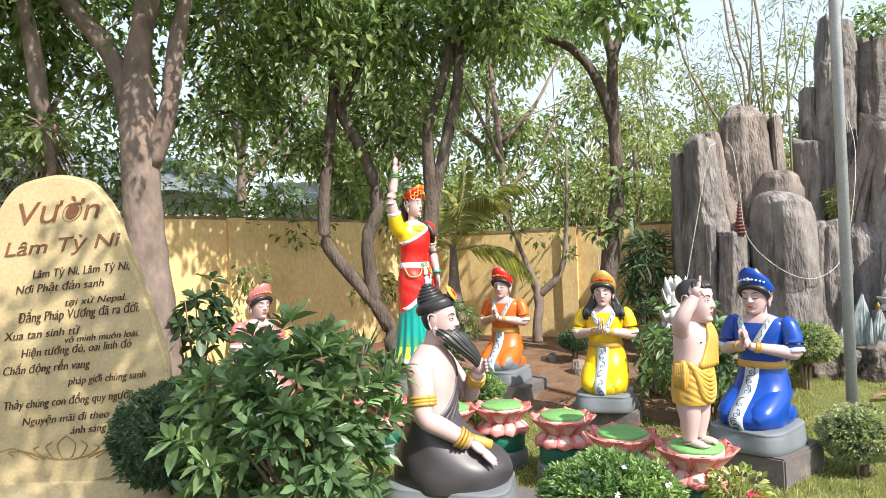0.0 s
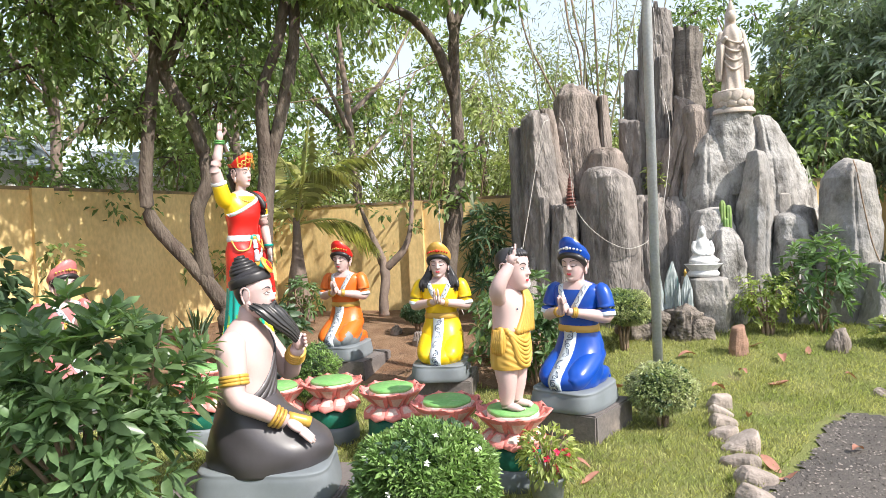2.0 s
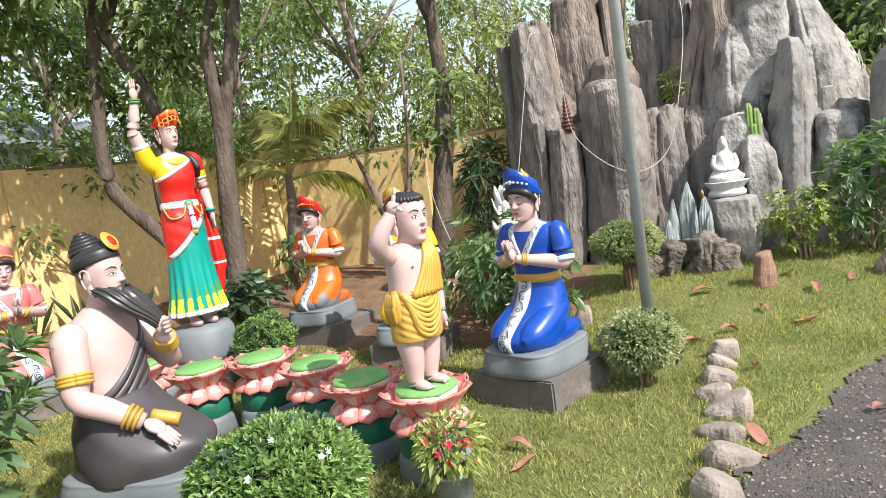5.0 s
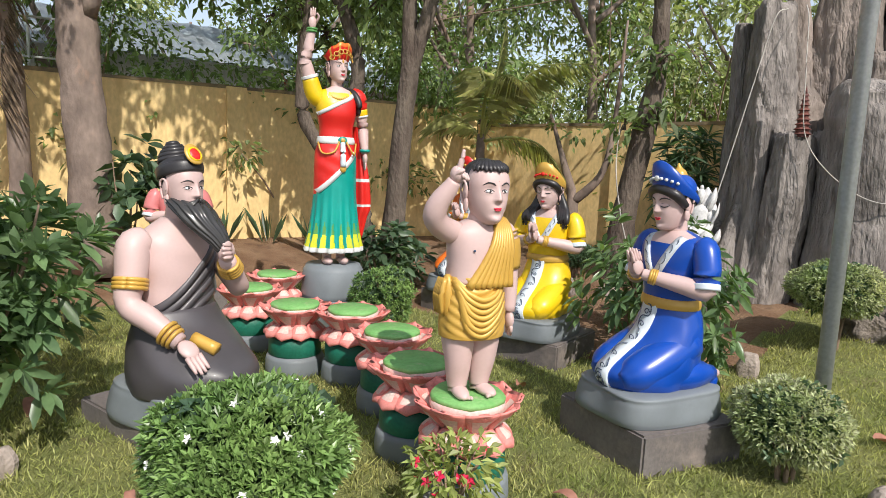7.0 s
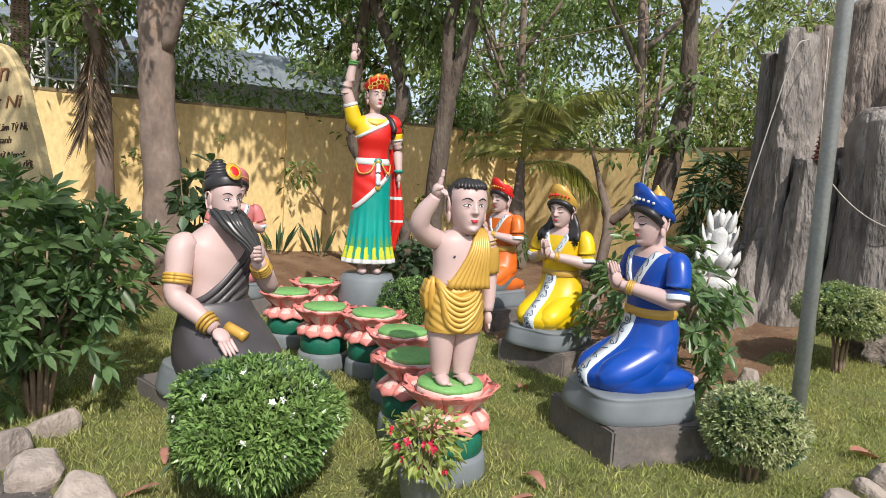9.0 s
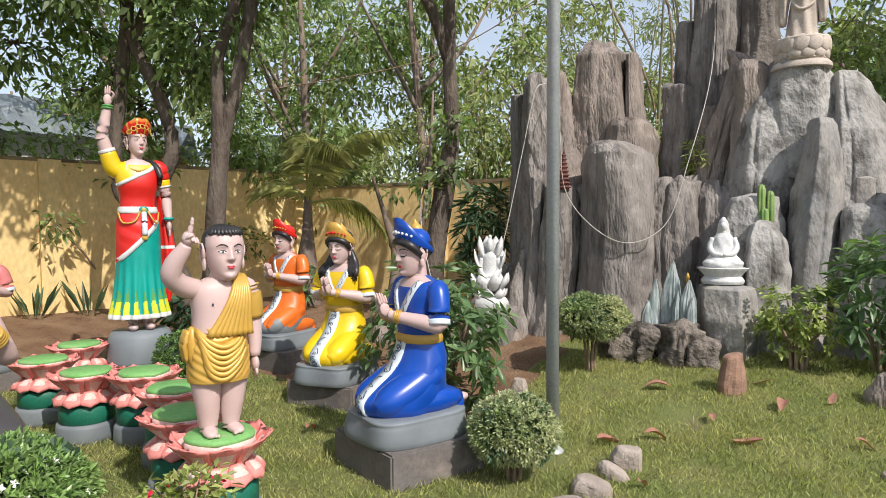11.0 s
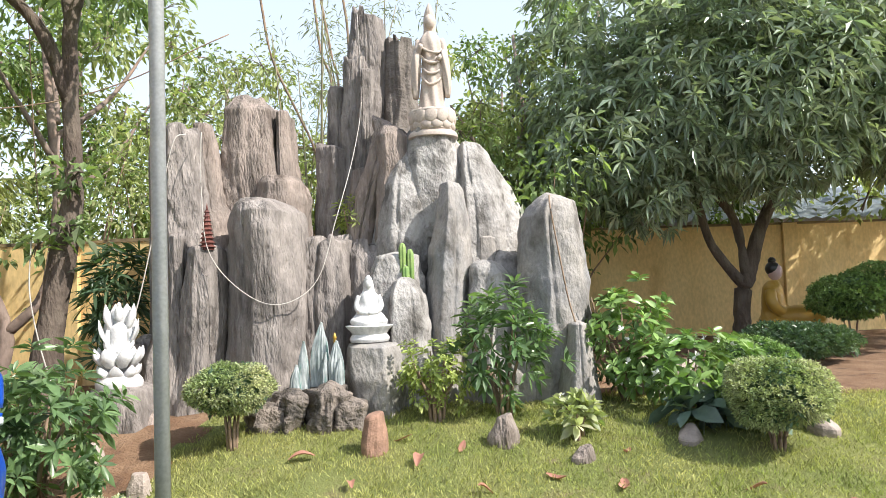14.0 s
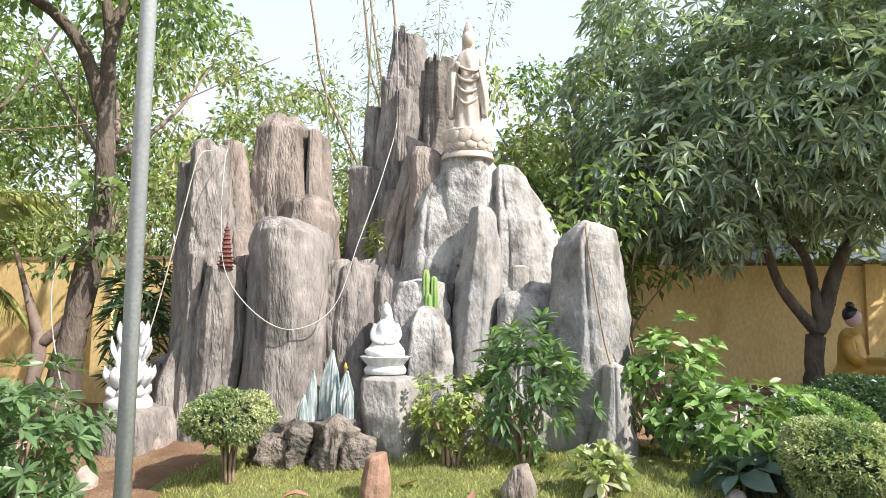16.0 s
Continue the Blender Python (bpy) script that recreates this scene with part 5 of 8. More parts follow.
def standing_lady(at, turn):
    f = Figure()
    for s in (-1, 1):
        f.ball((s * 0.07, -0.06, 0.03), (0.045, 0.1, 0.035), P_SKIN)
        f.tube([(s * 0.06, 0, 0.02), (s * 0.06, 0, 0.2)], [0.04, 0.045], P_SKIN)
    edge = lambda c: 0.62 + 1.05 * (c.x + 0.17)

    def sari(c):
        e = edge(c)
        if c.z < 0.15:
            return P_WHITE
        if c.z > e:
            return P_RED
        if c.z < 0.37 and math.sin(math.atan2(c.y, c.x) * 16) > -0.1 + 5.5 * (c.z - 0.17):
            return P_LIME if c.z < 0.27 else P_GREEN
        return P_TEAL
    drape = f.stack([(0.11, 0, 0.0, 0.25, 0.2), (0.14, 0, 0.0, 0.25, 0.2), (0.3, 0, 0.0, 0.215, 0.175), (0.55, 0, 0.0, 0.19, 0.155), (0.8, 0, 0.0, 0.185, 0.148), (0.95, 0, 0.0, 0.18, 0.14), (1.05, 0, 0.0, 0.155, 0.118), (1.08, 0, 0.0, 0.15, 0.112)], sari, n=176, steps=18,
            fold=lambda t, z: 0.055 * math.sin(16 * t) * (1 - smoothstep(0.25, 0.75, z)) + 0.02 * math.sin(50 * z + 4 * t) * smoothstep(0.6, 0.9, z) * max(0, -math.sin(t)))
    f.ribbon(drape, [(-0.172, 0.63), (-0.1, 0.7), (0.0, 0.8), (0.1, 0.9), (0.15, 0.97)], 0.02, P_WHITE, lift=0.01, steps=10)
    f.stack([(1.04, 0, 0, 0.162, 0.122), (1.06, 0, 0, 0.167, 0.126), (1.1, 0, 0, 0.158, 0.118)], P_WHITE)
    f.ball((0.03, -0.125, 1.07), (0.04, 0.016, 0.035), P_TEAL)
    f.ball((0.03, -0.137, 1.07), (0.022, 0.01, 0.02), P_GOLD)
    f.tube([(0.03, -0.13, 1.05), (0.03, -0.155, 0.95), (0.03, -0.16, 0.85)], [0.022, 0.024, 0.026], P_PALE, n=8)
    f.ball((0.03, -0.16, 0.83), (0.028, 0.014, 0.03), P_GOLD)
    for s in (-1, 1):
        f.tube([(0.03 + s * 0.03, -0.13, 1.06), (0.03 + s * 0.08, -0.15, 0.97), (s * 0.14, -0.11, 0.96), (s * 0.165, -0.05, 1.05)], [0.008] * 4, P_GOLD, n=6)

    def blouse(c):
        e = 1.36 + 0.5 * (c.x + 0.02)
        if c.y > 0.06:
            return P_YELLOW if c.x < 0 else P_RED
        if c.z < e:
            return P_RED
        if c.z > 1.47 - 0.05 * (abs(c.x) > 0.09):
            return P_SKIN if abs(c.x) < 0.1 else P_YELLOW
        return P_YELLOW
    bust = f.stack([(1.08, 0, 0, 0.145, 0.112), (1.18, 0, 0, 0.145, 0.11), (1.28, 0, -0.008, 0.165, 0.128), (1.36, 0, -0.006, 0.178, 0.125), (1.43, 0, 0.0, 0.185, 0.105), (1.48, 0, 0.005, 0.15, 0.085), (1.51, 0, 0.005, 0.08, 0.065), (1.525, 0, 0.005, 0.05, 0.05)], blouse, n=120, steps=16, power=2.3)
    f.tube([(0, 0.005, 1.5), (0, -0.002, 1.6)], [0.05, 0.047], P_SKIN)
    f.ribbon(bust, [(-0.17, 1.285), (-0.1, 1.325), (0.0, 1.38), (0.08, 1.42), (0.13, 1.46)], 0.016, P_WHITE, lift=0.005, steps=10)
    for i in range(15):
        t = math.pi * (1.12 + 0.76 * i / 14)
        f.ball((0.105 * math.cos(t), 0.11 * math.sin(t) - 0.005, 1.475 - 0.06 * math.sin(math.pi * i / 14)), (0.012, 0.01, 0.012), P_GOLD, nu=8, nv=6)
    # raised arm
    sh, el, ha = Vector((-0.19, 0.0, 1.45)), Vector((-0.275, -0.02, 1.7)), Vector((-0.225, -0.04, 1.98))
    f.tube([sh + Vector((0.06, 0, -0.05)), sh, sh.lerp(el, 0.55)], [0.07, 0.078, 0.066], P_YELLOW, n=18)
    f.tube([sh.lerp(el, 0.5), sh.lerp(el, 0.6)], [0.071, 0.07], P_WHITE, n=18)
    f.tube([sh.lerp(el, 0.4), el.lerp(sh, 0.15), el, el.lerp(ha, 0.4), ha], [0.055, 0.053, 0.05, 0.045, 0.032], P_SKIN, n=16)
    for i in range(2):
        f.hoop(ha.lerp(el, 0.03 + 0.07 * i), 0.038, 0.011, P_GREEN)
    f.ball(ha + Vector((0.0, -0.005, 0.045)), (0.034, 0.02, 0.05), P_SKIN)
    f.fingers(ha + Vector((0, -0.005, 0.085)), (0.05, -0.05, 1), (0.016, 0, 0), 0.085, 0.009, n=3)
    f.tube([ha + Vector((0.03, -0.01, 0.05)), ha + Vector((0.045, -0.035, 0.09)), ha + Vector((0.025, -0.045, 0.115))], [0.011, 0.01, 0.007], P_SKIN, n=8)
    # lowered arm with the loose end of the sari
    sh, el, ha = Vector((0.19, 0.0, 1.44)), Vector((0.24, 0.01, 1.2)), Vector((0.25, -0.05, 0.97))
    f.tube([sh + Vector((-0.06, 0, 0.03)), sh, sh.lerp(el, 0.4)], [0.06, 0.072, 0.064], P_RED, n=18)
    f.tube([sh.lerp(el, 0.4), sh.lerp(el, 0.62)], [0.066, 0.062], P_YELLOW, n=18)
    f.tube([sh.lerp(el, 0.6), sh.lerp(el, 0.66)], [0.064, 0.064], P_WHITE, n=18)
    f.tube([sh.lerp(el, 0.5), el, el.lerp(ha, 0.4), ha], [0.055, 0.05, 0.043, 0.03], P_SKIN, n=16)
    f.hoop(ha.lerp(el, 0.1), 0.037, 0.013, P_TEAL)
    f.ball(ha + Vector((0, -0.005, -0.045)), (0.022, 0.032, 0.05), P_SKIN)
    f.fingers(ha + Vector((0, -0.008, -0.08)), (0, -0.05, -1), (0, 0.014, 0), 0.07, 0.0085)
    train = lambda c: P_WHITE if 0.5 < c.z < 0.53 or 0.72 < c.z < 0.75 else P_RED
    f.stack([(0.22, 0.22, 0.08, 0.05, 0.09), (0.4, 0.24, 0.07, 0.07, 0.1), (0.5, 0.26, 0.06, 0.08, 0.1), (0.72, 0.25, 0.04, 0.07, 0.08), (0.95, 0.23, 0.05, 0.05, 0.06), (1.2, 0.2, 0.06, 0.035, 0.05)], train, n=30, steps=8, fold=lambda t, z: 0.12 * math.sin(6 * t))
    hz = 1.68
    start = len(f.verts)
    f.head(hz, -0.01, 1.0, shut=False)
    for i in range(6):
        f.tube([(0.04 - 0.02 * i, 0.08, hz), (0.06, 0.1, hz - 0.15), (0.135, -0.04 + 0.02 * i, hz - 0.2), (0.175, -0.1 + 0.026 * i, hz - 0.3), (0.17, -0.115 + 0.03 * i, hz - 0.39)], [0.03, 0.04, 0.03, 0.026, 0.008], P_BLACK, n=9)
    n = 44
    rings = []
    for r, h in ((0.09, 0.0), (0.1, 0.04), (0.118, 0.1), (0.122, 0.13), (0.108, 0.13), (0.09, 0.06)):
        ring = []
        for j in range(n):
            t = 2 * math.pi * j / n
            front = max(0.0, -math.sin(t)) ** 0.9
            scallop = 0.9 + 0.1 * abs(math.sin(4.5 * (t + math.pi / 2)))
            ring.append((r * math.cos(t), -0.005 + r * math.sin(t), hz + 0.055 + h * (0.3 + 0.85 * front) * scallop))
        rings.append(ring)
    f.add(*rings_mesh(rings, False), lambda c: P_GOLD if math.sin(9 * math.atan2(c.y, c.x)) > 0.75 else P_RED if c.z < hz + 0.15 else P_ORANGE)
    for j in range(-3, 4):
        t = -math.pi / 2 + j * 0.3
        f.hoop((0.123 * math.cos(t), -0.005 + 0.124 * math.sin(t), hz + 0.125 - 0.006 * j * j), 0.02, 0.005, P_GOLD, turn=(75, 0, j * 17), n=14)
    f.ball((0, -0.1, hz + 0.05), (0.009, 0.006, 0.02), P_GOLD)
    # the face is turned a little aside
    for v in f.verts[start:]:
        if v.z > hz - 0.16:
            v[:] = Matrix.Rotation(radians(16), 3, "Z") @ v
    return f.finish("standing_lady_statue", at, turn, "standing lady statue in red and teal sari with raised arm")


def plinth(name, corners, z1, label, z0=-0.06, material=None, chamfer=0.012):
    """A low cement block with slightly rounded edges on four corners."""
    root = thing(name, (sum(c[0] for c in corners) / 4, sum(c[1] for c in corners) / 4, 0), label, "plinth", group="statue plinths")
    cx, cy = root.location.x, root.location.y
    bm = bmesh.new()
    lo = [bm.verts.new((x - cx, y - cy, z0)) for x, y in corners]
    hi = [bm.verts.new((x - cx, y - cy, z1)) for x, y in corners]
    bm.faces.new(hi)
    for i in range(4):
        k = (i + 1) % 4
        bm.faces.new((lo[i], lo[k], hi[k], hi[i]))
    bmesh.ops.bevel(bm, geom=[e for e in bm.edges], offset=chamfer, segments=2, affect="EDGES")
    part("block", bm, material or M_PLINTH, root, smooth=False)
    return root


def square(x, y, turn, w, d):
    m = pose(x, y, 0, 0, 0, turn)
    return [tuple((m @ Vector((a * w / 2, b * d / 2, 0)))[:2]) for a, b in ((-1, -1), (1, -1), (1, 1), (-1, 1))]


def lathe(profile, n=36, fold=None):
    rings = [[(r * (1 + (fold(2 * math.pi * j / n, z) if fold else 0)) * math.cos(2 * math.pi * j / n), r * (1 + (fold(2 * math.pi * j / n, z) if fold else 0)) * math.sin(2 * math.pi * j / n), z) for j in range(n)] for r, z in profile]
    return rings_mesh(rings)


M_LOTUS_PINK = mat("coral petal paint", (0.72, 0.19, 0.17), (0.75, 0.28, 0.25), rough=0.6, scale=9, fine=70, bump=0.15, stain=(0.74, 0.46, 0.41), stain_scale=8, stain_at=0.62)
M_LOTUS_PALE = mat("pale petal paint", (0.66, 0.54, 0.49), (0.7, 0.42, 0.37), rough=0.65, scale=10, fine=70, bump=0.15)
M_LOTUS_TOP = mat("worn green paint", (0.14, 0.36, 0.1), (0.2, 0.42, 0.14), rough=0.7, scale=9, fine=60, bump=0.2, stain=(0.3, 0.36, 0.2), stain_scale=12, stain_at=0.64)
M_LOTUS_BAND = mat("dark green band paint", (0.01, 0.13, 0.085), (0.015, 0.17, 0.11), rough=0.5, scale=6, fine=60, bump=0.15)


def petal_mesh(name, r0, r1, z0, z1, half, material, inner):
    """A cupped petal leaning outward, with a raised rim and a paler heart."""
    nu, nv = 9, 8
    verts, faces, idx = [], [], []
    for i in range(nv + 1):
        v = i / nv
        w = half * (0.55 + 0.75 * v) * math.sqrt(max(0.0, 1 - max(0, (v - 0.45) / 0.55) ** 2.4))
        for j in range(nu):
            u = 2 * j / (nu - 1) - 1
            r = r0 + (r1 - r0) * v ** 1.1 + 0.016 * (1 - u * u) * math.sin(math.pi * v) - 0.012 * u * u * v
            a = u * w
            z = z0 + (z1 - z0) * v ** 0.85 - 0.01 * (v > 0.9)
            verts.append((r * math.cos(a), r * math.sin(a), z))
    for i in range(nv):
        for j in range(nu - 1):
            faces.append((i * nu + j, i * nu + j + 1, (i + 1) * nu + j + 1, (i + 1) * nu + j))
            idx.append(1 if (2 <= j <= 5 and 1 <= i <= 4) else 0)
    bm = bmesh.new()
    vs = [bm.verts.new(v) for v in verts]
    for f, m in zip(faces, idx):
        bm.faces.new([vs[k] for k in f]).material_index = m
    bmesh.ops.remove_doubles(bm, verts=bm.verts, dist=0.0006)
    bmesh.ops.solidify(bm, geom=list(bm.faces), thickness=0.014)
    return bm_mesh(name, bm, [material, inner])


def lotus(at, turn):
    root = thing("lotus_pedestal", at, "painted cement lotus pedestal with coral petals and green top", "pedestal", group="row of lotus pedestals", turn=turn)
    for nm, prof, m in (("base", [(0.2, -0.04), (0.205, 0.02), (0.2, 0.09), (0.19, 0.115), (0.1, 0.12)], P_GREY),
                        ("band", [(0.165, 0.11), (0.182, 0.125), (0.18, 0.235), (0.155, 0.26)], M_LOTUS_BAND),
                        ("core", [(0.15, 0.24), (0.17, 0.27), (0.14, 0.3), (0.13, 0.34), (0.17, 0.42), (0.168, 0.45), (0.1, 0.455)], M_LOTUS_PALE),
                        ("seat", [(0.165, 0.445), (0.168, 0.462), (0.16, 0.472), (0.02, 0.474)], M_LOTUS_TOP)):
        v, f = lathe(prof, 40, (lambda t, z: 0.02 * math.sin(5 * t)) if nm == "seat" else None)
        put(nm, mesh_from(nm, v, f, m), root)
    up = petal_mesh("petal", 0.125, 0.262, 0.315, 0.47, 0.42, M_LOTUS_PINK, M_LOTUS_PALE)
    low = petal_mesh("petal", 0.135, 0.208, 0.335, 0.268, 0.38, M_LOTUS_PINK, M_LOTUS_PALE)
    for k in range(9):
        p = put("petal", up, root)
        p.rotation_euler = (0, 0, 2 * math.pi * k / 9)
    for k in range(10):
        p = put("petal", low, root)
        p.rotation_euler = (0, 0, 2 * math.pi * (k + 0.5) / 10)
    return root


kneeling_maiden("kneeling_maiden_statue", (2.02, 4.86, 0), -22, P_BLUE, P_BLUE, "kneeling maiden statue in glossy royal blue with praying hands")
kneeling_maiden("kneeling_maiden_statue", (0.62, 5.74, -0.02), 8, P_YELLOW, P_GOLD, "kneeling maiden statue in bright yellow with long black hair", locks=True)
kneeling_maiden("kneeling_maiden_statue", (-0.76, 6.36, 0.02), -2, P_ORANGE, P_RED, "kneeling maiden statue in faded orange with red crown", fringe=P_GREY)
kneeling_maiden("kneeling_maiden_statue", (-2.42, 4.18, -0.03), 78, P_PINK, P_PINK, "kneeling maiden statue in rose pink near the wall")
bearded_man((0.34, 3.06, 0), 103)
child((1.73, 3.7, 0.474), 70)
standing_lady((-1.08, 4.97, 0.56), 68)
plinth("statue_plinth", [(2.2, 4.47), (2.45, 5.08), (1.82, 5.29), (1.575, 4.67)], 0.2, "square dark grey cement plinth of the blue maiden")
plinth("statue_plinth", square(0.6, 5.8, 8, 0.66, 0.68), 0.18, "square dark grey cement plinth of the yellow maiden")
plinth("statue_plinth", square(-0.72, 6.42, -2, 0.72, 0.74), 0.22, "square dark grey cement plinth of the orange maiden")
plinth("statue_plinth", square(-2.42, 4.18, 78, 0.68, 0.68), 0.17, "square dark grey cement plinth of the pink maiden")
plinth("statue_plinth", square(0.24, 3.12, 98, 0.72, 1.1), 0.1, "low broad grey cement plinth of the bearded sage")
drum = thing("lady_plinth", (-1.08, 4.97, 0), "round dark grey cement plinth under the standing lady", "plinth", group="statue plinths")
for nm, prof in (("foot", [(0.34, -0.05), (0.34, 0.24), (0.33, 0.26), (0.1, 0.262)]), ("drum", [(0.27, 0.25), (0.275, 0.3), (0.26, 0.5), (0.23, 0.555), (0.05, 0.562)])):
    v, f = lathe(prof, 40, lambda t, z: 0.02 * math.sin(2 * t))
    put(nm, mesh_from(nm, v, f, P_GREY), drum)
first = lotus((1.73, 3.7, 0), 10)
for i, (x, y) in enumerate([(1.24, 3.84), (0.72, 4.12), (0.16, 4.25), (-0.23, 4.05), (-0.9, 4.07), (-1.29, 4.53)]):
    copy_thing(first, pose(x, y, 0.005 * (i % 3), 0, 0, 23 * i))


# ---- white and gold statues by the rockery ----
def folds(n, a, k=0.0):
    return lambda t, z: a * math.sin(n * t + k * z)


def lotus_seat(f, z, r, h, colour, petals=12):
    f.stack([(z, 0, 0, r * 0.8, r * 0.8), (z + 0.1 * h, 0, 0, r * 0.85, r * 0.85), (z + 0.45 * h, 0, 0, r * 0.7, r * 0.7), (z + h, 0, 0, r * 0.92, r * 0.92), (z + h * 1.02, 0, 0, 0.02, 0.02)], colour, n=36)
    for k in range(petals):
        a = 2 * math.pi * k / petals
        f.ball((r * 0.86 * math.cos(a), r * 0.86 * math.sin(a), z + 0.68 * h), (r * 0.27, r * 0.1, h * 0.4), colour, turn=(0, 22, math.degrees(a) + 90), nu=12, nv=8)
        f.ball((r * 0.82 * math.cos(a + 0.26), r * 0.82 * math.sin(a + 0.26), z + 0.26 * h), (r * 0.25, r * 0.1, h * 0.24), colour, turn=(0, 0, math.degrees(a) + 105), nu=12, nv=8)


def seated_figure(f, z, s, robe, skin, hair):
    f.stack([(z, 0, -0.02 * s, 0.36 * s, 0.26 * s), (z + 0.06 * s, 0, -0.03 * s, 0.38 * s, 0.28 * s), (z + 0.14 * s, 0, -0.01 * s, 0.3 * s, 0.22 * s), (z + 0.22 * s, 0, 0.03 * s, 0.2 * s, 0.16 * s), (z + 0.4 * s, 0, 0.04 * s, 0.2 * s, 0.14 * s), (z + 0.53 * s, 0, 0.04 * s, 0.21 * s, 0.12 * s), (z + 0.59 * s, 0, 0.04 * s, 0.12 * s, 0.09 * s), (z + 0.63 * s, 0, 0.03 * s, 0.05 * s, 0.05 * s)], robe, n=48, fold=folds(11, 0.03, 60 / s))
    for k in (-1, 1):
        f.tube([(k * 0.2 * s, 0.04 * s, z + 0.5 * s), (k * 0.26 * s, 0.0, z + 0.3 * s), (k * 0.14 * s, -0.16 * s, z + 0.17 * s), (0, -0.2 * s, z + 0.16 * s)], [0.07 * s, 0.075 * s, 0.06 * s, 0.03 * s], robe, n=14)
        f.ball((k * 0.2 * s, -0.1 * s, z + 0.08 * s), (0.2 * s, 0.13 * s, 0.08 * s), robe, turn=(0, 0, k * 25))
    f.ball((0, 0.0, z + 0.75 * s), (0.085 * s, 0.095 * s, 0.12 * s), skin)
    f.ball((0, 0.025 * s, z + 0.79 * s), (0.095 * s, 0.095 * s, 0.1 * s), hair)
    f.ball((0, 0.03 * s, z + 0.9 * s), (0.05 * s, 0.05 * s, 0.05 * s), hair)


def white_buddha():
    f = Figure()
    ridges = lambda t, z: 0.035 * abs(math.sin(8 * t))
    f.stack([(0, 0, 0, 0.175, 0.15), (0.03, 0, 0, 0.185, 0.16), (0.055, 0, 0, 0.17, 0.145), (0.075, 0, 0, 0.15, 0.13)], M_MARBLE, n=64)
    f.stack([(0.07, 0, 0, 0.15, 0.13), (0.1, 0, 0, 0.175, 0.15), (0.135, 0, 0, 0.205, 0.175), (0.15, 0, 0, 0.2, 0.17), (0.152, 0, 0, 0.05, 0.05)], M_MARBLE, n=96, fold=ridges)
    drape = lambda t, z: 0.035 * math.sin(6 * t + 34 * z) * max(0.2, -math.sin(t))
    f.stack([(0.145, 0, -0.01, 0.165, 0.135), (0.18, 0, -0.015, 0.168, 0.14), (0.22, 0, -0.005, 0.15, 0.12), (0.265, 0, 0.01, 0.115, 0.095), (0.33, 0, 0.02, 0.1, 0.078), (0.4, 0, 0.022, 0.092, 0.068), (0.44, 0, 0.022, 0.07, 0.055), (0.465, 0, 0.02, 0.035, 0.035)], M_MARBLE, n=72, steps=8, fold=drape)
    for k in (-1, 1):
        f.tube([(k * 0.085, 0.015, 0.42), (k * 0.11, 0.0, 0.33), (k * 0.075, -0.07, 0.275), (0, -0.1, 0.265)], [0.026, 0.03, 0.024, 0.014], M_MARBLE, n=14)
        f.ball((k * 0.09, -0.06, 0.19), (0.085, 0.075, 0.04), M_MARBLE, turn=(0, 0, k * 20))
    f.tube([(0, 0.02, 0.44), (0, 0.012, 0.5)], [0.03, 0.028], M_MARBLE)
    f.ball((0, 0.004, 0.525), (0.034, 0.04, 0.047), M_MARBLE)
    f.stack([(0.42, 0, 0.04, 0.075, 0.045), (0.47, 0, 0.04, 0.056, 0.042), (0.54, 0, 0.03, 0.045, 0.044), (0.575, 0, 0.02, 0.034, 0.036), (0.605, 0, 0.016, 0.014, 0.014), (0.612, 0, 0.016, 0.004, 0.004)], M_MARBLE, n=32)
    f.finish("seated_buddha_statue", (3.28, 8.0, 0.935), 10, "small white marble seated buddha statue on lotus seat")


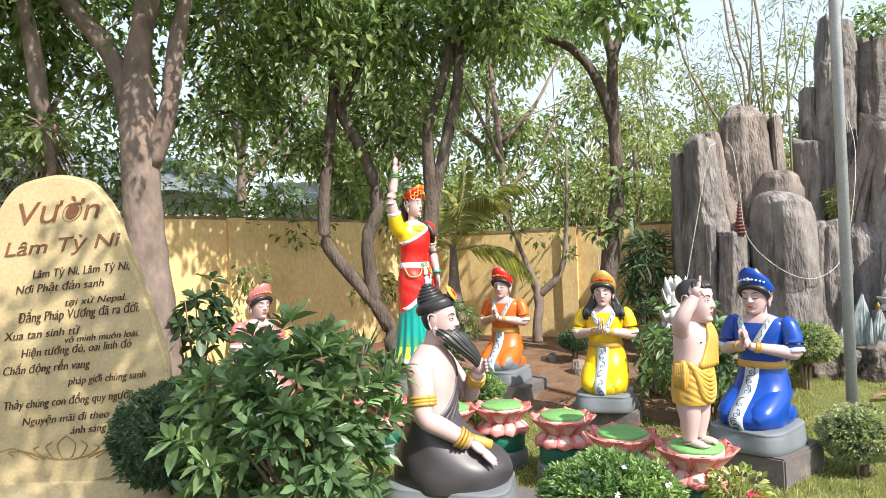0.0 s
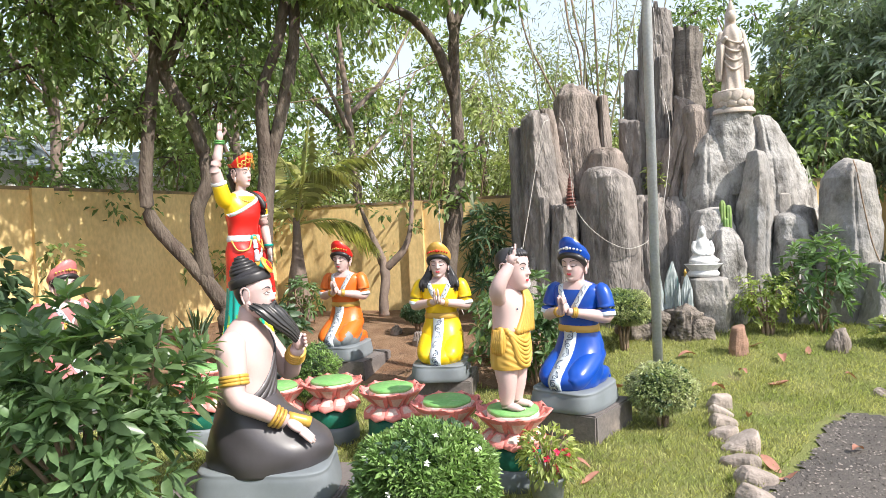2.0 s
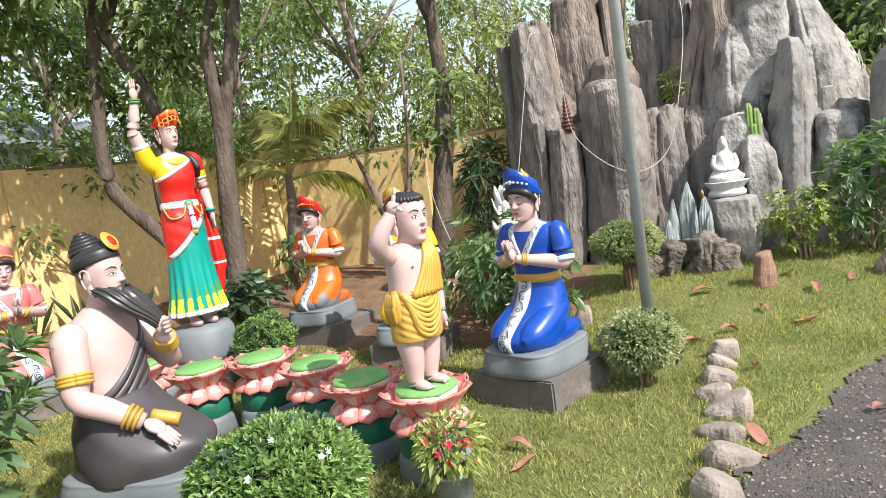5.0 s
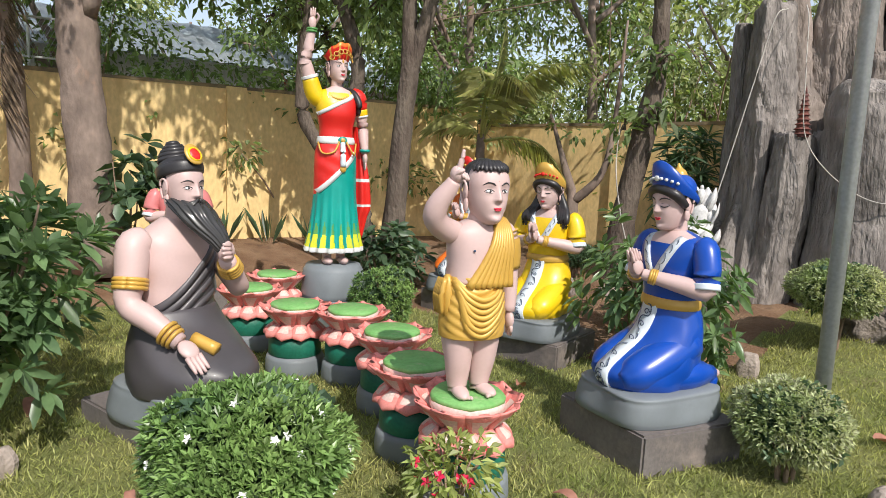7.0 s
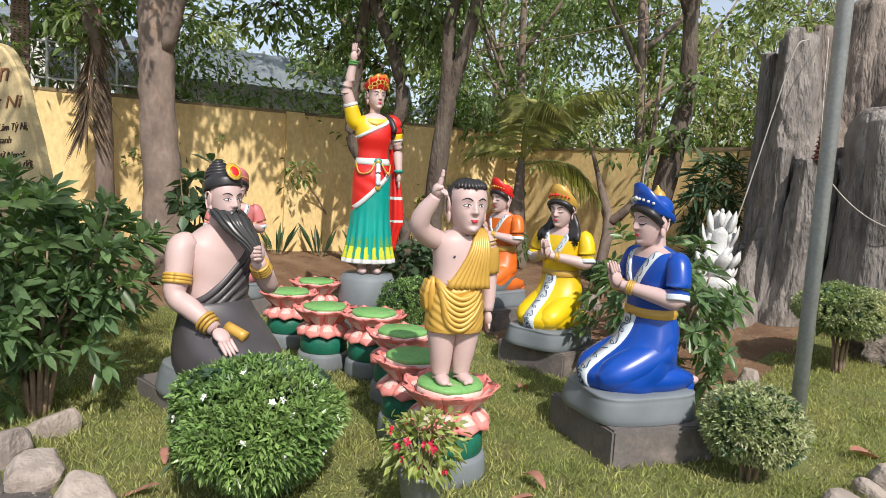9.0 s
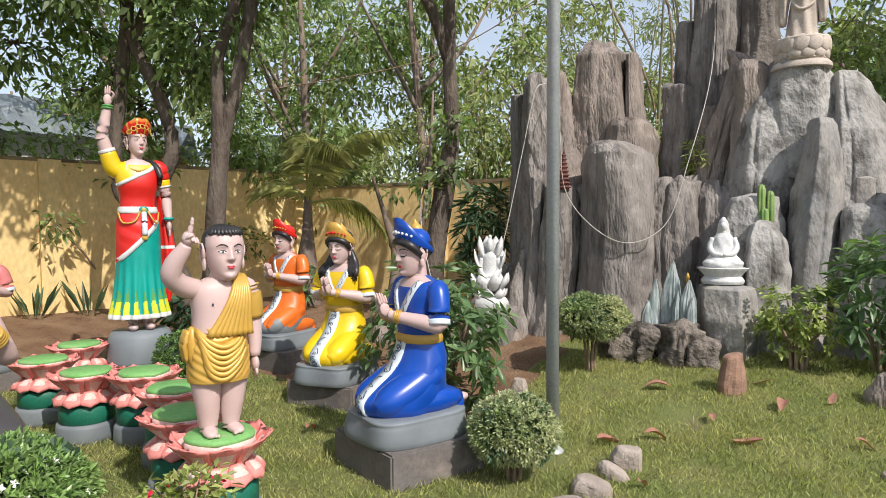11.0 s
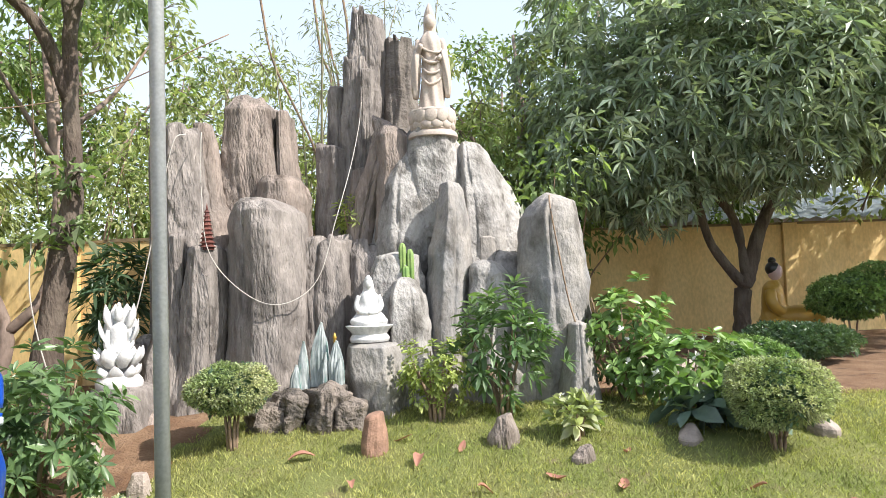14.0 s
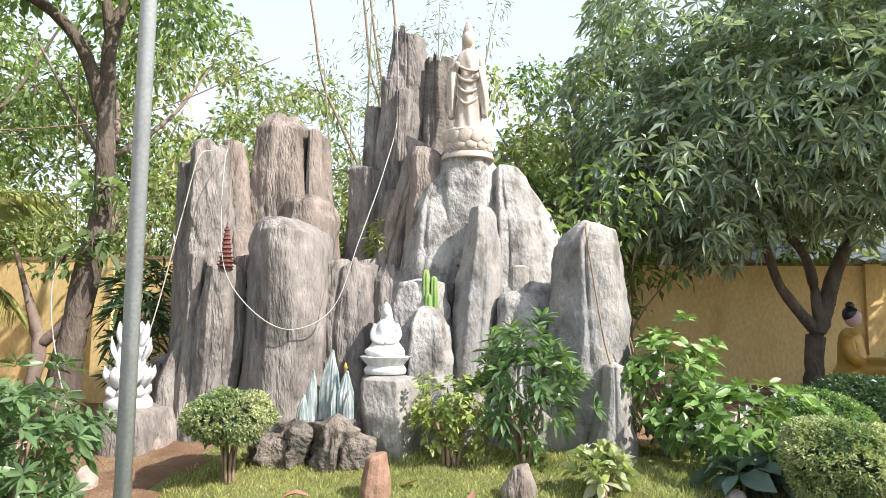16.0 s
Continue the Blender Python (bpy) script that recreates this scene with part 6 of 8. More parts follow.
def guanyin():
    f = Figure()
    f.stack([(0, 0, 0, 0.27, 0.24), (0.05, 0, 0, 0.26, 0.23), (0.1, 0, 0, 0.2, 0.18)], M_CREAM)
    lotus_seat(f, 0.07, 0.27, 0.22, M_CREAM)
    f.stack([(0.28, 0, 0, 0.15, 0.13), (0.36, 0, 0, 0.135, 0.12), (0.55, 0.015, 0, 0.13, 0.115), (0.75, 0.03, 0, 0.128, 0.11), (0.9, 0.015, 0, 0.108, 0.095), (1.04, 0, 0, 0.128, 0.095), (1.12, 0, 0, 0.1, 0.078), (1.18, 0, 0, 0.045, 0.045)], M_CREAM, n=96, steps=10, fold=lambda t, z: 0.075 * math.sin(7 * t + 11 * z) * (1 - 0.4 * smoothstep(0.7, 1.1, z)))
    for i in range(4):
        f.tube([(-0.12, -0.05, 1.02 - 0.1 * i), (-0.02, -0.125, 0.93 - 0.12 * i), (0.09, -0.1, 0.92 - 0.1 * i), (0.135, -0.02, 1.0 - 0.09 * i)], [0.012, 0.016, 0.014, 0.008], M_CREAM, n=9)
    for k in (-1, 1):
        f.tube([(k * 0.115, 0.0, 1.09), (k * 0.15, -0.02, 0.93), (k * 0.09, -0.13, 0.84 if k > 0 else 1.0)], [0.042, 0.045, 0.024], M_CREAM, n=14)
        f.stack([(0.45, k * 0.17, -0.02, 0.03, 0.05), (0.6, k * 0.17, -0.03, 0.045, 0.07), (0.85, k * 0.15, -0.05, 0.05, 0.07), (0.95, k * 0.14, -0.05, 0.03, 0.04)], M_CREAM, n=20, fold=folds(5, 0.14, 12))
    f.ball((0, -0.01, 1.29), (0.062, 0.07, 0.085), M_CREAM)
    f.stack([(1.08, 0, 0.05, 0.105, 0.05), (1.2, 0, 0.045, 0.07, 0.055), (1.32, 0, 0.03, 0.068, 0.062), (1.39, 0, 0.01, 0.052, 0.055), (1.45, 0, 0.0, 0.03, 0.034), (1.5, 0, 0.0, 0.008, 0.01)], M_CREAM, n=40, fold=folds(9, 0.03, 10))
    f.finish("standing_goddess_statue", (3.8, 9.02, 3.0), 4, "tall cream stone goddess statue on lotus seat atop rockery")


def petal_statue():
    """Carved white buddha in front of tiers of upright leaves."""
    f = Figure()
    f.stack([(0, 0, 0, 0.25, 0.2), (0.05, 0, 0, 0.25, 0.2), (0.1, 0, 0, 0.2, 0.16)], M_MARBLE)
    for tier, (r, z, h) in enumerate(((0.2, 0.06, 0.12), (0.22, 0.16, 0.16), (0.18, 0.34, 0.2), (0.14, 0.46, 0.2))):
        for k in range(8):
            a = 2 * math.pi * (k + 0.5 * (tier % 2)) / 8
            wx, wy = 0.022 + 0.062 * abs(math.sin(a)), 0.022 + 0.055 * abs(math.cos(a))
            if tier >= 2 and math.sin(a) < -0.35:
                continue
            f.stack([(z, r * 0.7 * math.cos(a), r * 0.6 * math.sin(a), wx * 0.6, wy * 0.6), (z + h * 0.45, r * math.cos(a), r * 0.8 * math.sin(a), wx, wy), (z + h * 0.8, r * 1.12 * math.cos(a), r * 0.9 * math.sin(a), wx * 0.55, wy * 0.55), (z + h, r * 1.17 * math.cos(a), r * 0.94 * math.sin(a), 0.003, 0.003)], M_MARBLE, n=12, steps=3)
    seated_figure(f, 0.2, 0.5, M_MARBLE, M_MARBLE, M_MARBLE)
    for v in f.verts:
        v[:] = (v.x * 0.8, v.y * 0.8, v.z * 1.15)
    f.finish("lotus_buddha_statue", (1.0, 7.7, 0.6), 20, "white carved buddha statue framed by pointed lotus leaves")


def golden_buddha():
    f = Figure()
    f.stack([(0, 0, 0, 0.52, 0.48), (0.3, 0, 0, 0.5, 0.46), (0.37, 0, 0, 0.45, 0.4)], P_GREY, power=3)
    seated_figure(f, 0.36, 1.12, P_GOLD, P_SKIN, P_BLACK)
    # legs hang forward to a round footstool
    for k in (-1, 1):
        f.tube([(k * 0.14, -0.05, 0.5), (k * 0.16, -0.35, 0.52), (k * 0.15, -0.55, 0.44), (k * 0.14, -0.6, 0.1)], [0.16, 0.16, 0.15, 0.14], P_GOLD, n=18)
        f.ball((k * 0.13, -0.74, 0.04), (0.05, 0.11, 0.04), P_SKIN)
    f.stack([(0.02, 0, -0.6, 0.3, 0.17), (0.1, 0, -0.6, 0.31, 0.18), (0.3, 0, -0.56, 0.27, 0.16), (0.52, 0, -0.5, 0.24, 0.14)], P_GOLD, n=72, fold=folds(17, 0.04))
    f.stack([(-0.22, 0, -0.65, 0.36, 0.3), (-0.02, 0, -0.65, 0.36, 0.3), (0.0, 0, -0.65, 0.33, 0.27), (0.004, 0, -0.65, 0.1, 0.1)], P_GREY)
    f.finish("golden_buddha_statue", (8.52, 12.5, 0.22), 62, "seated buddha statue in gold robe by the garden wall")


white_buddha()
guanyin()
petal_statue()
golden_buddha()

# ---- bushes ----
def clipped_bush(at, r, h, material, label, n=5200, leaf=0.035, flowers=None, stems=5, low=0.25, name="round_bush", squash=1.0):
    """Rounded bush on short stems; r across, h to its top."""
    root = thing(name, at, label, "bush", group="garden bushes")
    zc, rz = h * (1 + low) / 2, h * (1 - low) / 2
    for k in range(stems):
        a = 2 * math.pi * k / stems + at[0]
        e = (0.45 * r * math.cos(a), 0.45 * r * math.sin(a), zc)
        limb("stem", [(0.03 * math.cos(a), 0.03 * math.sin(a), -0.03), (e[0] * 0.4, e[1] * 0.4, h * low), e], [0.014, 0.011, 0.006], M_TWIG, root, n=6)
    # leaves stand in small sprigs of six
    m = n // 4
    p, d = blob(m, (0, 0, zc), (r, r * squash, rz), shell=0.76, seed=at[0] * 5, lump=0.1)
    way = d + rng.normal(0, 0.35, (m, 3)) + (0, 0, 0.45)
    way /= np.linalg.norm(way, axis=1)[:, None]
    u = np.cross(way, (0.31, 0.87, 0.2))
    u /= np.linalg.norm(u, axis=1)[:, None]
    w = np.cross(way, u)
    pos, ax = [], []
    for k in range(6):
        t = (2.4 * k + rng.random(m) * 0.8)[:, None]
        pos.append(p - way * leaf * 0.5 * (1 - k / 6))
        ax.append(u * np.cos(t) + w * np.sin(t) + way * (0.45 + 0.22 * k))
    pos, ax = np.concatenate(pos), np.concatenate(ax)
    q = len(pos)
    put("foliage", leaves_mesh("foliage", pos, ax, rng.uniform(0.7, 1.25, q) * leaf, rng.uniform(0.3, 0.42, q) * leaf, material, droop=0.15), root)["kind"] = "stuff"
    # dark leaves fill the inside, its shade put into their colour
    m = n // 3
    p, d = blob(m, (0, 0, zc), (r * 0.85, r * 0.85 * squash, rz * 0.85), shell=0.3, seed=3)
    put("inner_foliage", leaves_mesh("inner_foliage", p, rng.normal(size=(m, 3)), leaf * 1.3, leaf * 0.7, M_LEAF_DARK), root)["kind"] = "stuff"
    if flowers:
        m, fm = flowers
        p, d = blob(m, (0, 0, zc), (r * 1.03, r * 1.03 * squash, rz * 1.05), shell=0.97, seed=at[0] * 5, lump=0.05)
        pos, ax = np.repeat(p, 5, 0), []
        for q in d:
            u = Vector(q).orthogonal().normalized()
            v = Vector(q).cross(u)
            ax += [tuple(Vector(q) * 0.3 + u * math.cos(1.2566 * i) + v * math.sin(1.2566 * i)) for i in range(5)]
        put("blossom", leaves_mesh("blossom", pos, np.array(ax), leaf * 0.42, leaf * 0.3, fm, droop=0), root)["kind"] = "stuff"
    return root


def rosette_shrub(at, rx, ry, h, tips, label, material=None, leaf=0.13, per=10, low=0.2, stems=7, name="shrub", flowers=0, wide=0.3, lift=0.35, seed=0):
    """Shrub whose twigs end in whorls of long leaves."""
    root = thing(name, at, label, "shrub", group="garden shrubs")
    zc, rz = h * (1 + low) / 2, h * (1 - low) / 2
    for k in range(stems):
        a = 2 * math.pi * (k + 0.3 * rng.random()) / stems
        q = 0.35 + 0.4 * rng.random()
        e = (q * rx * math.cos(a), q * ry * math.sin(a), h * (0.55 + 0.3 * rng.random()))
        limb("stem", [(0.05 * math.cos(a), 0.05 * math.sin(a), -0.03), (e[0] * 0.35, e[1] * 0.35, h * 0.3), (e[0] * 0.8, e[1] * 0.8, e[2] * 0.75), e], [0.018, 0.014, 0.01, 0.005], M_TWIG, root, n=6)
    p, d = blob(tips, (0, 0, zc), (rx, ry, rz), shell=0.35, seed=seed + at[0] * 3, lump=0.32)
    pos, ax, ln = [], [], []
    for q, w in zip(p, d):
        w = (Vector(w) + Vector((0, 0, 0.7))).normalized()
        u = w.orthogonal().normalized()
        v = w.cross(u)
        t0 = rng.random() * 6.28
        for i in range(per):
            t = t0 + 2.4 * i
            k = lift * (0.2 + 1.6 * i / per)
            pos.append(Vector(q) - w * 0.05 * (1 - i / per))
            ax.append(u * math.cos(t) + v * math.sin(t) + w * k)
            ln.append(leaf * (0.75 + 0.5 * rng.random()) * (1.1 - 0.4 * i / per))
    ln = np.array(ln)
    put("foliage", leaves_mesh("foliage", np.array([tuple(q) for q in pos]), np.array([tuple(q) for q in ax]), ln, ln * wide, material or M_LEAF_BIG, droop=0.12, full=True), root)["kind"] = "stuff"
    if flowers:
        f, _ = blob(flowers, (0, 0, zc), (rx, ry, rz), shell=0.95, seed=seed, lump=0.1)
        pos = np.repeat(f, 6, 0)
        put("blossom", leaves_mesh("blossom", pos, rng.normal(size=(len(pos), 3)) + (0, -0.4, 0.5), 0.05, 0.028, M_PETAL_W, droop=0), root)["kind"] = "stuff"
    return root


def gz(x, y, up=0.0):
    return (x, y, ground_z(x, y) + up)


rosette_shrub(gz(-0.12, 2.12), 0.54, 0.54, 1.46, 250, "big shrub with long glossy green leaves on the lawn", leaf=0.15, per=10, low=0.18, stems=14, lift=0.8, wide=0.33)
clipped_bush(gz(-1.36, 2.32), 0.42, 0.95, M_LEAF_DARK, "dark fine leaved bush beside the inscribed stone", n=4500, leaf=0.05)
clipped_bush(gz(1.43, 2.8), 0.375, 0.63, M_LEAF_BUSH, "round clipped bush with tiny white flowers", n=12500, leaf=0.05, flowers=(40, M_PETAL_W), low=0.14)
clipped_bush(gz(2.68, 5.02), 0.27, 0.5, M_LEAF_PALE, "small round bush with pale green leaves beside the pole", n=5200, leaf=0.033, low=0.22)
clipped_bush(gz(2.35, 7.12), 0.34, 0.68, M_LEAF_PALE, "round topped bush with creamy green leaves on thin stems", n=8000, leaf=0.034, low=0.42, stems=8)
clipped_bush(gz(-0.44, 5.0), 0.27, 0.62, M_LEAF_BUSH, "small round bush near the standing lady", n=3600, leaf=0.035, low=0.2)
clipped_bush(gz(-0.28, 7.6), 0.22, 0.42, M_LEAF_DARK, "small dark bush on bare soil", n=2000, leaf=0.035, low=0.4)
clipped_bush(gz(6.47, 7.1), 0.37, 0.66, M_LEAF_PALE, "round clipped bush with grey green leaves", n=11000, leaf=0.033, low=0.24, stems=7)
clipped_bush(gz(6.9, 8.9), 0.45, 0.5, M_LEAF_BUSH, "wide clipped bush with fresh green leaves", n=7000, leaf=0.04, low=0.1)
clipped_bush(gz(8.0, 10.6), 0.75, 0.5, M_LEAF_DARK, "loose dark green bush under the mango tree", n=5000, leaf=0.06, low=0.1, squash=0.7)
clipped_bush(gz(8.95, 11.2), 0.5, 1.05, M_LEAF_BUSH, "tall flat topped bush hiding the golden buddha", n=7000, leaf=0.05, low=0.45)
clipped_bush(gz(9.5, 11.3), 0.6, 1.2, M_LEAF_BUSH, "tall loose bush beside the golden buddha", n=5000, leaf=0.05, low=0.55)
rosette_shrub(gz(1.55, 6.0), 0.58, 0.5, 1.2, 130, "leafy gardenia shrub behind the blue maiden", leaf=0.14, per=10, low=0.1, seed=2)
rosette_shrub(gz(0.95, 6.7), 0.35, 0.35, 0.8, 45, "leafy shrub beside the yellow maiden", leaf=0.13, per=9, low=0.1, seed=5)
rosette_shrub(gz(-1.3, 5.75), 0.4, 0.35, 0.85, 55, "dark leafy shrub behind the standing lady", material=M_LEAF_DARK, leaf=0.16, per=9, low=0.1, seed=4, wide=0.36)
rosette_shrub(gz(4.5, 7.82), 0.5, 0.38, 1.12, 75, "shrub with long leaves on bare stems before the rockery", leaf=0.16, per=10, low=0.16, stems=6, seed=7, lift=0.6, wide=0.27)
rosette_shrub(gz(3.92, 7.7), 0.34, 0.28, 0.72, 110, "lime green shrub beside the seated buddha", material=M_LEAF_LIME, leaf=0.07, per=9, low=0.15, seed=8, wide=0.42)
rosette_shrub(gz(5.62, 8.35), 0.5, 0.38, 1.15, 80, "tall gardenia shrub with white flowers", leaf=0.14, per=9, low=0.1, flowers=14, seed=9, wide=0.42, material=M_LEAF_BUSH)
rosette_shrub(gz(6.05, 7.95), 0.52, 0.42, 0.66, 85, "spreading shrub with glossy leaves and white flowers", material=M_LEAF_BUSH, leaf=0.14, per=8, low=0.1, flowers=16, seed=10, wide=0.42)
rosette_shrub(gz(5.08, 7.32), 0.22, 0.18, 0.34, 26, "low peace lily plant with cream flecked leaves", material=M_LEAF_PALE, leaf=0.13, per=8, low=0.1, stems=3, seed=11, flowers=3, wide=0.45, lift=0.9)
rosette_shrub(gz(6.2, 7.55), 0.42, 0.25, 0.24, 20, "low plant with broad bluish leaves", material=M_LEAF_BLUE, leaf=0.24, per=5, low=0.2, stems=3, seed=12, wide=0.62)
rosette_shrub(gz(0.5, 8.4), 0.32, 0.3, 1.75, 60, "tall narrow leaved dracaena by the wall", material=M_LEAF_DARK, leaf=0.26, per=12, low=0.3, stems=4, seed=13, wide=0.13)
rosette_shrub(gz(-3.1, 3.95), 0.28, 0.26, 1.5, 34, "rubber plant with broad dark leaves near the trunk", material=M_LEAF_DARK, leaf=0.2, per=5, low=0.35, stems=3, seed=14, wide=0.5)
rosette_shrub(gz(2.85, 9.15, 1.55), 0.22, 0.2, 0.55, 30, "wild shrub growing in the rockery cleft", material=M_LEAF_LIME, leaf=0.12, per=9, low=0.1, stems=3, seed=15, wide=0.22)
rosette_shrub(gz(-2.2, 8.0), 0.3, 0.3, 0.8, 30, "leafy shrub at the foot of the young palm", leaf=0.14, per=8, low=0.1, seed=16)
rosette_shrub(gz(-1.9, 6.4), 0.5, 0.3, 0.5, 35, "low dark shrub by the leaning trunks", material=M_LEAF_DARK, leaf=0.17, per=7, low=0.1, seed=17)


def sword_plant(at, n, length, label, material):
    root = thing("sword_plant", at, label, "plant", group="sword leaved plants")
    a = rng.random(n) * 6.28
    pos = np.stack([np.cos(a) * 0.08, np.sin(a) * 0.08, np.zeros(n)], 1)
    ax = np.stack([np.cos(a) * 0.5, np.sin(a) * 0.5, np.ones(n)], 1)
    ln = length * rng.uniform(0.6, 1.2, n)
    put("foliage", leaves_mesh("foliage", pos, ax, ln, 0.06, material, droop=0.12), root)["kind"] = "stuff"


for x, y in ((-4.3, 5.5), (-4.15, 6.1), (-3.95, 6.7), (-4.45, 4.9), (-3.6, 7.4)):
    sword_plant(gz(x, y), 14, 0.55, "clump of half dry sword shaped leaves by the wall", M_LEAF_DARK)


# ---- trees ----
def crown(root, clumps, n, leaf, material, name="crown", wide=0.48, droop=0.35):
    """Leaves in uneven clumps (x, y, z, r)."""
    pos, ax = [], []
    total = sum(c[3] ** 2 for c in clumps)
    for c in clumps:
        k = max(20, int(n * c[3] ** 2 / total))
        p, d = blob(k, c[:3], (c[3], c[3], c[3] * 0.75), shell=0.2, seed=c[0] * 3 + c[1], lump=0.45)
        pos.append(p)
        ax.append(d * 0.7 + rng.normal(0, 0.7, (k, 3)) + (0, 0, -0.1))
    pos, ax = np.concatenate(pos), np.concatenate(ax)
    ln = leaf * rng.uniform(0.6, 1.35, len(pos))
    ob = put(name, leaves_mesh(name, pos, ax, ln, ln * wide, material, droop=droop), root)
    ob["kind"] = "stuff"
    return ob


def tree(name, label, limbs, clumps, n, leaf, bark, leafmat, wide=0.5, twigs=0, category="tree", group="garden trees"):
    """limbs: (points, radii); the first is the trunk."""
    x, y = limbs[0][0][0][:2]
    base = ground_z(x, y)
    root = thing(name, (x, y, base), label, category, group=group)
    shift = lambda p: (p[0] - x, p[1] - y, p[2] - base)
    for i, (pts, radii) in enumerate(limbs):
        limb("trunk" if i == 0 else "branch", [shift(p) for p in pts], radii, bark, root, steps=5, n=14 if i == 0 else 9, rough=0.22)
    clumps = [(*shift(c), c[3]) for c in clumps]
    if twigs:
        parts = []
        for c in clumps:
            for k in range(twigs):
                d = Vector(rng.normal(size=3)).normalized() * c[3] * 0.9
                q = Vector(c[:3])
                parts.append(rings_mesh(limb_rings([q - d * 0.3, q + d * 0.4 + Vector((0, 0, 0.05)), q + d], [0.014, 0.009, 0.004], 2, 5)))
        v, f = joined(parts)
        put("twig_mass", mesh_from("twig_mass", v, f, bark), root)["kind"] = "stuff"
    if n:
        crown(root, clumps, n, leaf, leafmat, wide=wide)
    return root


def scatter_clumps(box, k, r0, r1, seed):
    g = np.random.default_rng(seed)
    lo, hi = np.array(box[0]), np.array(box[1])
    return [(*(lo + (hi - lo) * g.random(3)), g.uniform(r0, r1)) for _ in range(k)]


tree("garden_tree", "tall pale trunked tree forking beside the wall", [
    ([(-3.42, 3.78, 0.2), (-3.47, 3.73, 1.2), (-3.53, 3.69, 2.02), (-3.54, 3.67, 2.72), (-3.55, 3.66, 3.24), (-3.49, 3.68, 4.1), (-3.2, 3.8, 5.2), (-3.1, 4.0, 6.5)], [0.26, 0.215, 0.19, 0.18, 0.18, 0.12, 0.09, 0.05]),
    ([(-3.56, 3.65, 3.1), (-3.73, 3.55, 3.83), (-3.99, 3.4, 4.25), (-4.4, 3.2, 4.8), (-4.9, 2.9, 5.6)], [0.13, 0.1, 0.09, 0.07, 0.04]),
    ([(-3.45, 3.72, 2.75), (-3.25, 3.82, 3.4), (-3.16, 3.87, 4.1), (-3.0, 4.1, 5.2)], [0.1, 0.09, 0.08, 0.05])],
    scatter_clumps(((-5.6, 2.2, 4.4), (-1.6, 5.0, 6.6)), 24, 0.45, 0.85, 1) + scatter_clumps(((-6.0, 2.4, 3.3), (-4.1, 4.6, 5.4)), 12, 0.4, 0.7, 21) + scatter_clumps(((-5.4, 2.5, 2.6), (-4.2, 3.4, 3.9)), 5, 0.3, 0.45, 2), 14500, 0.12, M_BARK, M_LEAF_TREE, twigs=5)
tree("garden_tree", "leaning grey trunked tree behind the standing lady", [
    ([(-2.2, 6.25, 0.2), (-2.26, 6.22, 0.83), (-2.56, 6.05, 1.35), (-2.86, 5.88, 1.79), (-2.95, 5.82, 2.16), (-2.87, 5.85, 3.02), (-2.78, 5.89, 3.74), (-2.68, 5.93, 4.8), (-2.6, 6.0, 5.8)], [0.12, 0.1, 0.085, 0.08, 0.075, 0.075, 0.07, 0.05, 0.03]),
    ([(-2.42, 6.14, 1.1), (-2.47, 6.09, 1.92), (-2.34, 6.16, 2.35), (-2.43, 6.1, 2.93), (-2.72, 5.92, 3.66), (-2.79, 5.87, 4.17), (-2.94, 5.79, 4.8)], [0.09, 0.085, 0.08, 0.08, 0.07, 0.05, 0.03]),
    ([(-2.7, 5.94, 3.6), (-2.45, 6.07, 4.23), (-2.18, 6.21, 4.7)], [0.07, 0.06, 0.03])],
    scatter_clumps(((-4.3, 4.9, 3.1), (-1.8, 6.8, 5.6)), 26, 0.35, 0.7, 3) + scatter_clumps(((-4.0, 5.2, 2.5), (-2.9, 6.4, 3.2)), 6, 0.25, 0.4, 4), 8500, 0.12, M_BARK_DARK, M_LEAF_TREE, twigs=5)
tree("garden_tree", "dark twin stemmed tree rising behind the lady statue", [
    ([(-1.75, 6.2, 0.1), (-1.7, 6.22, 1.0), (-1.65, 6.25, 1.95), (-1.6, 6.27, 2.44), (-1.61, 6.25, 3.28), (-1.42, 6.35, 3.9), (-1.31, 6.4, 4.46), (-1.1, 6.5, 5.6)], [0.13, 0.115, 0.1, 0.095, 0.065, 0.06, 0.06, 0.03]),
    ([(-1.62, 6.27, 2.3), (-1.38, 6.38, 3.27), (-1.25, 6.44, 4.04), (-1.29, 6.41, 4.9), (-1.5, 6.3, 5.8)], [0.075, 0.075, 0.065, 0.06, 0.03])],
    scatter_clumps(((-2.6, 5.6, 4.3), (0.0, 7.4, 6.0)), 20, 0.35, 0.7, 5), 6000, 0.12, M_BARK_DARK, M_LEAF_TREE, twigs=5)
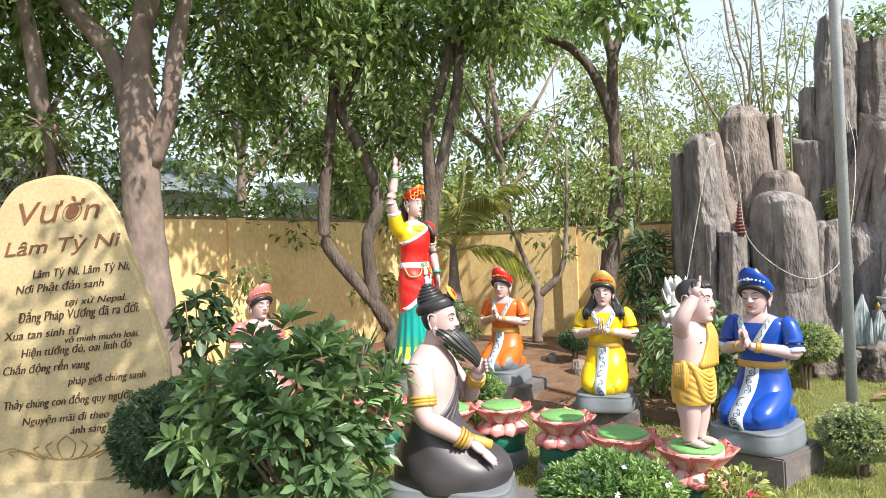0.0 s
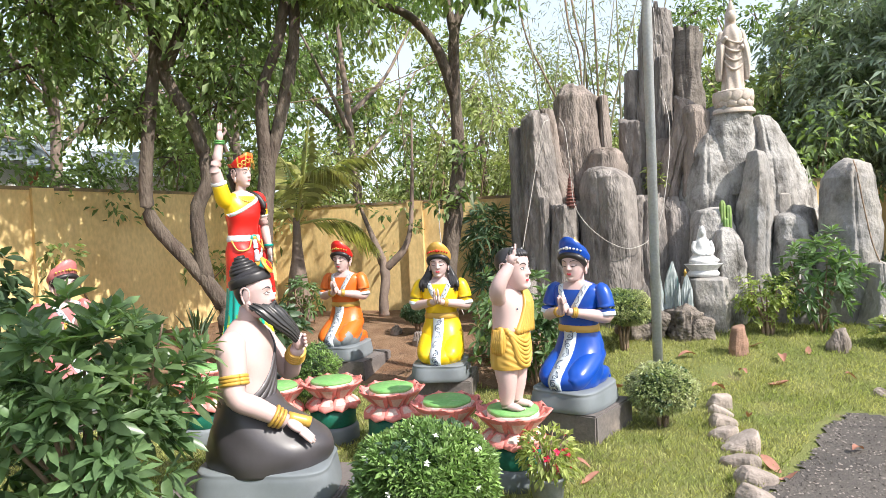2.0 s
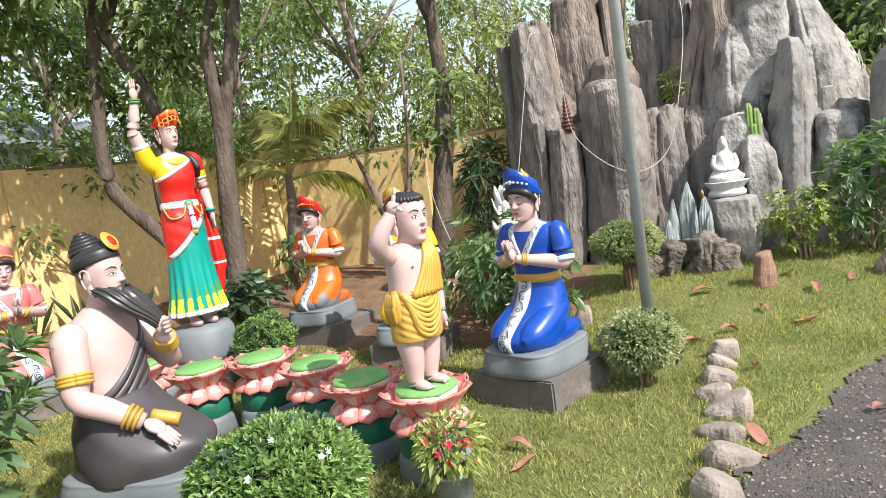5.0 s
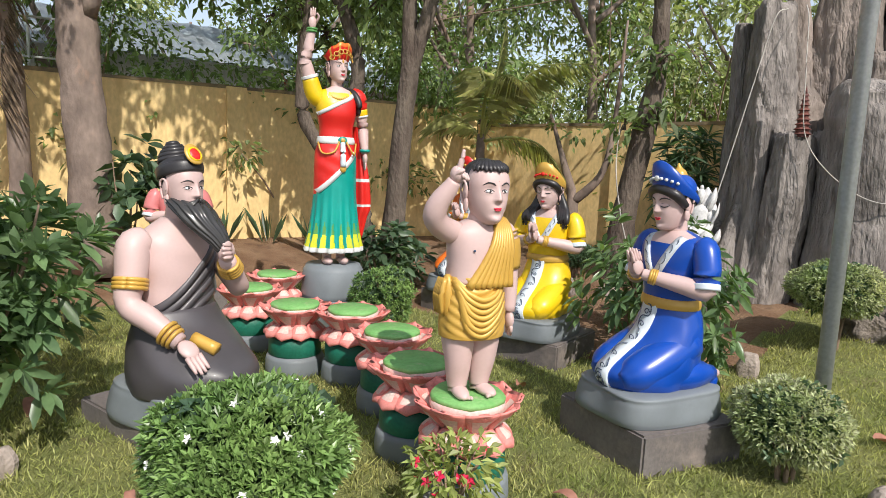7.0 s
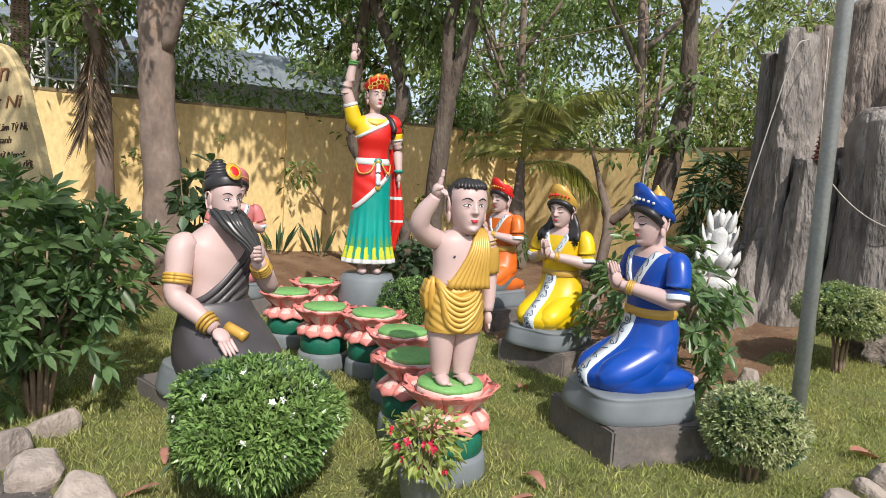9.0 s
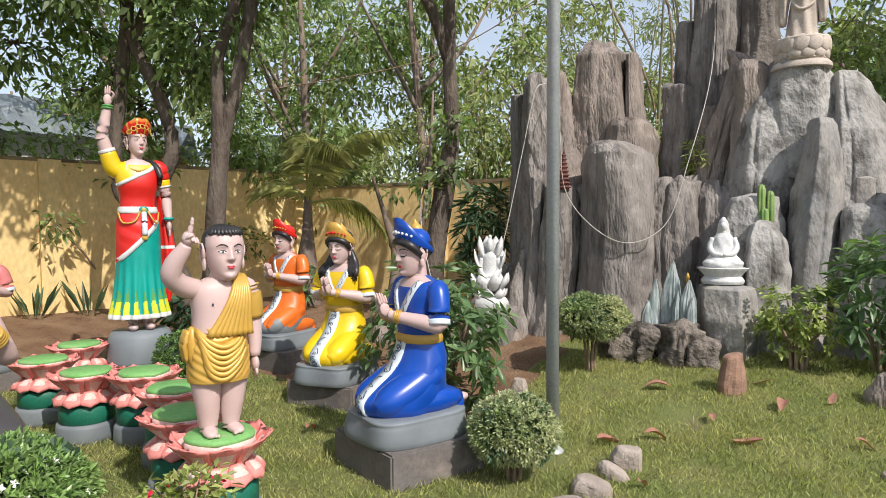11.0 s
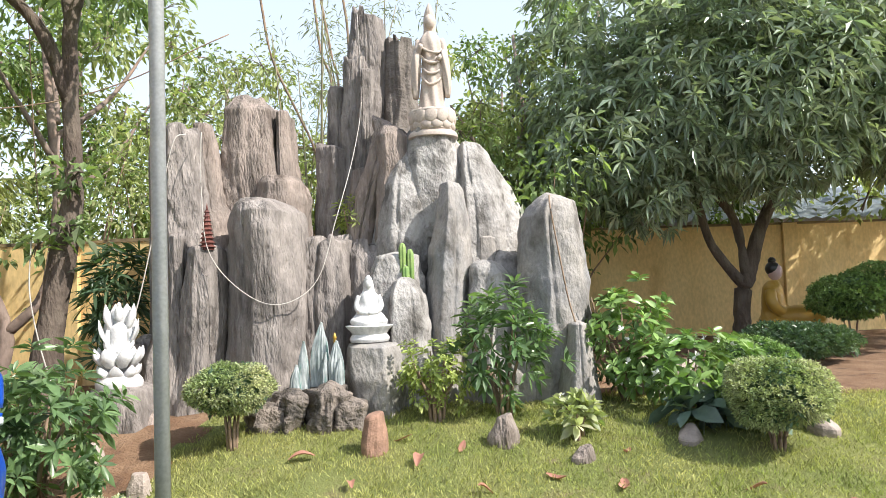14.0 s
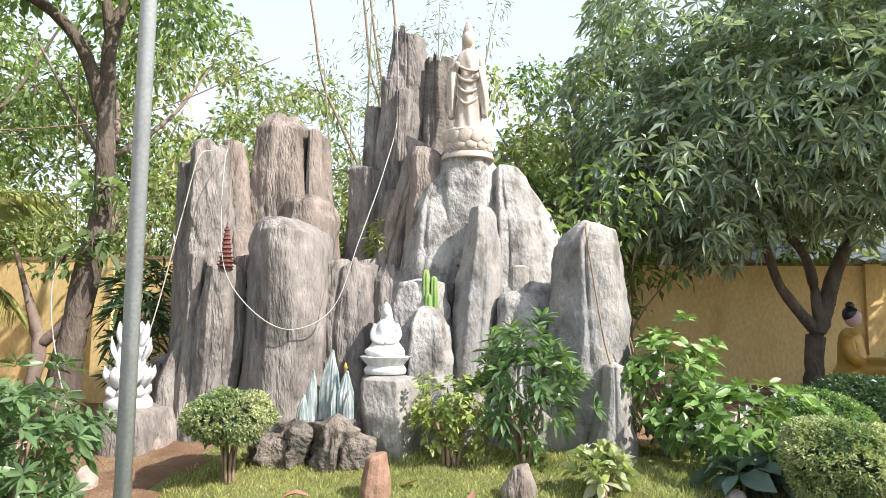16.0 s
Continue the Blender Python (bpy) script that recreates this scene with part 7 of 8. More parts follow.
tree("garden_tree", "slender dark tree with a scarred trunk by the rockery", [
    ([(-0.02, 8.02, 0.15), (0.0, 8.04, 0.8), (0.05, 8.07, 1.28), (0.14, 8.11, 1.89), (0.22, 8.15, 2.57), (0.21, 8.13, 3.57), (0.24, 8.13, 4.33), (0.42, 8.22, 4.75), (0.7, 8.37, 5.3)], [0.18, 0.15, 0.12, 0.125, 0.09, 0.078, 0.07, 0.05, 0.03]),
    ([(0.2, 8.12, 3.45), (0.0, 8.0, 4.11), (-0.32, 7.81, 4.51), (-0.78, 7.55, 4.68), (-1.24, 7.29, 4.85)], [0.075, 0.065, 0.055, 0.04, 0.02]),
    ([(0.23, 8.12, 4.2), (0.18, 8.09, 4.64), (0.1, 8.04, 5.2)], [0.06, 0.05, 0.02])],
    scatter_clumps(((-1.6, 7.0, 4.6), (1.6, 8.8, 5.5)), 9, 0.25, 0.42, 6) + [(0.3, 7.95, 2.1, 0.2), (0.0, 7.95, 1.95, 0.16), (0.35, 8.0, 2.6, 0.22)], 1500, 0.14, M_BARK_DARK, M_LEAF_TREE, twigs=4)
tree("garden_tree", "thin leaning trunk with hanging dry fronds", [
    ([(-4.62, 3.36, 0.2), (-4.6, 3.36, 1.2), (-4.5, 3.3, 2.4), (-4.35, 3.15, 3.2), (-4.3, 3.0, 4.2), (-4.4, 2.8, 5.4)], [0.12, 0.11, 0.1, 0.09, 0.07, 0.04])],
    scatter_clumps(((-6.2, 1.6, 3.6), (-3.9, 3.6, 5.6)), 12, 0.4, 0.75, 8), 3600, 0.13, M_BARK, M_LEAF_TREE, twigs=4)
# unseen tree added behind the start of the walk; its crown shades the inscribed stone
tree("garden_tree", "unseen added tree shading the inscribed stone", [
    ([(1.5, -2.2, -0.1), (1.5, -2.15, 1.5), (1.6, -1.9, 3.2), (1.9, -1.2, 4.6), (2.2, 0.2, 5.6)], [0.2, 0.17, 0.15, 0.1, 0.04]),
    ([(1.7, -1.7, 3.8), (2.6, -0.9, 4.8), (3.5, 0.3, 5.5)], [0.1, 0.07, 0.03])],
    scatter_clumps(((1.1, -0.3, 4.9), (4.1, 1.5, 6.0)), 17, 0.35, 0.6, 33), 1900, 0.14, M_BARK, M_LEAF_TREE, twigs=4)
dry = thing("dry_frond", (-4.4, 3.2, 2.5), "bundle of hanging dry brown palm fronds", "frond")
spine = [(0.1, 0.05, 0.75), (0.02, 0.0, 0.3), (-0.03, -0.03, -0.2), (-0.07, -0.06, -0.55)]
rachis = limb("rachis", spine, [0.02, 0.016, 0.011, 0.004], M_LEAF_DRY, dry, n=7)
pos, ax, ln = [], [], []
for i, p in enumerate(spline(spine, 16)):
    for k in (-1, 1, -0.5):
        pos.append(p)
        ax.append((0.24 * k + rng.normal(0, 0.09), 0.42 * k + rng.normal(0, 0.09), -1))
        ln.append(rng.uniform(0.35, 0.62))
put("leaflet_fan", leaves_mesh("leaflet_fan", np.array(pos), np.array(ax), np.array(ln), 0.026, mat("withered frond", (0.1, 0.07, 0.045), (0.2, 0.14, 0.09), rough=0.85, bump=0, island=0.4), droop=0.05), rachis)["kind"] = "stuff"


# the young palm
def palm():
    x, y = -2.5, 8.42
    b = ground_z(x, y)
    root = thing("young_palm", (x, y, b), "young coconut palm with arching feathery fronds", "palm tree")
    limb("trunk", [(0, 0, -0.05), (0, 0, 0.3), (0, 0, 0.7), (0, 0.02, 1.05), (0, 0.03, 1.6)], [0.2, 0.19, 0.14, 0.085, 0.05], M_BARK, root, n=16)
    fronds = [
        [(0, 0.03, 1.5), (0.26, 0.15, 2.0), (0.76, 0.3, 2.48), (1.5, 0.5, 2.5)],
        [(0, 0.03, 1.5), (0.5, 0.17, 1.56), (0.9, 0.25, 1.44), (1.2, 0.3, 1.1)],
        [(0, 0.03, 1.5), (0.1, 0.12, 2.16), (0.16, 0.18, 2.7), (0.2, 0.22, 3.1)],
        [(0, 0.03, 1.5), (-0.2, -0.05, 1.75), (-0.5, -0.15, 1.85), (-0.8, -0.2, 1.7)],
        [(0, 0.03, 1.5), (0.3, -0.25, 2.1), (0.7, -0.4, 2.3), (1.2, -0.5, 2.15)],
        [(0, 0.03, 1.5), (-0.2, 0.3, 2.2), (-0.5, 0.5, 2.6), (-0.9, 0.65, 2.6)]]
    for pts in fronds:
        rachis = limb("frond", pts, [0.024, 0.018, 0.012, 0.004], M_LEAF_PALM, root, n=7)
        rows = spline(pts, 11)
        pos, ax, ln = [], [], []
        for i, p in enumerate(rows[5:], 5):
            t = Vector(rows[min(i + 1, len(rows) - 1)] - rows[i - 1]).normalized()
            s = t.cross(Vector((0, 0, 1))).normalized()
            k = math.sin(math.pi * (0.12 + 0.85 * i / len(rows)))
            for sd in (-1, 1):
                pos.append(p)
                ax.append(tuple(t * 0.75 + s * sd * (0.7 + 0.25 * rng.random()) + Vector((0, 0, -0.15 - 0.25 * rng.random()))))
                ln.append(0.52 * k + 0.05)
        put("leaflet_fan", leaves_mesh("leaflet_fan", np.array(pos), np.array(ax), np.array(ln), 0.019, M_LEAF_PALM, droop=0.5), rachis)["kind"] = "stuff"


palm()
tree("sapling", "bare forked sapling trunk by the wall", [
    ([(-1.33, 8.98, 0.3), (-1.33, 8.98, 0.55), (-1.31, 9.03, 1.05), (-1.57, 9.03, 1.76), (-1.75, 9.03, 2.2)], [0.085, 0.075, 0.075, 0.035, 0.02]),
    ([(-1.31, 9.04, 1.03), (-0.98, 9.14, 1.39), (-0.88, 9.22, 1.99), (-0.86, 9.34, 3.4)], [0.07, 0.05, 0.035, 0.015])],
    [(-1.25, 8.95, 1.9, 0.14), (-0.95, 9.0, 2.0, 0.16), (-1.6, 8.95, 2.05, 0.15), (-0.8, 9.1, 1.7, 0.12)], 60, 0.1, M_BARK, M_LEAF_TREE, group="garden trees")


def mango():
    limbs = [
        ([(7.95, 12.35, 0.2), (7.95, 12.33, 0.7), (7.99, 12.31, 1.17), (8.08, 12.31, 1.41), (8.27, 12.3, 2.06), (8.63, 12.31, 2.78), (8.98, 12.33, 3.42), (9.3, 12.4, 4.6)], [0.15, 0.125, 0.12, 0.11, 0.09, 0.075, 0.06, 0.03]),
        ([(8.02, 12.31, 1.2), (7.54, 12.18, 1.83), (7.29, 12.09, 2.58), (6.9, 12.0, 3.4)], [0.085, 0.065, 0.055, 0.025]),
        ([(8.05, 12.31, 1.35), (7.88, 12.22, 2.23), (7.42, 12.09, 2.9), (7.2, 11.9, 4.2)], [0.08, 0.062, 0.05, 0.025])]
    root = tree("mango_tree", "dense dark mango tree spreading over the garden wall", limbs, [], 0, 0, M_BARK_DARK, M_LEAF_MANGO)
    x, y, z = root.location
    # eastern lobes at the list's end are added, mostly unseen, to shade the wall
    lobes = [(6.2, 11.3, 3.4, 1.45), (7.6, 11.2, 3.9, 1.7), (9.3, 11.4, 3.9, 1.7), (10.8, 11.9, 3.8, 1.6), (6.8, 11.5, 5.3, 1.6), (8.6, 11.5, 5.6, 1.8), (10.2, 12.0, 5.4, 1.7), (5.6, 11.6, 2.9, 0.9), (7.9, 13.0, 4.6, 1.7), (9.5, 13.3, 5.0, 1.7), (5.55, 11.7, 4.4, 1.0), (6.4, 11.0, 2.6, 0.75), (8.2, 10.9, 3.0, 0.8), (10.2, 11.0, 3.0, 0.9), (11.5, 13.2, 4.4, 1.6), (10.0, 13.4, 4.6, 1.5), (12.8, 13.4, 4.2, 1.7), (12.2, 12.2, 3.2, 1.3)]
    pos, ax, ln = [], [], []
    for c in lobes:
        k = int(230 * c[3] ** 2)
        p, d = blob(k, (c[0] - x, c[1] - y, c[2] - z), (c[3], c[3], c[3] * 0.72), shell=0.72, seed=c[0], lump=0.2)
        for q, w in zip(p, d):
            w = (Vector(w) + Vector((0, 0, 0.35))).normalized()
            u = w.orthogonal().normalized()
            v = w.cross(u)
            t0 = rng.random() * 6.28
            for i in range(8):
                t = t0 + 2.4 * i
                pos.append(q)
                ax.append(tuple(u * math.cos(t) + v * math.sin(t) + w * (0.1 + 0.09 * i)))
                ln.append(0.2 * (0.7 + 0.5 * rng.random()))
    ln = np.array(ln)
    put("crown", leaves_mesh("crown", np.array(pos), np.array(ax), ln, ln * 0.25, M_LEAF_MANGO, droop=0.4), root)["kind"] = "stuff"


mango()


# ---- woodland beyond the walls ----
def wood_tree(x, y, h, spread, n, leaf, material, seed, low=0.35):
    g = np.random.default_rng(seed)
    lean = g.uniform(-0.5, 0.5, 2)
    limbs = [([(x, y, 0.0), (x + lean[0] * 0.3, y + lean[1] * 0.3, h * 0.35), (x + lean[0], y + lean[1], h * 0.9)], [0.13, 0.1, 0.03])]
    for k in range(4):
        a = g.random() * 6.28
        z = h * g.uniform(0.3, 0.6)
        limbs.append(([(x + lean[0] * 0.4, y + lean[1] * 0.4, z), (x + 0.4 * spread * math.cos(a), y + 0.4 * spread * math.sin(a), z + 0.12 * h), (x + 0.85 * spread * math.cos(a), y + 0.85 * spread * math.sin(a), z + 0.3 * h)], [0.06, 0.04, 0.015]))
    clumps = scatter_clumps(((x - spread, y - spread, h * low), (x + spread, y + spread, h)), 22, spread * 0.2, spread * 0.42, seed)
    tree("woodland_tree", "leafy green tree in the wood beyond the wall", limbs, clumps, n, leaf, M_BARK, material, wide=0.46, twigs=3, group="trees beyond the wall")


for i, (x, y, h, s, n, leaf, m) in enumerate([
        (-7.6, 1.2, 7.5, 2.0, 3200, 0.16, M_LEAF_TREE), (-7.0, 4.2, 6.0, 1.3, 2600, 0.16, M_LEAF_TREE), (-7.4, 8.6, 7.5, 2.0, 4200, 0.16, M_LEAF_TREE), (-5.6, 11.6, 7.8, 2.0, 4600, 0.16, M_LEAF_TREE),
        (-3.2, 12.6, 7.6, 1.9, 4200, 0.15, M_LEAF_TREE), (-8.5, 13.5, 9.0, 2.4, 4200, 0.2, M_LEAF_FAR), (-5.2, 15.5, 8.6, 2.2, 4200, 0.2, M_LEAF_FAR), (-2.2, 16.0, 6.8, 1.8, 3800, 0.17, M_LEAF_FAR),
        (-0.6, 13.4, 5.0, 1.5, 3200, 0.14, M_LEAF_FAR), (0.9, 15.0, 4.4, 1.5, 2600, 0.14, M_LEAF_FAR), (0.2, 19.5, 6.6, 2.0, 2600, 0.18, M_LEAF_FAR), (3.0, 18.5, 5.0, 2.0, 2600, 0.17, M_LEAF_BAMBOO),
        (4.7, 12.0, 4.6, 1.2, 2600, 0.14, M_LEAF_FAR), (5.2, 15.6, 7.4, 1.6, 6500, 0.15, M_LEAF_TREE), (6.9, 16.6, 8.2, 1.9, 6500, 0.16, M_LEAF_TREE), (4.0, 21.0, 8.0, 2.4, 2400, 0.2, M_LEAF_FAR),
        (9.5, 17.5, 8.5, 2.2, 2600, 0.2, M_LEAF_FAR), (12.5, 15.8, 8.0, 2.2, 2600, 0.2, M_LEAF_FAR), (-11.5, 8.0, 5.0, 2.0, 2600, 0.2, M_LEAF_FAR), (-12.5, 17.0, 10.0, 3.0, 3000, 0.26, M_LEAF_FAR)]):
    wood_tree(x, y, h, s, n, leaf, m, 40 + i, low=0.3)


def thicket(name, label, spots, n, leaf, material, seed, stems):
    """Tangle of thin stems and leaves just behind a wall."""
    g = np.random.default_rng(seed)
    root = thing(name, (spots[0][0], spots[0][1], 0), label, "thicket", group="thickets")
    o = Vector(root.location)
    parts, clumps = [], []
    for k in range(stems):
        i = g.integers(len(spots) - 1)
        a, b = Vector(spots[i]), Vector(spots[i + 1])
        p = a.lerp(b, g.random()) + Vector((*g.normal(0, 0.5, 2), 0)) - o
        h = p.z + g.uniform(1.2, 3.6)
        q = Vector((*g.normal(0, 0.5, 2), 0))
        top = Vector((p.x, p.y, h)) + q
        parts.append(rings_mesh(limb_rings([Vector((p.x, p.y, 0)), Vector((p.x, p.y, h * 0.6)) + q * 0.3, top], [0.022, 0.016, 0.006], 3, 5)))
        clumps.append((*top, g.uniform(0.25, 0.55)))
        if k % 2:
            clumps.append((*(top * 0.75 + Vector((p.x, p.y, 1.6)) * 0.25), g.uniform(0.25, 0.5)))
    v, f = joined(parts)
    put("stem_tangle", mesh_from("stem_tangle", v, f, M_TWIG), root)["kind"] = "stuff"
    crown(root, clumps, n, leaf, material, "foliage")


thicket("thicket", "twiggy overgrown thicket behind the west wall", [(-6.8, -1, 0), (-6.2, 3, 0), (-5.2, 7, 0), (-4.4, 10.2, 0)], 12000, 0.115, M_LEAF_TREE, 91, 60)
thicket("thicket", "dry twiggy thicket behind the north wall", [(-4.4, 10.6, 0), (-1.5, 10.9, 0), (1.5, 11.2, 0), (4.0, 11.0, 0)], 11000, 0.115, M_LEAF_FAR, 92, 75)
thicket("thicket", "green thicket behind the rockery", [(3.6, 10.9, 0), (4.6, 11.2, 0), (5.2, 11.6, 0)], 2500, 0.14, M_LEAF_TREE, 93, 24)
thicket("thicket", "far green thicket closing the view", [(-12, 14, 0), (-4, 19, 0), (2, 21, 0), (9, 21, 0), (15, 17, 0)], 6000, 0.26, M_LEAF_FAR, 94, 110)


def bamboo(x, y, k, h, seed):
    g = np.random.default_rng(seed)
    root = thing("bamboo_clump", (x, y, 0), "thin arching bamboo culms against the sky", "bamboo", group="bamboo clumps")
    clumps = []
    for i in range(k):
        a = g.random() * 6.28
        b = Vector((0.4 * math.cos(a), 0.4 * math.sin(a), 0))
        d = Vector((math.cos(a), math.sin(a), 0)) * g.uniform(0.3, 1.3)
        hh = h * g.uniform(0.7, 1.05)
        limb("culm", [b, b + d * 0.3 + Vector((0, 0, hh * 0.5)), b + d + Vector((0, 0, hh))], [0.03, 0.025, 0.008], M_BAMBOO, root, n=6)
        clumps += [(*(b + d * q + Vector((0, 0, hh * (0.5 + 0.5 * q)))), 0.35) for q in (0.55, 0.8, 1.0)]
    crown(root, clumps, 900, 0.13, M_LEAF_BAMBOO, "foliage", wide=0.14)


bamboo(1.3, 12.6, 6, 7.0, 1)
bamboo(2.3, 13.4, 5, 7.6, 2)
bamboo(0.2, 13.8, 4, 6.0, 3)


# bare culms arching down behind the rockery
for pts in ([(0.1, 12.85, 7.6), (0.29, 12.88, 6.55), (0.46, 12.91, 5.5), (0.85, 12.97, 4.58), (1.22, 13.02, 3.64), (1.4, 13.05, 2.0), (1.45, 13.05, 0.0)],
            [(1.1, 12.95, 7.6), (1.23, 12.98, 6.52), (1.33, 13.0, 5.57), (1.51, 13.03, 4.92), (1.55, 13.04, 3.0), (1.6, 13.04, 0.0)],
            [(1.15, 13.1, 7.8), (1.33, 13.1, 6.51), (1.49, 13.12, 5.52), (1.62, 13.14, 4.6), (1.7, 13.14, 0.0)],
            [(1.6, 13.0, 7.8), (1.75, 13.03, 6.5), (1.83, 13.06, 5.32), (1.9, 13.06, 0.0)]):
    x, y, z = pts[-1]
    root = thing("bare_culm", (x, y, z), "thin bare dark bamboo culm behind the rockery", "bamboo", group="bare culms")
    limb("culm", [(p[0] - x, p[1] - y, p[2]) for p in reversed(pts)], [0.03] + [0.022] * (len(pts) - 2) + [0.008], M_TWIG, root, n=7)

# ---- inscribed stone ----
M_STELE = mat("ochre stele paint", (0.57, 0.45, 0.25), (0.5, 0.39, 0.205), rough=0.75, scale=3, fine=40, bump=0.2, stain=(0.55, 0.38, 0.17), stain_scale=2.5, stain_at=0.64)
M_INK_HOLE_SHADE = mat("dark brown lettering and hole shade", (0.05, 0.03, 0.02), (0.08, 0.045, 0.03), rough=0.7, bump=0)
M_INK_RED = mat("brown carved lettering", (0.22, 0.09, 0.04), (0.16, 0.07, 0.03), rough=0.7, bump=0)
M_GROOVE = mat("carved groove", (0.4, 0.27, 0.11), rough=0.8, bump=0)


def stele():
    root = thing("inscribed_stone", (-2.08, 2.06, -0.06), "ochre painted stone slab with dark handwritten verses", "stone tablet", turn=30)
    outline = [(-0.82, 0.2), (-0.86, 0.6), (-0.86, 1.0), (-0.8, 1.4), (-0.72, 1.75), (-0.58, 2.05), (-0.46, 2.28), (-0.32, 2.39), (-0.1, 2.43), (0.06, 2.41), (0.18, 2.34), (0.3, 2.16), (0.38, 1.92), (0.49, 1.6), (0.6, 1.24), (0.64, 1.0), (0.64, 0.75), (0.6, 0.5), (0.5, 0.36), (0.1, 0.28), (-0.4, 0.22)]
    loop = spline([*outline, outline[0]], 4)[:-1]
    loop = [(u + 0.01 * noise.noise((u * 5, z * 5, 0)), z + 0.01 * noise.noise((u * 5, z * 5, 7))) for u, z in loop]
    bm = bmesh.new()
    vs = [bm.verts.new((u, 0, z)) for u, z in loop]
    face = bm.faces.new(vs)
    ext = bmesh.ops.extrude_face_region(bm, geom=[face])
    bmesh.ops.translate(bm, verts=[g for g in ext["geom"] if isinstance(g, bmesh.types.BMVert)], vec=(0, 0.11, 0))
    bmesh.ops.bevel(bm, geom=[e for e in bm.edges if abs(e.verts[0].co.y - e.verts[1].co.y) < 0.01], offset=0.025, segments=3, affect="EDGES")
    part("slab", bm, M_STELE, root, smooth=False)
    v = rock_mesh("foot", [(-0.05, -0.1, 0.1, 0.86, 0.26), (0.1, -0.1, 0.1, 0.83, 0.24), (0.2, -0.12, 0.1, 0.78, 0.2), (0.3, -0.12, 0.1, 0.6, 0.12)], M_STELE, flute=0.04, rough=0.06, power=3.5)
    put("foot", v, root)
    lines = [("Vườn", 110, 385, 215, M_INK_RED, 0.16), ("Lâm Tỳ Ni", 50, 455, 322, M_INK_RED, 0.1), ("Lâm Tỳ Ni, Lâm Tỳ Ni,", 145, 480, 402, M_INK_HOLE_SHADE, 0.06), ("Nơi Phật đản sanh", 85, 390, 455, M_INK_HOLE_SHADE, 0.06),
             ("tại xứ Nepal.", 255, 465, 500, M_INK_HOLE_SHADE, 0.05), ("Đấng Pháp Vương đã ra đời.", 92, 510, 555, M_INK_HOLE_SHADE, 0.07), ("Xua tan sinh tử", 40, 305, 615, M_INK_HOLE_SHADE, 0.06), ("vô minh muôn loài.", 250, 505, 630, M_INK_HOLE_SHADE, 0.05),
             ("Hiện tướng đó, oai linh đó", 98, 480, 675, M_INK_HOLE_SHADE, 0.06), ("Chấn động rền vang", 35, 335, 735, M_INK_HOLE_SHADE, 0.06), ("pháp giới chúng sanh", 255, 525, 775, M_INK_HOLE_SHADE, 0.055), ("Thảy chúng con đồng quy ngưỡng", 35, 498, 855, M_INK_HOLE_SHADE, 0.06),
             ("Nguyện mãi đi theo", 95, 395, 910, M_INK_HOLE_SHADE, 0.055), ("ánh sáng nhiệm mầu", 260, 560, 945, M_INK_HOLE_SHADE, 0.055)]
    for text, x0, x1, base, material, high in lines:
        c = bpy.data.curves.new("verse", "FONT")
        c.body, c.size, c.extrude, c.shear, c.offset = text, 1.0, 0.004, 0.3, -0.012 if material is M_INK_HOLE_SHADE else -0.004
        ob = bpy.data.objects.new("verse", c)
        scene.collection.objects.link(ob)
        me = bpy.data.meshes.new_from_object(ob.evaluated_get(bpy.context.evaluated_depsgraph_get()))
        bpy.data.objects.remove(ob)
        xs = [p.co.x for p in me.vertices]
        u0, u1 = (x0 / 1.99 - 140) * 0.00398, (x1 / 1.99 - 140) * 0.00398
        z = 2.43 - (base / 1.99 - 22) * 0.00398
        k = (u1 - u0) / (max(xs) - min(xs))
        kz = high / 0.72
        me.transform(pose(u0, -0.004, z, 90, 0, 0) @ pose(0, 0, 0, 0, 0, 3.5) @ Matrix.Diagonal((k, kz, 1, 1)) @ Matrix.Translation((-min(xs), 0, 0)))
        me.materials.clear()
        me.materials.append(material)
        put("verse", me, root, "dark painted handwriting")
    # carved lotus scroll
    parts = []
    arcs = []
    for s in (-1, 1):
        for k in range(5):
            arcs.append([(-0.02 + s * 0.05 * k, 0.5), (-0.02 + s * (0.08 + 0.07 * k), 0.5 + 0.02 * k), (-0.02 + s * (0.14 + 0.085 * k), 0.58 - 0.008 * k), (-0.02 + s * (0.1 + 0.09 * k), 0.62 - 0.03 * k)])
        arcs.append([(-0.02, 0.66), (-0.02 + s * 0.06, 0.6), (-0.02 + s * 0.04, 0.52), (-0.02, 0.49)])
    for a in arcs:
        parts.append(rings_mesh(limb_rings([Vector((u - 0.05, -0.002, z - 0.04)) for u, z in a], [0.005] * len(a), 5, 5)))
    v, f = joined(parts)
    put("carved_lotus", mesh_from("carved_lotus", v, f, M_GROOVE), root, "carved lotus outline")


stele()

# ---- pole ----
pole = thing("steel_pole", (2.67, 5.59, -0.02), "tall grey painted steel pole on the lawn", "pole")
v, f = lathe([(0.042, 0.0), (0.042, 6.6), (0.035, 6.62)], 20)
put("shaft", mesh_from("shaft", v, f, M_STEEL), pole)
v, f = lathe([(0.075, 0.0), (0.075, 0.015), (0.05, 0.03), (0.046, 0.06)], 20)
put("collar", mesh_from("collar", v, f, M_STEEL), pole)


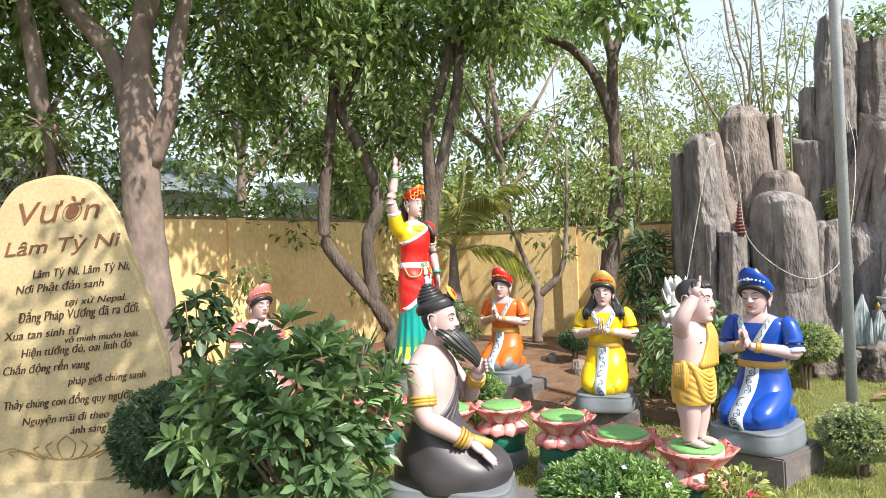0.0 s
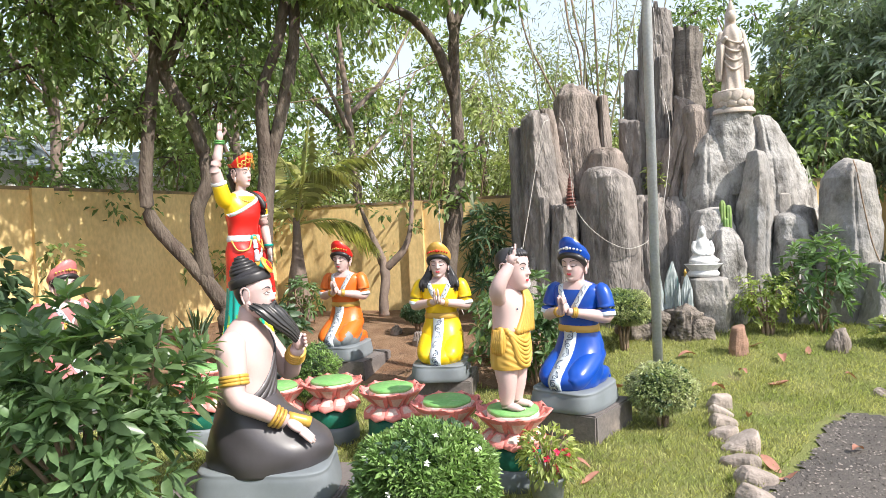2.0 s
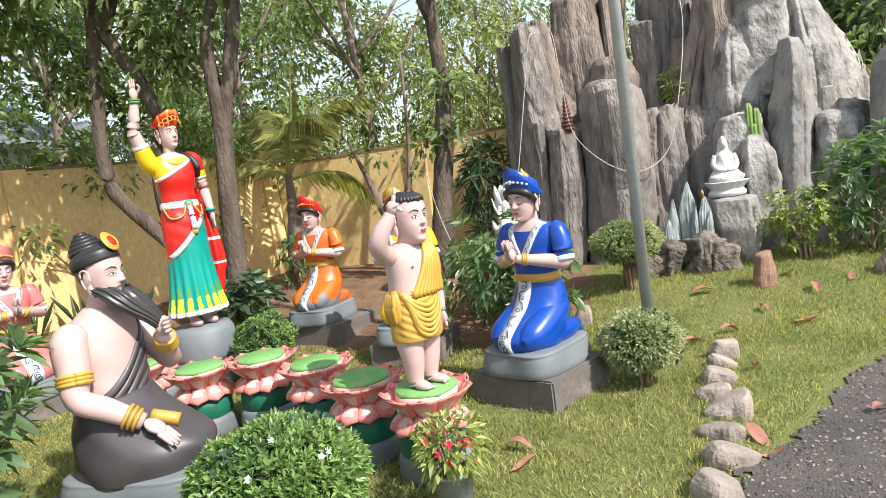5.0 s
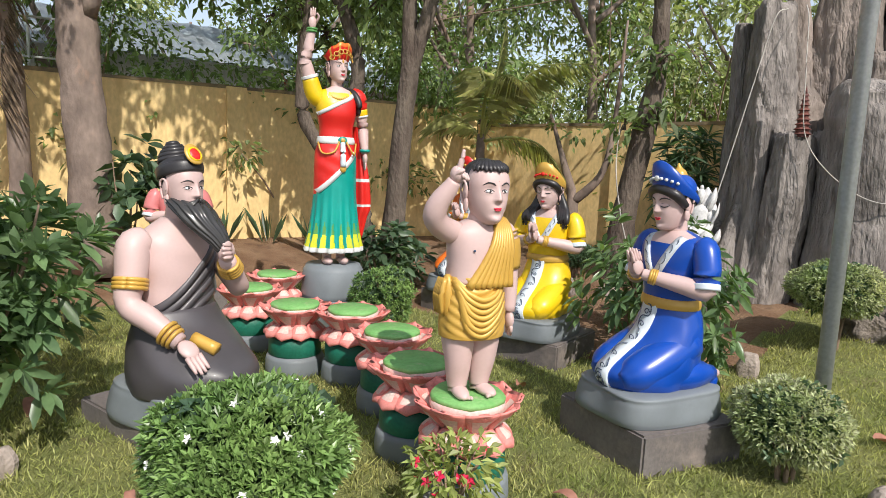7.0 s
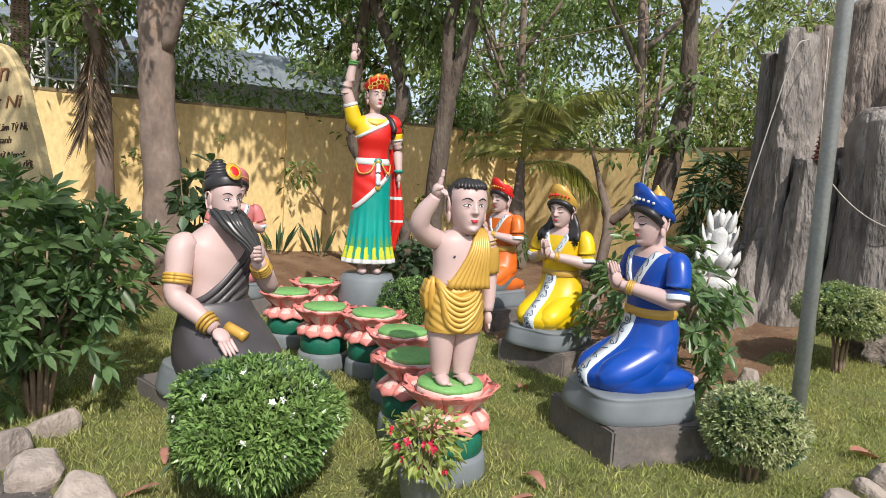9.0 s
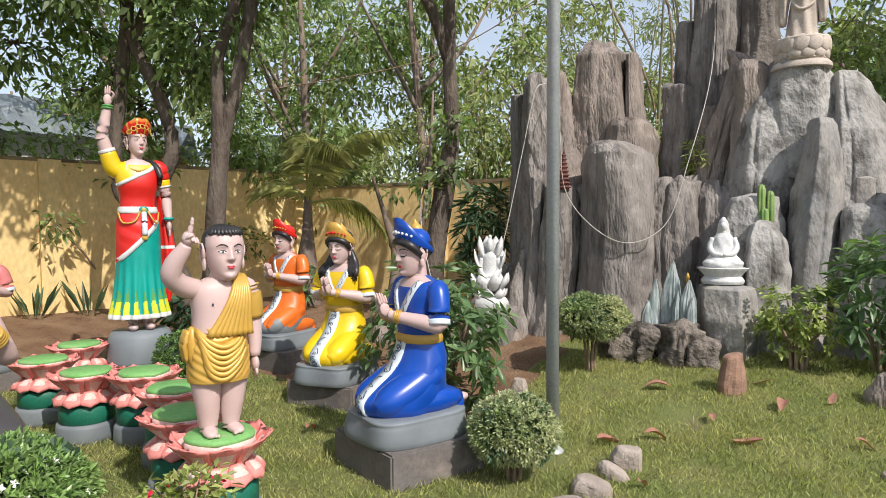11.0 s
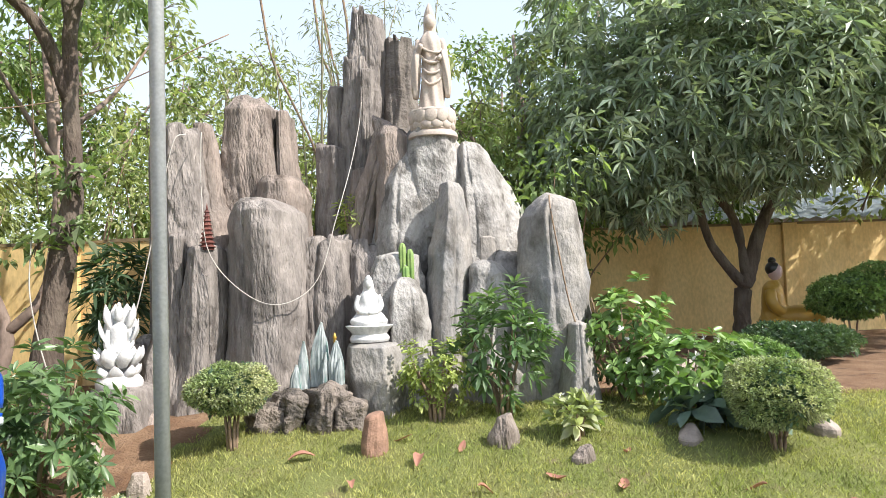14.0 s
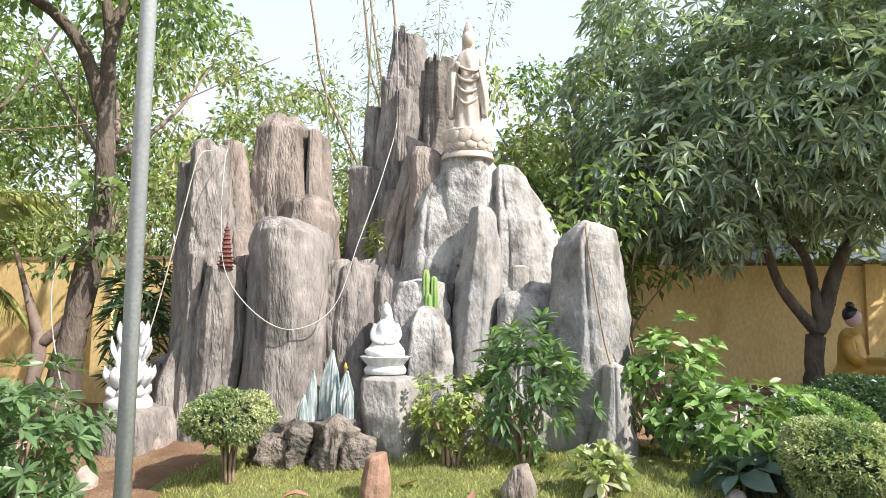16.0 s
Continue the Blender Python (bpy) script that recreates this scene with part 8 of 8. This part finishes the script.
# ---- loose stones ----
def stone(x, y, rx, ry, h, material, label, turn=0, seed=0, name="kerb_stone", group="kerb stones", sharp=3.6, peak=0.85):
    me = rock_mesh(name, [(-0.05, 0, 0, rx, ry), (h * 0.35, 0, 0, rx, ry), (h * 0.8, 0.01, 0, rx * peak, ry * peak), (h * 0.98, 0.012, 0, rx * peak * 0.8, ry * peak * 0.75), (h, 0.01, 0, 0.015, 0.015)], material, flute=0.12 if peak > 0.8 else 0.05, rough=0.05, n=26, steps=3, power=sharp, seed=seed, lump=0.02, tilt=0.5 * math.sin(seed * 3))
    flat(me)
    ob = put(name, me)
    ob.matrix_basis = pose(*gz(x, y), 0, 0, turn)
    return tagged(ob, label, "stone", group)


for i, (x, y, rx, ry, h, t) in enumerate([(3.16, 5.58, 0.13, 0.09, 0.15, 8), (3.16, 5.38, 0.12, 0.07, 0.07, -5), (3.13, 5.08, 0.14, 0.12, 0.1, 20), (3.1, 4.78, 0.12, 0.11, 0.1, -15), (3.2, 4.55, 0.16, 0.14, 0.13, 10), (3.14, 4.25, 0.15, 0.09, 0.08, -20), (3.2, 3.95, 0.16, 0.1, 0.1, 15), (3.14, 3.62, 0.13, 0.16, 0.11, 30), (2.92, 3.16, 0.2, 0.14, 0.13, -10),
                                        (2.5, 2.78, 0.19, 0.13, 0.11, 20), (2.08, 2.5, 0.18, 0.13, 0.12, 12), (1.66, 2.3, 0.2, 0.13, 0.1, -6), (1.22, 2.14, 0.18, 0.13, 0.12, 14), (0.8, 2.0, 0.19, 0.14, 0.12, 4), (0.42, 1.9, 0.2, 0.15, 0.16, 18), (0.2, 2.15, 0.15, 0.12, 0.12, 40)]):
    stone(x, y, rx * 0.86, ry * 0.86, h * 0.85, M_STONE, "rough pinkish grey kerb stone half sunk in grass", t, i * 1.7)
for i, (x, y, r, h) in enumerate([(2.0, 6.4, 0.09, 0.16), (5.08, 6.95, 0.09, 0.09), (5.9, 7.25, 0.11, 0.09), (4.55, 6.1, 0.08, 0.04), (6.9, 7.4, 0.12, 0.12), (-0.1, 7.2, 0.12, 0.16), (0.25, 7.4, 0.1, 0.1), (-0.6, 7.6, 0.09, 0.09), (1.3, 6.9, 0.11, 0.12), (5.95, 8.7, 0.3, 0.35), (6.3, 8.9, 0.3, 0.28)]):
    stone(x, y, r, r * 0.8, h, M_ROCK_WARM if i % 2 else M_STONE, "small weathered grey garden stone", i * 37, i * 2.3, "garden_stone", "garden stones", 2.6, 0.7)
stone(3.52, 7.06, 0.11, 0.09, 0.3, M_RED_STONE, "upright reddish brown stone standing in the grass", 20, 3, "red_stone", "", 2.2, 0.8)
stone(4.5, 7.2, 0.12, 0.09, 0.22, M_ROCK_WARM, "upright carved brown stone in the grass", 10, 5, "carved_stone", "", 2.4, 0.6)

# ---- flower pot ----
pot = thing("flower_pot", (1.99, 3.34, 0), "grey plastic pot of pink flowering periwinkle", "flower pot")
v, f = lathe([(0.075, 0.0), (0.08, 0.005), (0.105, 0.17), (0.112, 0.172), (0.113, 0.19), (0.1, 0.19), (0.095, 0.16), (0.02, 0.155)], 28)
put("pot", mesh_from("pot", v, f, mat("grey plastic", (0.27, 0.28, 0.3), (0.2, 0.21, 0.22), rough=0.5, bump=0.1)), pot)
v, f = lathe([(0.095, 0.15), (0.09, 0.165), (0.02, 0.17)], 20)
put("potting_soil", mesh_from("potting_soil", v, f, M_SOIL), pot)
for k in range(9):
    a = k * 0.7
    limb("stem", [(0.03 * math.cos(a), 0.03 * math.sin(a), 0.16), (0.06 * math.cos(a), 0.06 * math.sin(a), 0.28), (0.13 * math.cos(a), 0.13 * math.sin(a), 0.4)], [0.006, 0.005, 0.003], M_TWIG, pot, n=5)
p, d = blob(420, (0, 0, 0.32), (0.17, 0.17, 0.13), shell=0.4, seed=3)
put("foliage", leaves_mesh("foliage", p, d + rng.normal(0, 0.5, (420, 3)), 0.065, 0.026, M_LEAF_LIME), pot)["kind"] = "stuff"
p, d = blob(16, (0, 0, 0.34), (0.17, 0.17, 0.13), shell=0.98, seed=3)
for q, w in zip(p, d):
    w = (Vector(w) + Vector((0.2, -0.4, 0.4))).normalized()
    u = w.orthogonal().normalized()
    s = w.cross(u)
    ax = [tuple(u * math.cos(1.2566 * i) + s * math.sin(1.2566 * i) + w * 0.2) for i in range(5)]
    put("flower", leaves_mesh("flower", np.repeat([q], 5, 0), np.array(ax), 0.026, 0.022, M_PETAL_R, droop=0), pot)

# ---- small things on the rockery ----
M_BRICK = mat("dark red glaze", (0.16, 0.05, 0.035), (0.1, 0.035, 0.03), rough=0.6, bump=0.1)
pagoda = thing("miniature_pagoda", (1.72, 8.0, 1.84), "miniature dark red tiered pagoda on a rock ledge", "ornament")
z = 0.0
for k in range(9):
    r = 0.062 - 0.0052 * k
    v, f = lathe([(r, z), (r, z + 0.022), (r * 1.35, z + 0.026), (r * 0.95, z + 0.044)], 8)
    put("tier", flat(mesh_from("tier", v, f, M_BRICK)), pagoda)
    z += 0.042
v, f = lathe([(0.012, z), (0.008, z + 0.03), (0.002, z + 0.07)], 8)
put("spire", mesh_from("spire", v, f, M_BRICK), pagoda)

M_CACTUS = mat("cactus skin", (0.13, 0.24, 0.06), (0.24, 0.33, 0.1), rough=0.6, scale=9, bump=0.1)
cactus = thing("cactus", (3.55, 8.32, 1.42), "green columnar cactus growing on the rockery", "cactus")
for x, y, h in ((0.0, 0.0, 0.42), (0.07, 0.02, 0.36), (-0.055, 0.01, 0.24), (0.03, -0.03, 0.2)):
    v, f = lathe([(0.03, -0.03), (0.034, h * 0.4), (0.032, h * 0.9), (0.02, h), (0.004, h * 1.02)], 30, lambda t, z: 0.16 * math.cos(6 * t))
    put("column", mesh_from("column", v, f, M_CACTUS), cactus).location = (x, y, 0)

M_CRYSTAL = mat("streaked blue stone", (0.17, 0.21, 0.21), (0.42, 0.45, 0.45), rough=0.45, scale=14, fine=50, bump=0.3, stretch=(3, 3, 0.5), stain=(0.05, 0.26, 0.2), stain_scale=5, stain_at=0.62)
M_HOLED = mat("weathered holed rock", (0.24, 0.2, 0.17), (0.13, 0.11, 0.095), rough=0.85, scale=8, fine=30, bump=0.9, depth=0.03, stain=(0.05, 0.045, 0.04), stain_scale=9, stain_at=0.58, relief=0.08)
scape = thing("miniature_landscape", (2.92, 7.62, 0.28), "miniature mountain landscape of blue stones on dark holed rock", "ornament")
for x, y, rx, ry, z0, z1, m, nm in ((-0.46, -0.06, 0.22, 0.2, -0.1, 0.2, M_HOLED, "rock"), (-0.25, -0.02, 0.2, 0.2, -0.1, 0.32, M_HOLED, "rock"), (0.1, -0.08, 0.22, 0.18, -0.1, 0.38, M_HOLED, "rock"), (0.27, -0.05, 0.14, 0.13, -0.1, 0.24, M_HOLED, "rock"), (-0.05, 0.12, 0.2, 0.14, 0.0, 0.36, M_HOLED, "rock"),
                                   (-0.02, 0.1, 0.1, 0.06, 0.3, 0.86, M_CRYSTAL, "crag"), (-0.17, 0.05, 0.06, 0.05, 0.26, 0.7, M_CRYSTAL, "crag"), (0.13, 0.04, 0.065, 0.05, 0.3, 0.7, M_CRYSTAL, "crag"), (-0.22, 0.0, 0.05, 0.045, 0.22, 0.5, M_CRYSTAL, "crag"), (0.04, 0.0, 0.035, 0.035, 0.3, 0.6, M_CRYSTAL, "crag"), (0.17, 0.0, 0.04, 0.04, 0.3, 0.55, M_CRYSTAL, "crag")):
    h = z1 - z0
    put(nm, (flat if nm == "crag" else (lambda me: me))(rock_mesh(nm, [(z0, x, y, rx, ry), (z0 + h * 0.5, x, y, rx * 0.9, ry * 0.9), (z0 + h * 0.8, x + 0.01, y, rx * (0.8 if nm == "rock" else 0.5), ry * (0.75 if nm == "rock" else 0.5)), (z1, x + 0.015, y, 0.008, 0.008)], m, flute=0.5 if nm == "rock" else 0.35, rough=0.2 if nm == "rock" else 0.07, n=30, seed=x * 9, lump=0.05 if nm == "rock" else 0.02, facets=6, tilt=0.0 if nm == "rock" else 0.8 * math.sin(x * 40))), scape)
v, f = lathe([(0.014, 0.7), (0.014, 0.74), (0.02, 0.745), (0.003, 0.79)], 10)
put("tiny_shrine", mesh_from("tiny_shrine", v, f, P_GOLD), scape).location = (0.13, 0.04, -0.02)


# ---- cables ----
def cable(points, r, label, material=None, name="cable"):
    v, f = rings_mesh(limb_rings([Vector(p) for p in points], [r] * len(points), 10, 7))
    tagged(put(name, mesh_from(name, v, f, material or M_ROPE)), label, "cable", "hanging cables")


cable([(1.46, 8.1, 3.0), (1.4, 7.98, 2.9), (1.3, 7.92, 2.36), (1.16, 7.86, 1.62), (1.08, 7.8, 1.2), (0.95, 7.85, 0.95)], 0.006, "pale cable hanging down the rockery")
cable([(1.6, 8.15, 3.02), (1.68, 7.98, 2.85), (1.74, 7.86, 2.37), (1.8, 7.86, 1.82), (2.1, 7.86, 1.45), (2.45, 7.9, 1.3), (2.75, 8.1, 1.5), (2.9, 8.3, 2.1), (2.98, 8.8, 2.9), (2.9, 9.5, 3.7), (2.85, 9.6, 4.72)], 0.0048, "pale cable looping across the rockery")
cable([(4.98, 8.3, 2.24), (4.98, 8.18, 2.1), (5.04, 8.16, 1.68), (5.1, 8.12, 1.29), (5.15, 8.05, 1.06)], 0.008, "brown cable down the rock slab", M_TWIG)
cable([(0.0, 7.85, 2.0), (0.02, 7.8, 1.5), (0.12, 7.8, 1.0), (0.3, 7.78, 0.5)], 0.007, "white wire tied to the tree trunk", M_ROPE)
cable([(-0.9, 8.9, 4.8), (-0.88, 8.95, 3.4), (-0.86, 9.0, 2.4)], 0.006, "thin rope hanging from the branches", M_TWIG)
cable([(0.1, 12.0, 5.6), (-2.0, 11.0, 4.4), (-5.0, 9.6, 3.9)], 0.01, "dark wire crossing the trees", M_TWIG)

# ---- lamp in the tree ----
lamp = thing("hanging_lamp", (-1.3, 6.28, 4.42), "small white lamp with a brown shade in the tree", "lamp")
v, f = lathe([(0.05, -0.02), (0.055, 0.0), (0.05, 0.1), (0.03, 0.12)], 18)
put("bulb", mesh_from("bulb", v, f, P_WHITE), lamp)
v, f = lathe([(0.14, 0.11), (0.13, 0.125), (0.05, 0.17), (0.03, 0.2), (0.015, 0.24)], 20)
put("shade", mesh_from("shade", v, f, M_BARK), lamp)
limb("cord", [(0, 0, 0.2), (0, 0.05, 0.5), (0, 0.12, 0.9)], [0.008, 0.008, 0.008], M_TWIG, lamp, n=6)

# ---- fallen leaves ----
for i, (x, y) in enumerate([(2.11, 3.96), (1.06, 4.97), (2.2, 3.75), (4.87, 6.67), (4.19, 7.08), (4.52, 7.3), (3.48, 6.5), (3.21, 6.08), (6.1, 6.5), (5.3, 6.55), (3.38, 4.03), (3.32, 4.22), (3.92, 4.58), (-0.47, 2.5), (3.35, 5.3), (3.75, 6.25), (5.7, 6.2), (1.2, 2.35), (0.9, 2.55), (3.9, 6.85), (4.4, 6.45), (2.3, 6.05), (5.4, 7.05), (3.7, 7.25), (6.6, 6.3), (3.0, 6.9), (1.5, 5.1), (2.95, 5.9), (5.0, 6.2), (4.6, 5.2)]):
    bm = bmesh.new()
    n, a, s = 7, i * 1.9, 0.075 + 0.03 * math.sin(i * 3.1)
    rows = []
    for k in range(n):
        u = k / (n - 1)
        w = s * 0.42 * math.sin(math.pi * (0.06 + 0.9 * u)) ** 0.8
        lift = 0.03 * math.sin(math.pi * u + i) + 0.012
        rows.append([bm.verts.new(((u - 0.5) * 2 * s, o * w, lift + abs(o) * w * (0.5 + 0.3 * math.sin(i)))) for o in (-1, -0.5, 0, 0.5, 1)])
    for p, q in zip(rows, rows[1:]):
        for k in range(4):
            bm.faces.new((p[k], p[k + 1], q[k + 1], q[k]))
    ob = put("fallen_leaf", bm_mesh("fallen_leaf", bm, M_LEAF_DRY))
    ob.matrix_basis = pose(x, y, ground_z(x, y) + 0.02, 6 * math.sin(i), 6 * math.cos(i), math.degrees(a))
    tagged(ob, "curled dry brown leaf fallen on the ground", "leaf", "fallen leaves")

# ---- houses beyond the wall ----
M_HOUSE = mat("pale house wall", (0.62, 0.6, 0.56), (0.5, 0.48, 0.45), rough=0.85, scale=1, fine=20, bump=0.1)
M_ROOF = mat("grey blue tin roof", (0.3, 0.36, 0.42), (0.42, 0.46, 0.48), rough=0.5, scale=2, fine=30, bump=0.1)
M_ROOF_BLUE = mat("blue tin roof", (0.04, 0.16, 0.42), (0.06, 0.22, 0.5), rough=0.5, scale=2, fine=30, bump=0.1)
M_BRICKWALL = mat("red brick wall", (0.45, 0.15, 0.08), (0.36, 0.12, 0.07), rough=0.9, scale=3, fine=30, bump=0.2)
M_GLASS_DARK = mat("dark window glass", (0.03, 0.035, 0.04), rough=0.12, bump=0)


def box_bm(x0, x1, y0, y1, z0, z1, bev=0.0):
    bm = bmesh.new()
    bmesh.ops.create_cube(bm, size=1)
    bmesh.ops.transform(bm, matrix=Matrix.Translation(((x0 + x1) / 2, (y0 + y1) / 2, (z0 + z1) / 2)) @ Matrix.Diagonal((x1 - x0, y1 - y0, z1 - z0, 1)), verts=bm.verts)
    if bev:
        bmesh.ops.bevel(bm, geom=list(bm.edges), offset=bev, segments=2, affect="EDGES")
    return bm


def house(at, turn, w, d, h, wall, roof, label, bays=3):
    root = thing("house", at, label, "house", group="houses beyond the wall", turn=turn)
    part("wall", box_bm(-w / 2, w / 2, 0, d, 0, h), wall, root, smooth=False)
    bm = bmesh.new()
    o = 0.4
    for s0, s1, z0, z1 in ((-o, d / 2, h - 0.05, h + 0.9), (d / 2, d + o, h + 0.9, h - 0.05)):
        k = 24
        a = [bm.verts.new((-w / 2 - o + (w + 2 * o) * i / k, s0, z0 + (0.03 if i % 2 else 0))) for i in range(k + 1)]
        b = [bm.verts.new((-w / 2 - o + (w + 2 * o) * i / k, s1, z1 + (0.03 if i % 2 else 0))) for i in range(k + 1)]
        for i in range(k):
            bm.faces.new((a[i], a[i + 1], b[i + 1], b[i]))
    bmesh.ops.solidify(bm, geom=list(bm.faces), thickness=0.05)
    part("roof", bm, roof, root, smooth=False)
    for k in range(bays):
        x = -w / 2 + w * (k + 0.5) / bays
        win = part("window", box_bm(x - 0.5, x + 0.5, -0.04, 0.02, h - 1.7, h - 0.6, 0.01), M_HOUSE, root, smooth=False)
        part("pane", box_bm(x - 0.43, x + 0.43, -0.05, 0.0, h - 1.62, h - 0.68), M_GLASS_DARK, win, smooth=False)


house((-12.8, 11.0, 0), 48, 3.2, 4.0, 3.6, M_BRICKWALL, M_ROOF, "small brick house with a pale tin roof", 2)
house((-17.0, 9.5, 0), 52, 6.5, 5.0, 4.6, M_HOUSE, M_ROOF_BLUE, "long pale house with a blue tin roof", 4)
house((-9.6, 14.5, 0), 40, 4.0, 4.0, 3.4, M_HOUSE, M_ROOF, "pale house with a grey tin roof among trees", 3)
house((-19.5, 3.5, 0), 75, 5.0, 5.0, 5.6, M_HOUSE, M_ROOF, "tall pale house with dark windows", 3)
house((-8.7, 6.6, 0), 76, 4.4, 3.0, 3.2, M_HOUSE, M_ROOF, "low pale house with a grey tin roof behind the wall", 3)

# pierced brick pillar and wire fence on the far side of the west wall
M_HOLLOW = mat("hollow clay brick", (0.36, 0.24, 0.19), (0.27, 0.18, 0.15), rough=0.9, scale=8, fine=50, bump=0.4, per_object=0.2)
pillar = thing("brick_pillar", (-5.78, 2.62, 2.2), "raw pillar of hollow clay bricks beside the wall", "pillar", turn=76)
course = box_bm(-0.1, 0.1, 0.0, 0.1, 0.0, 0.085, 0.006)
brick = bm_mesh("brick", course, M_HOLLOW, smooth=False)
# solid dark blocks stand in for the shaded depth of the brick holes
hole = bm_mesh("hole", box_bm(-0.016, 0.016, -0.003, 0.02, -0.012, 0.012, 0.004), M_INK_HOLE_SHADE, smooth=False)
for k in range(17):
    b = put("brick", brick, pillar)
    b.location = (0.006 * math.sin(k * 2.1), 0.004 * math.cos(k * 3.3), 0.092 * k)
    for u, w in ((-0.055, 0.026), (0.0, 0.026), (0.055, 0.026), (-0.055, 0.06), (0.0, 0.06), (0.055, 0.06)):
        put("hole", hole, b).location = (u, 0, w)
part("core", box_bm(-0.09, 0.09, 0.012, 0.09, -2.2, 1.6), M_HOLLOW, pillar, smooth=False)
fence = thing("wire_fence", (-5.66, 2.8, 2.3), "white painted steel fence with wire mesh on the wall", "fence", turn=76)
for x in (0.1, 0.42, 0.9, 1.4):
    limb("post", [(x, 0, -0.2), (x, 0, 0.3), (x, 0, 0.72)], [0.018, 0.018, 0.018], P_WHITE, fence, n=8)
for h in (0.22, 0.68):
    limb("rail", [(-0.05, 0, h), (0.7, 0, h), (1.45, 0, h)], [0.014, 0.014, 0.014], P_WHITE, fence, n=8)
wires = [rings_mesh(limb_rings([Vector((0.05 * i + d * 0.0, 0.004, 0.22)), Vector((0.05 * i + d * 0.12, 0.004, 0.45)), Vector((0.05 * i + d * 0.24, 0.004, 0.68))], [0.0025] * 3, 1, 4)) for i in range(2, 24) for d in (-1, 1)]
v, f = joined(wires)
put("mesh_wire", mesh_from("mesh_wire", v, f, M_STEEL), fence)["kind"] = "stuff"
shed = thing("tin_shed", (10.5, 17.2, 0), "long shed roof of grey corrugated tin", "shed", turn=9)
part("wall", box_bm(-6, 6, 0, 3, 0, 2.6), M_HOUSE, shed, smooth=False)
bm = bmesh.new()
k = 90
a = [bm.verts.new((-6.3 + 12.6 * i / k, -1.2, 2.45 + (0.05 if i % 2 else 0))) for i in range(k + 1)]
b = [bm.verts.new((-6.3 + 12.6 * i / k, 2.6, 3.5 + (0.05 if i % 2 else 0))) for i in range(k + 1)]
for i in range(k):
    bm.faces.new((a[i], a[i + 1], b[i + 1], b[i]))
bmesh.ops.solidify(bm, geom=list(bm.faces), thickness=0.04)
part("roof", bm, M_ROOF, shed, smooth=False)
grass_field()
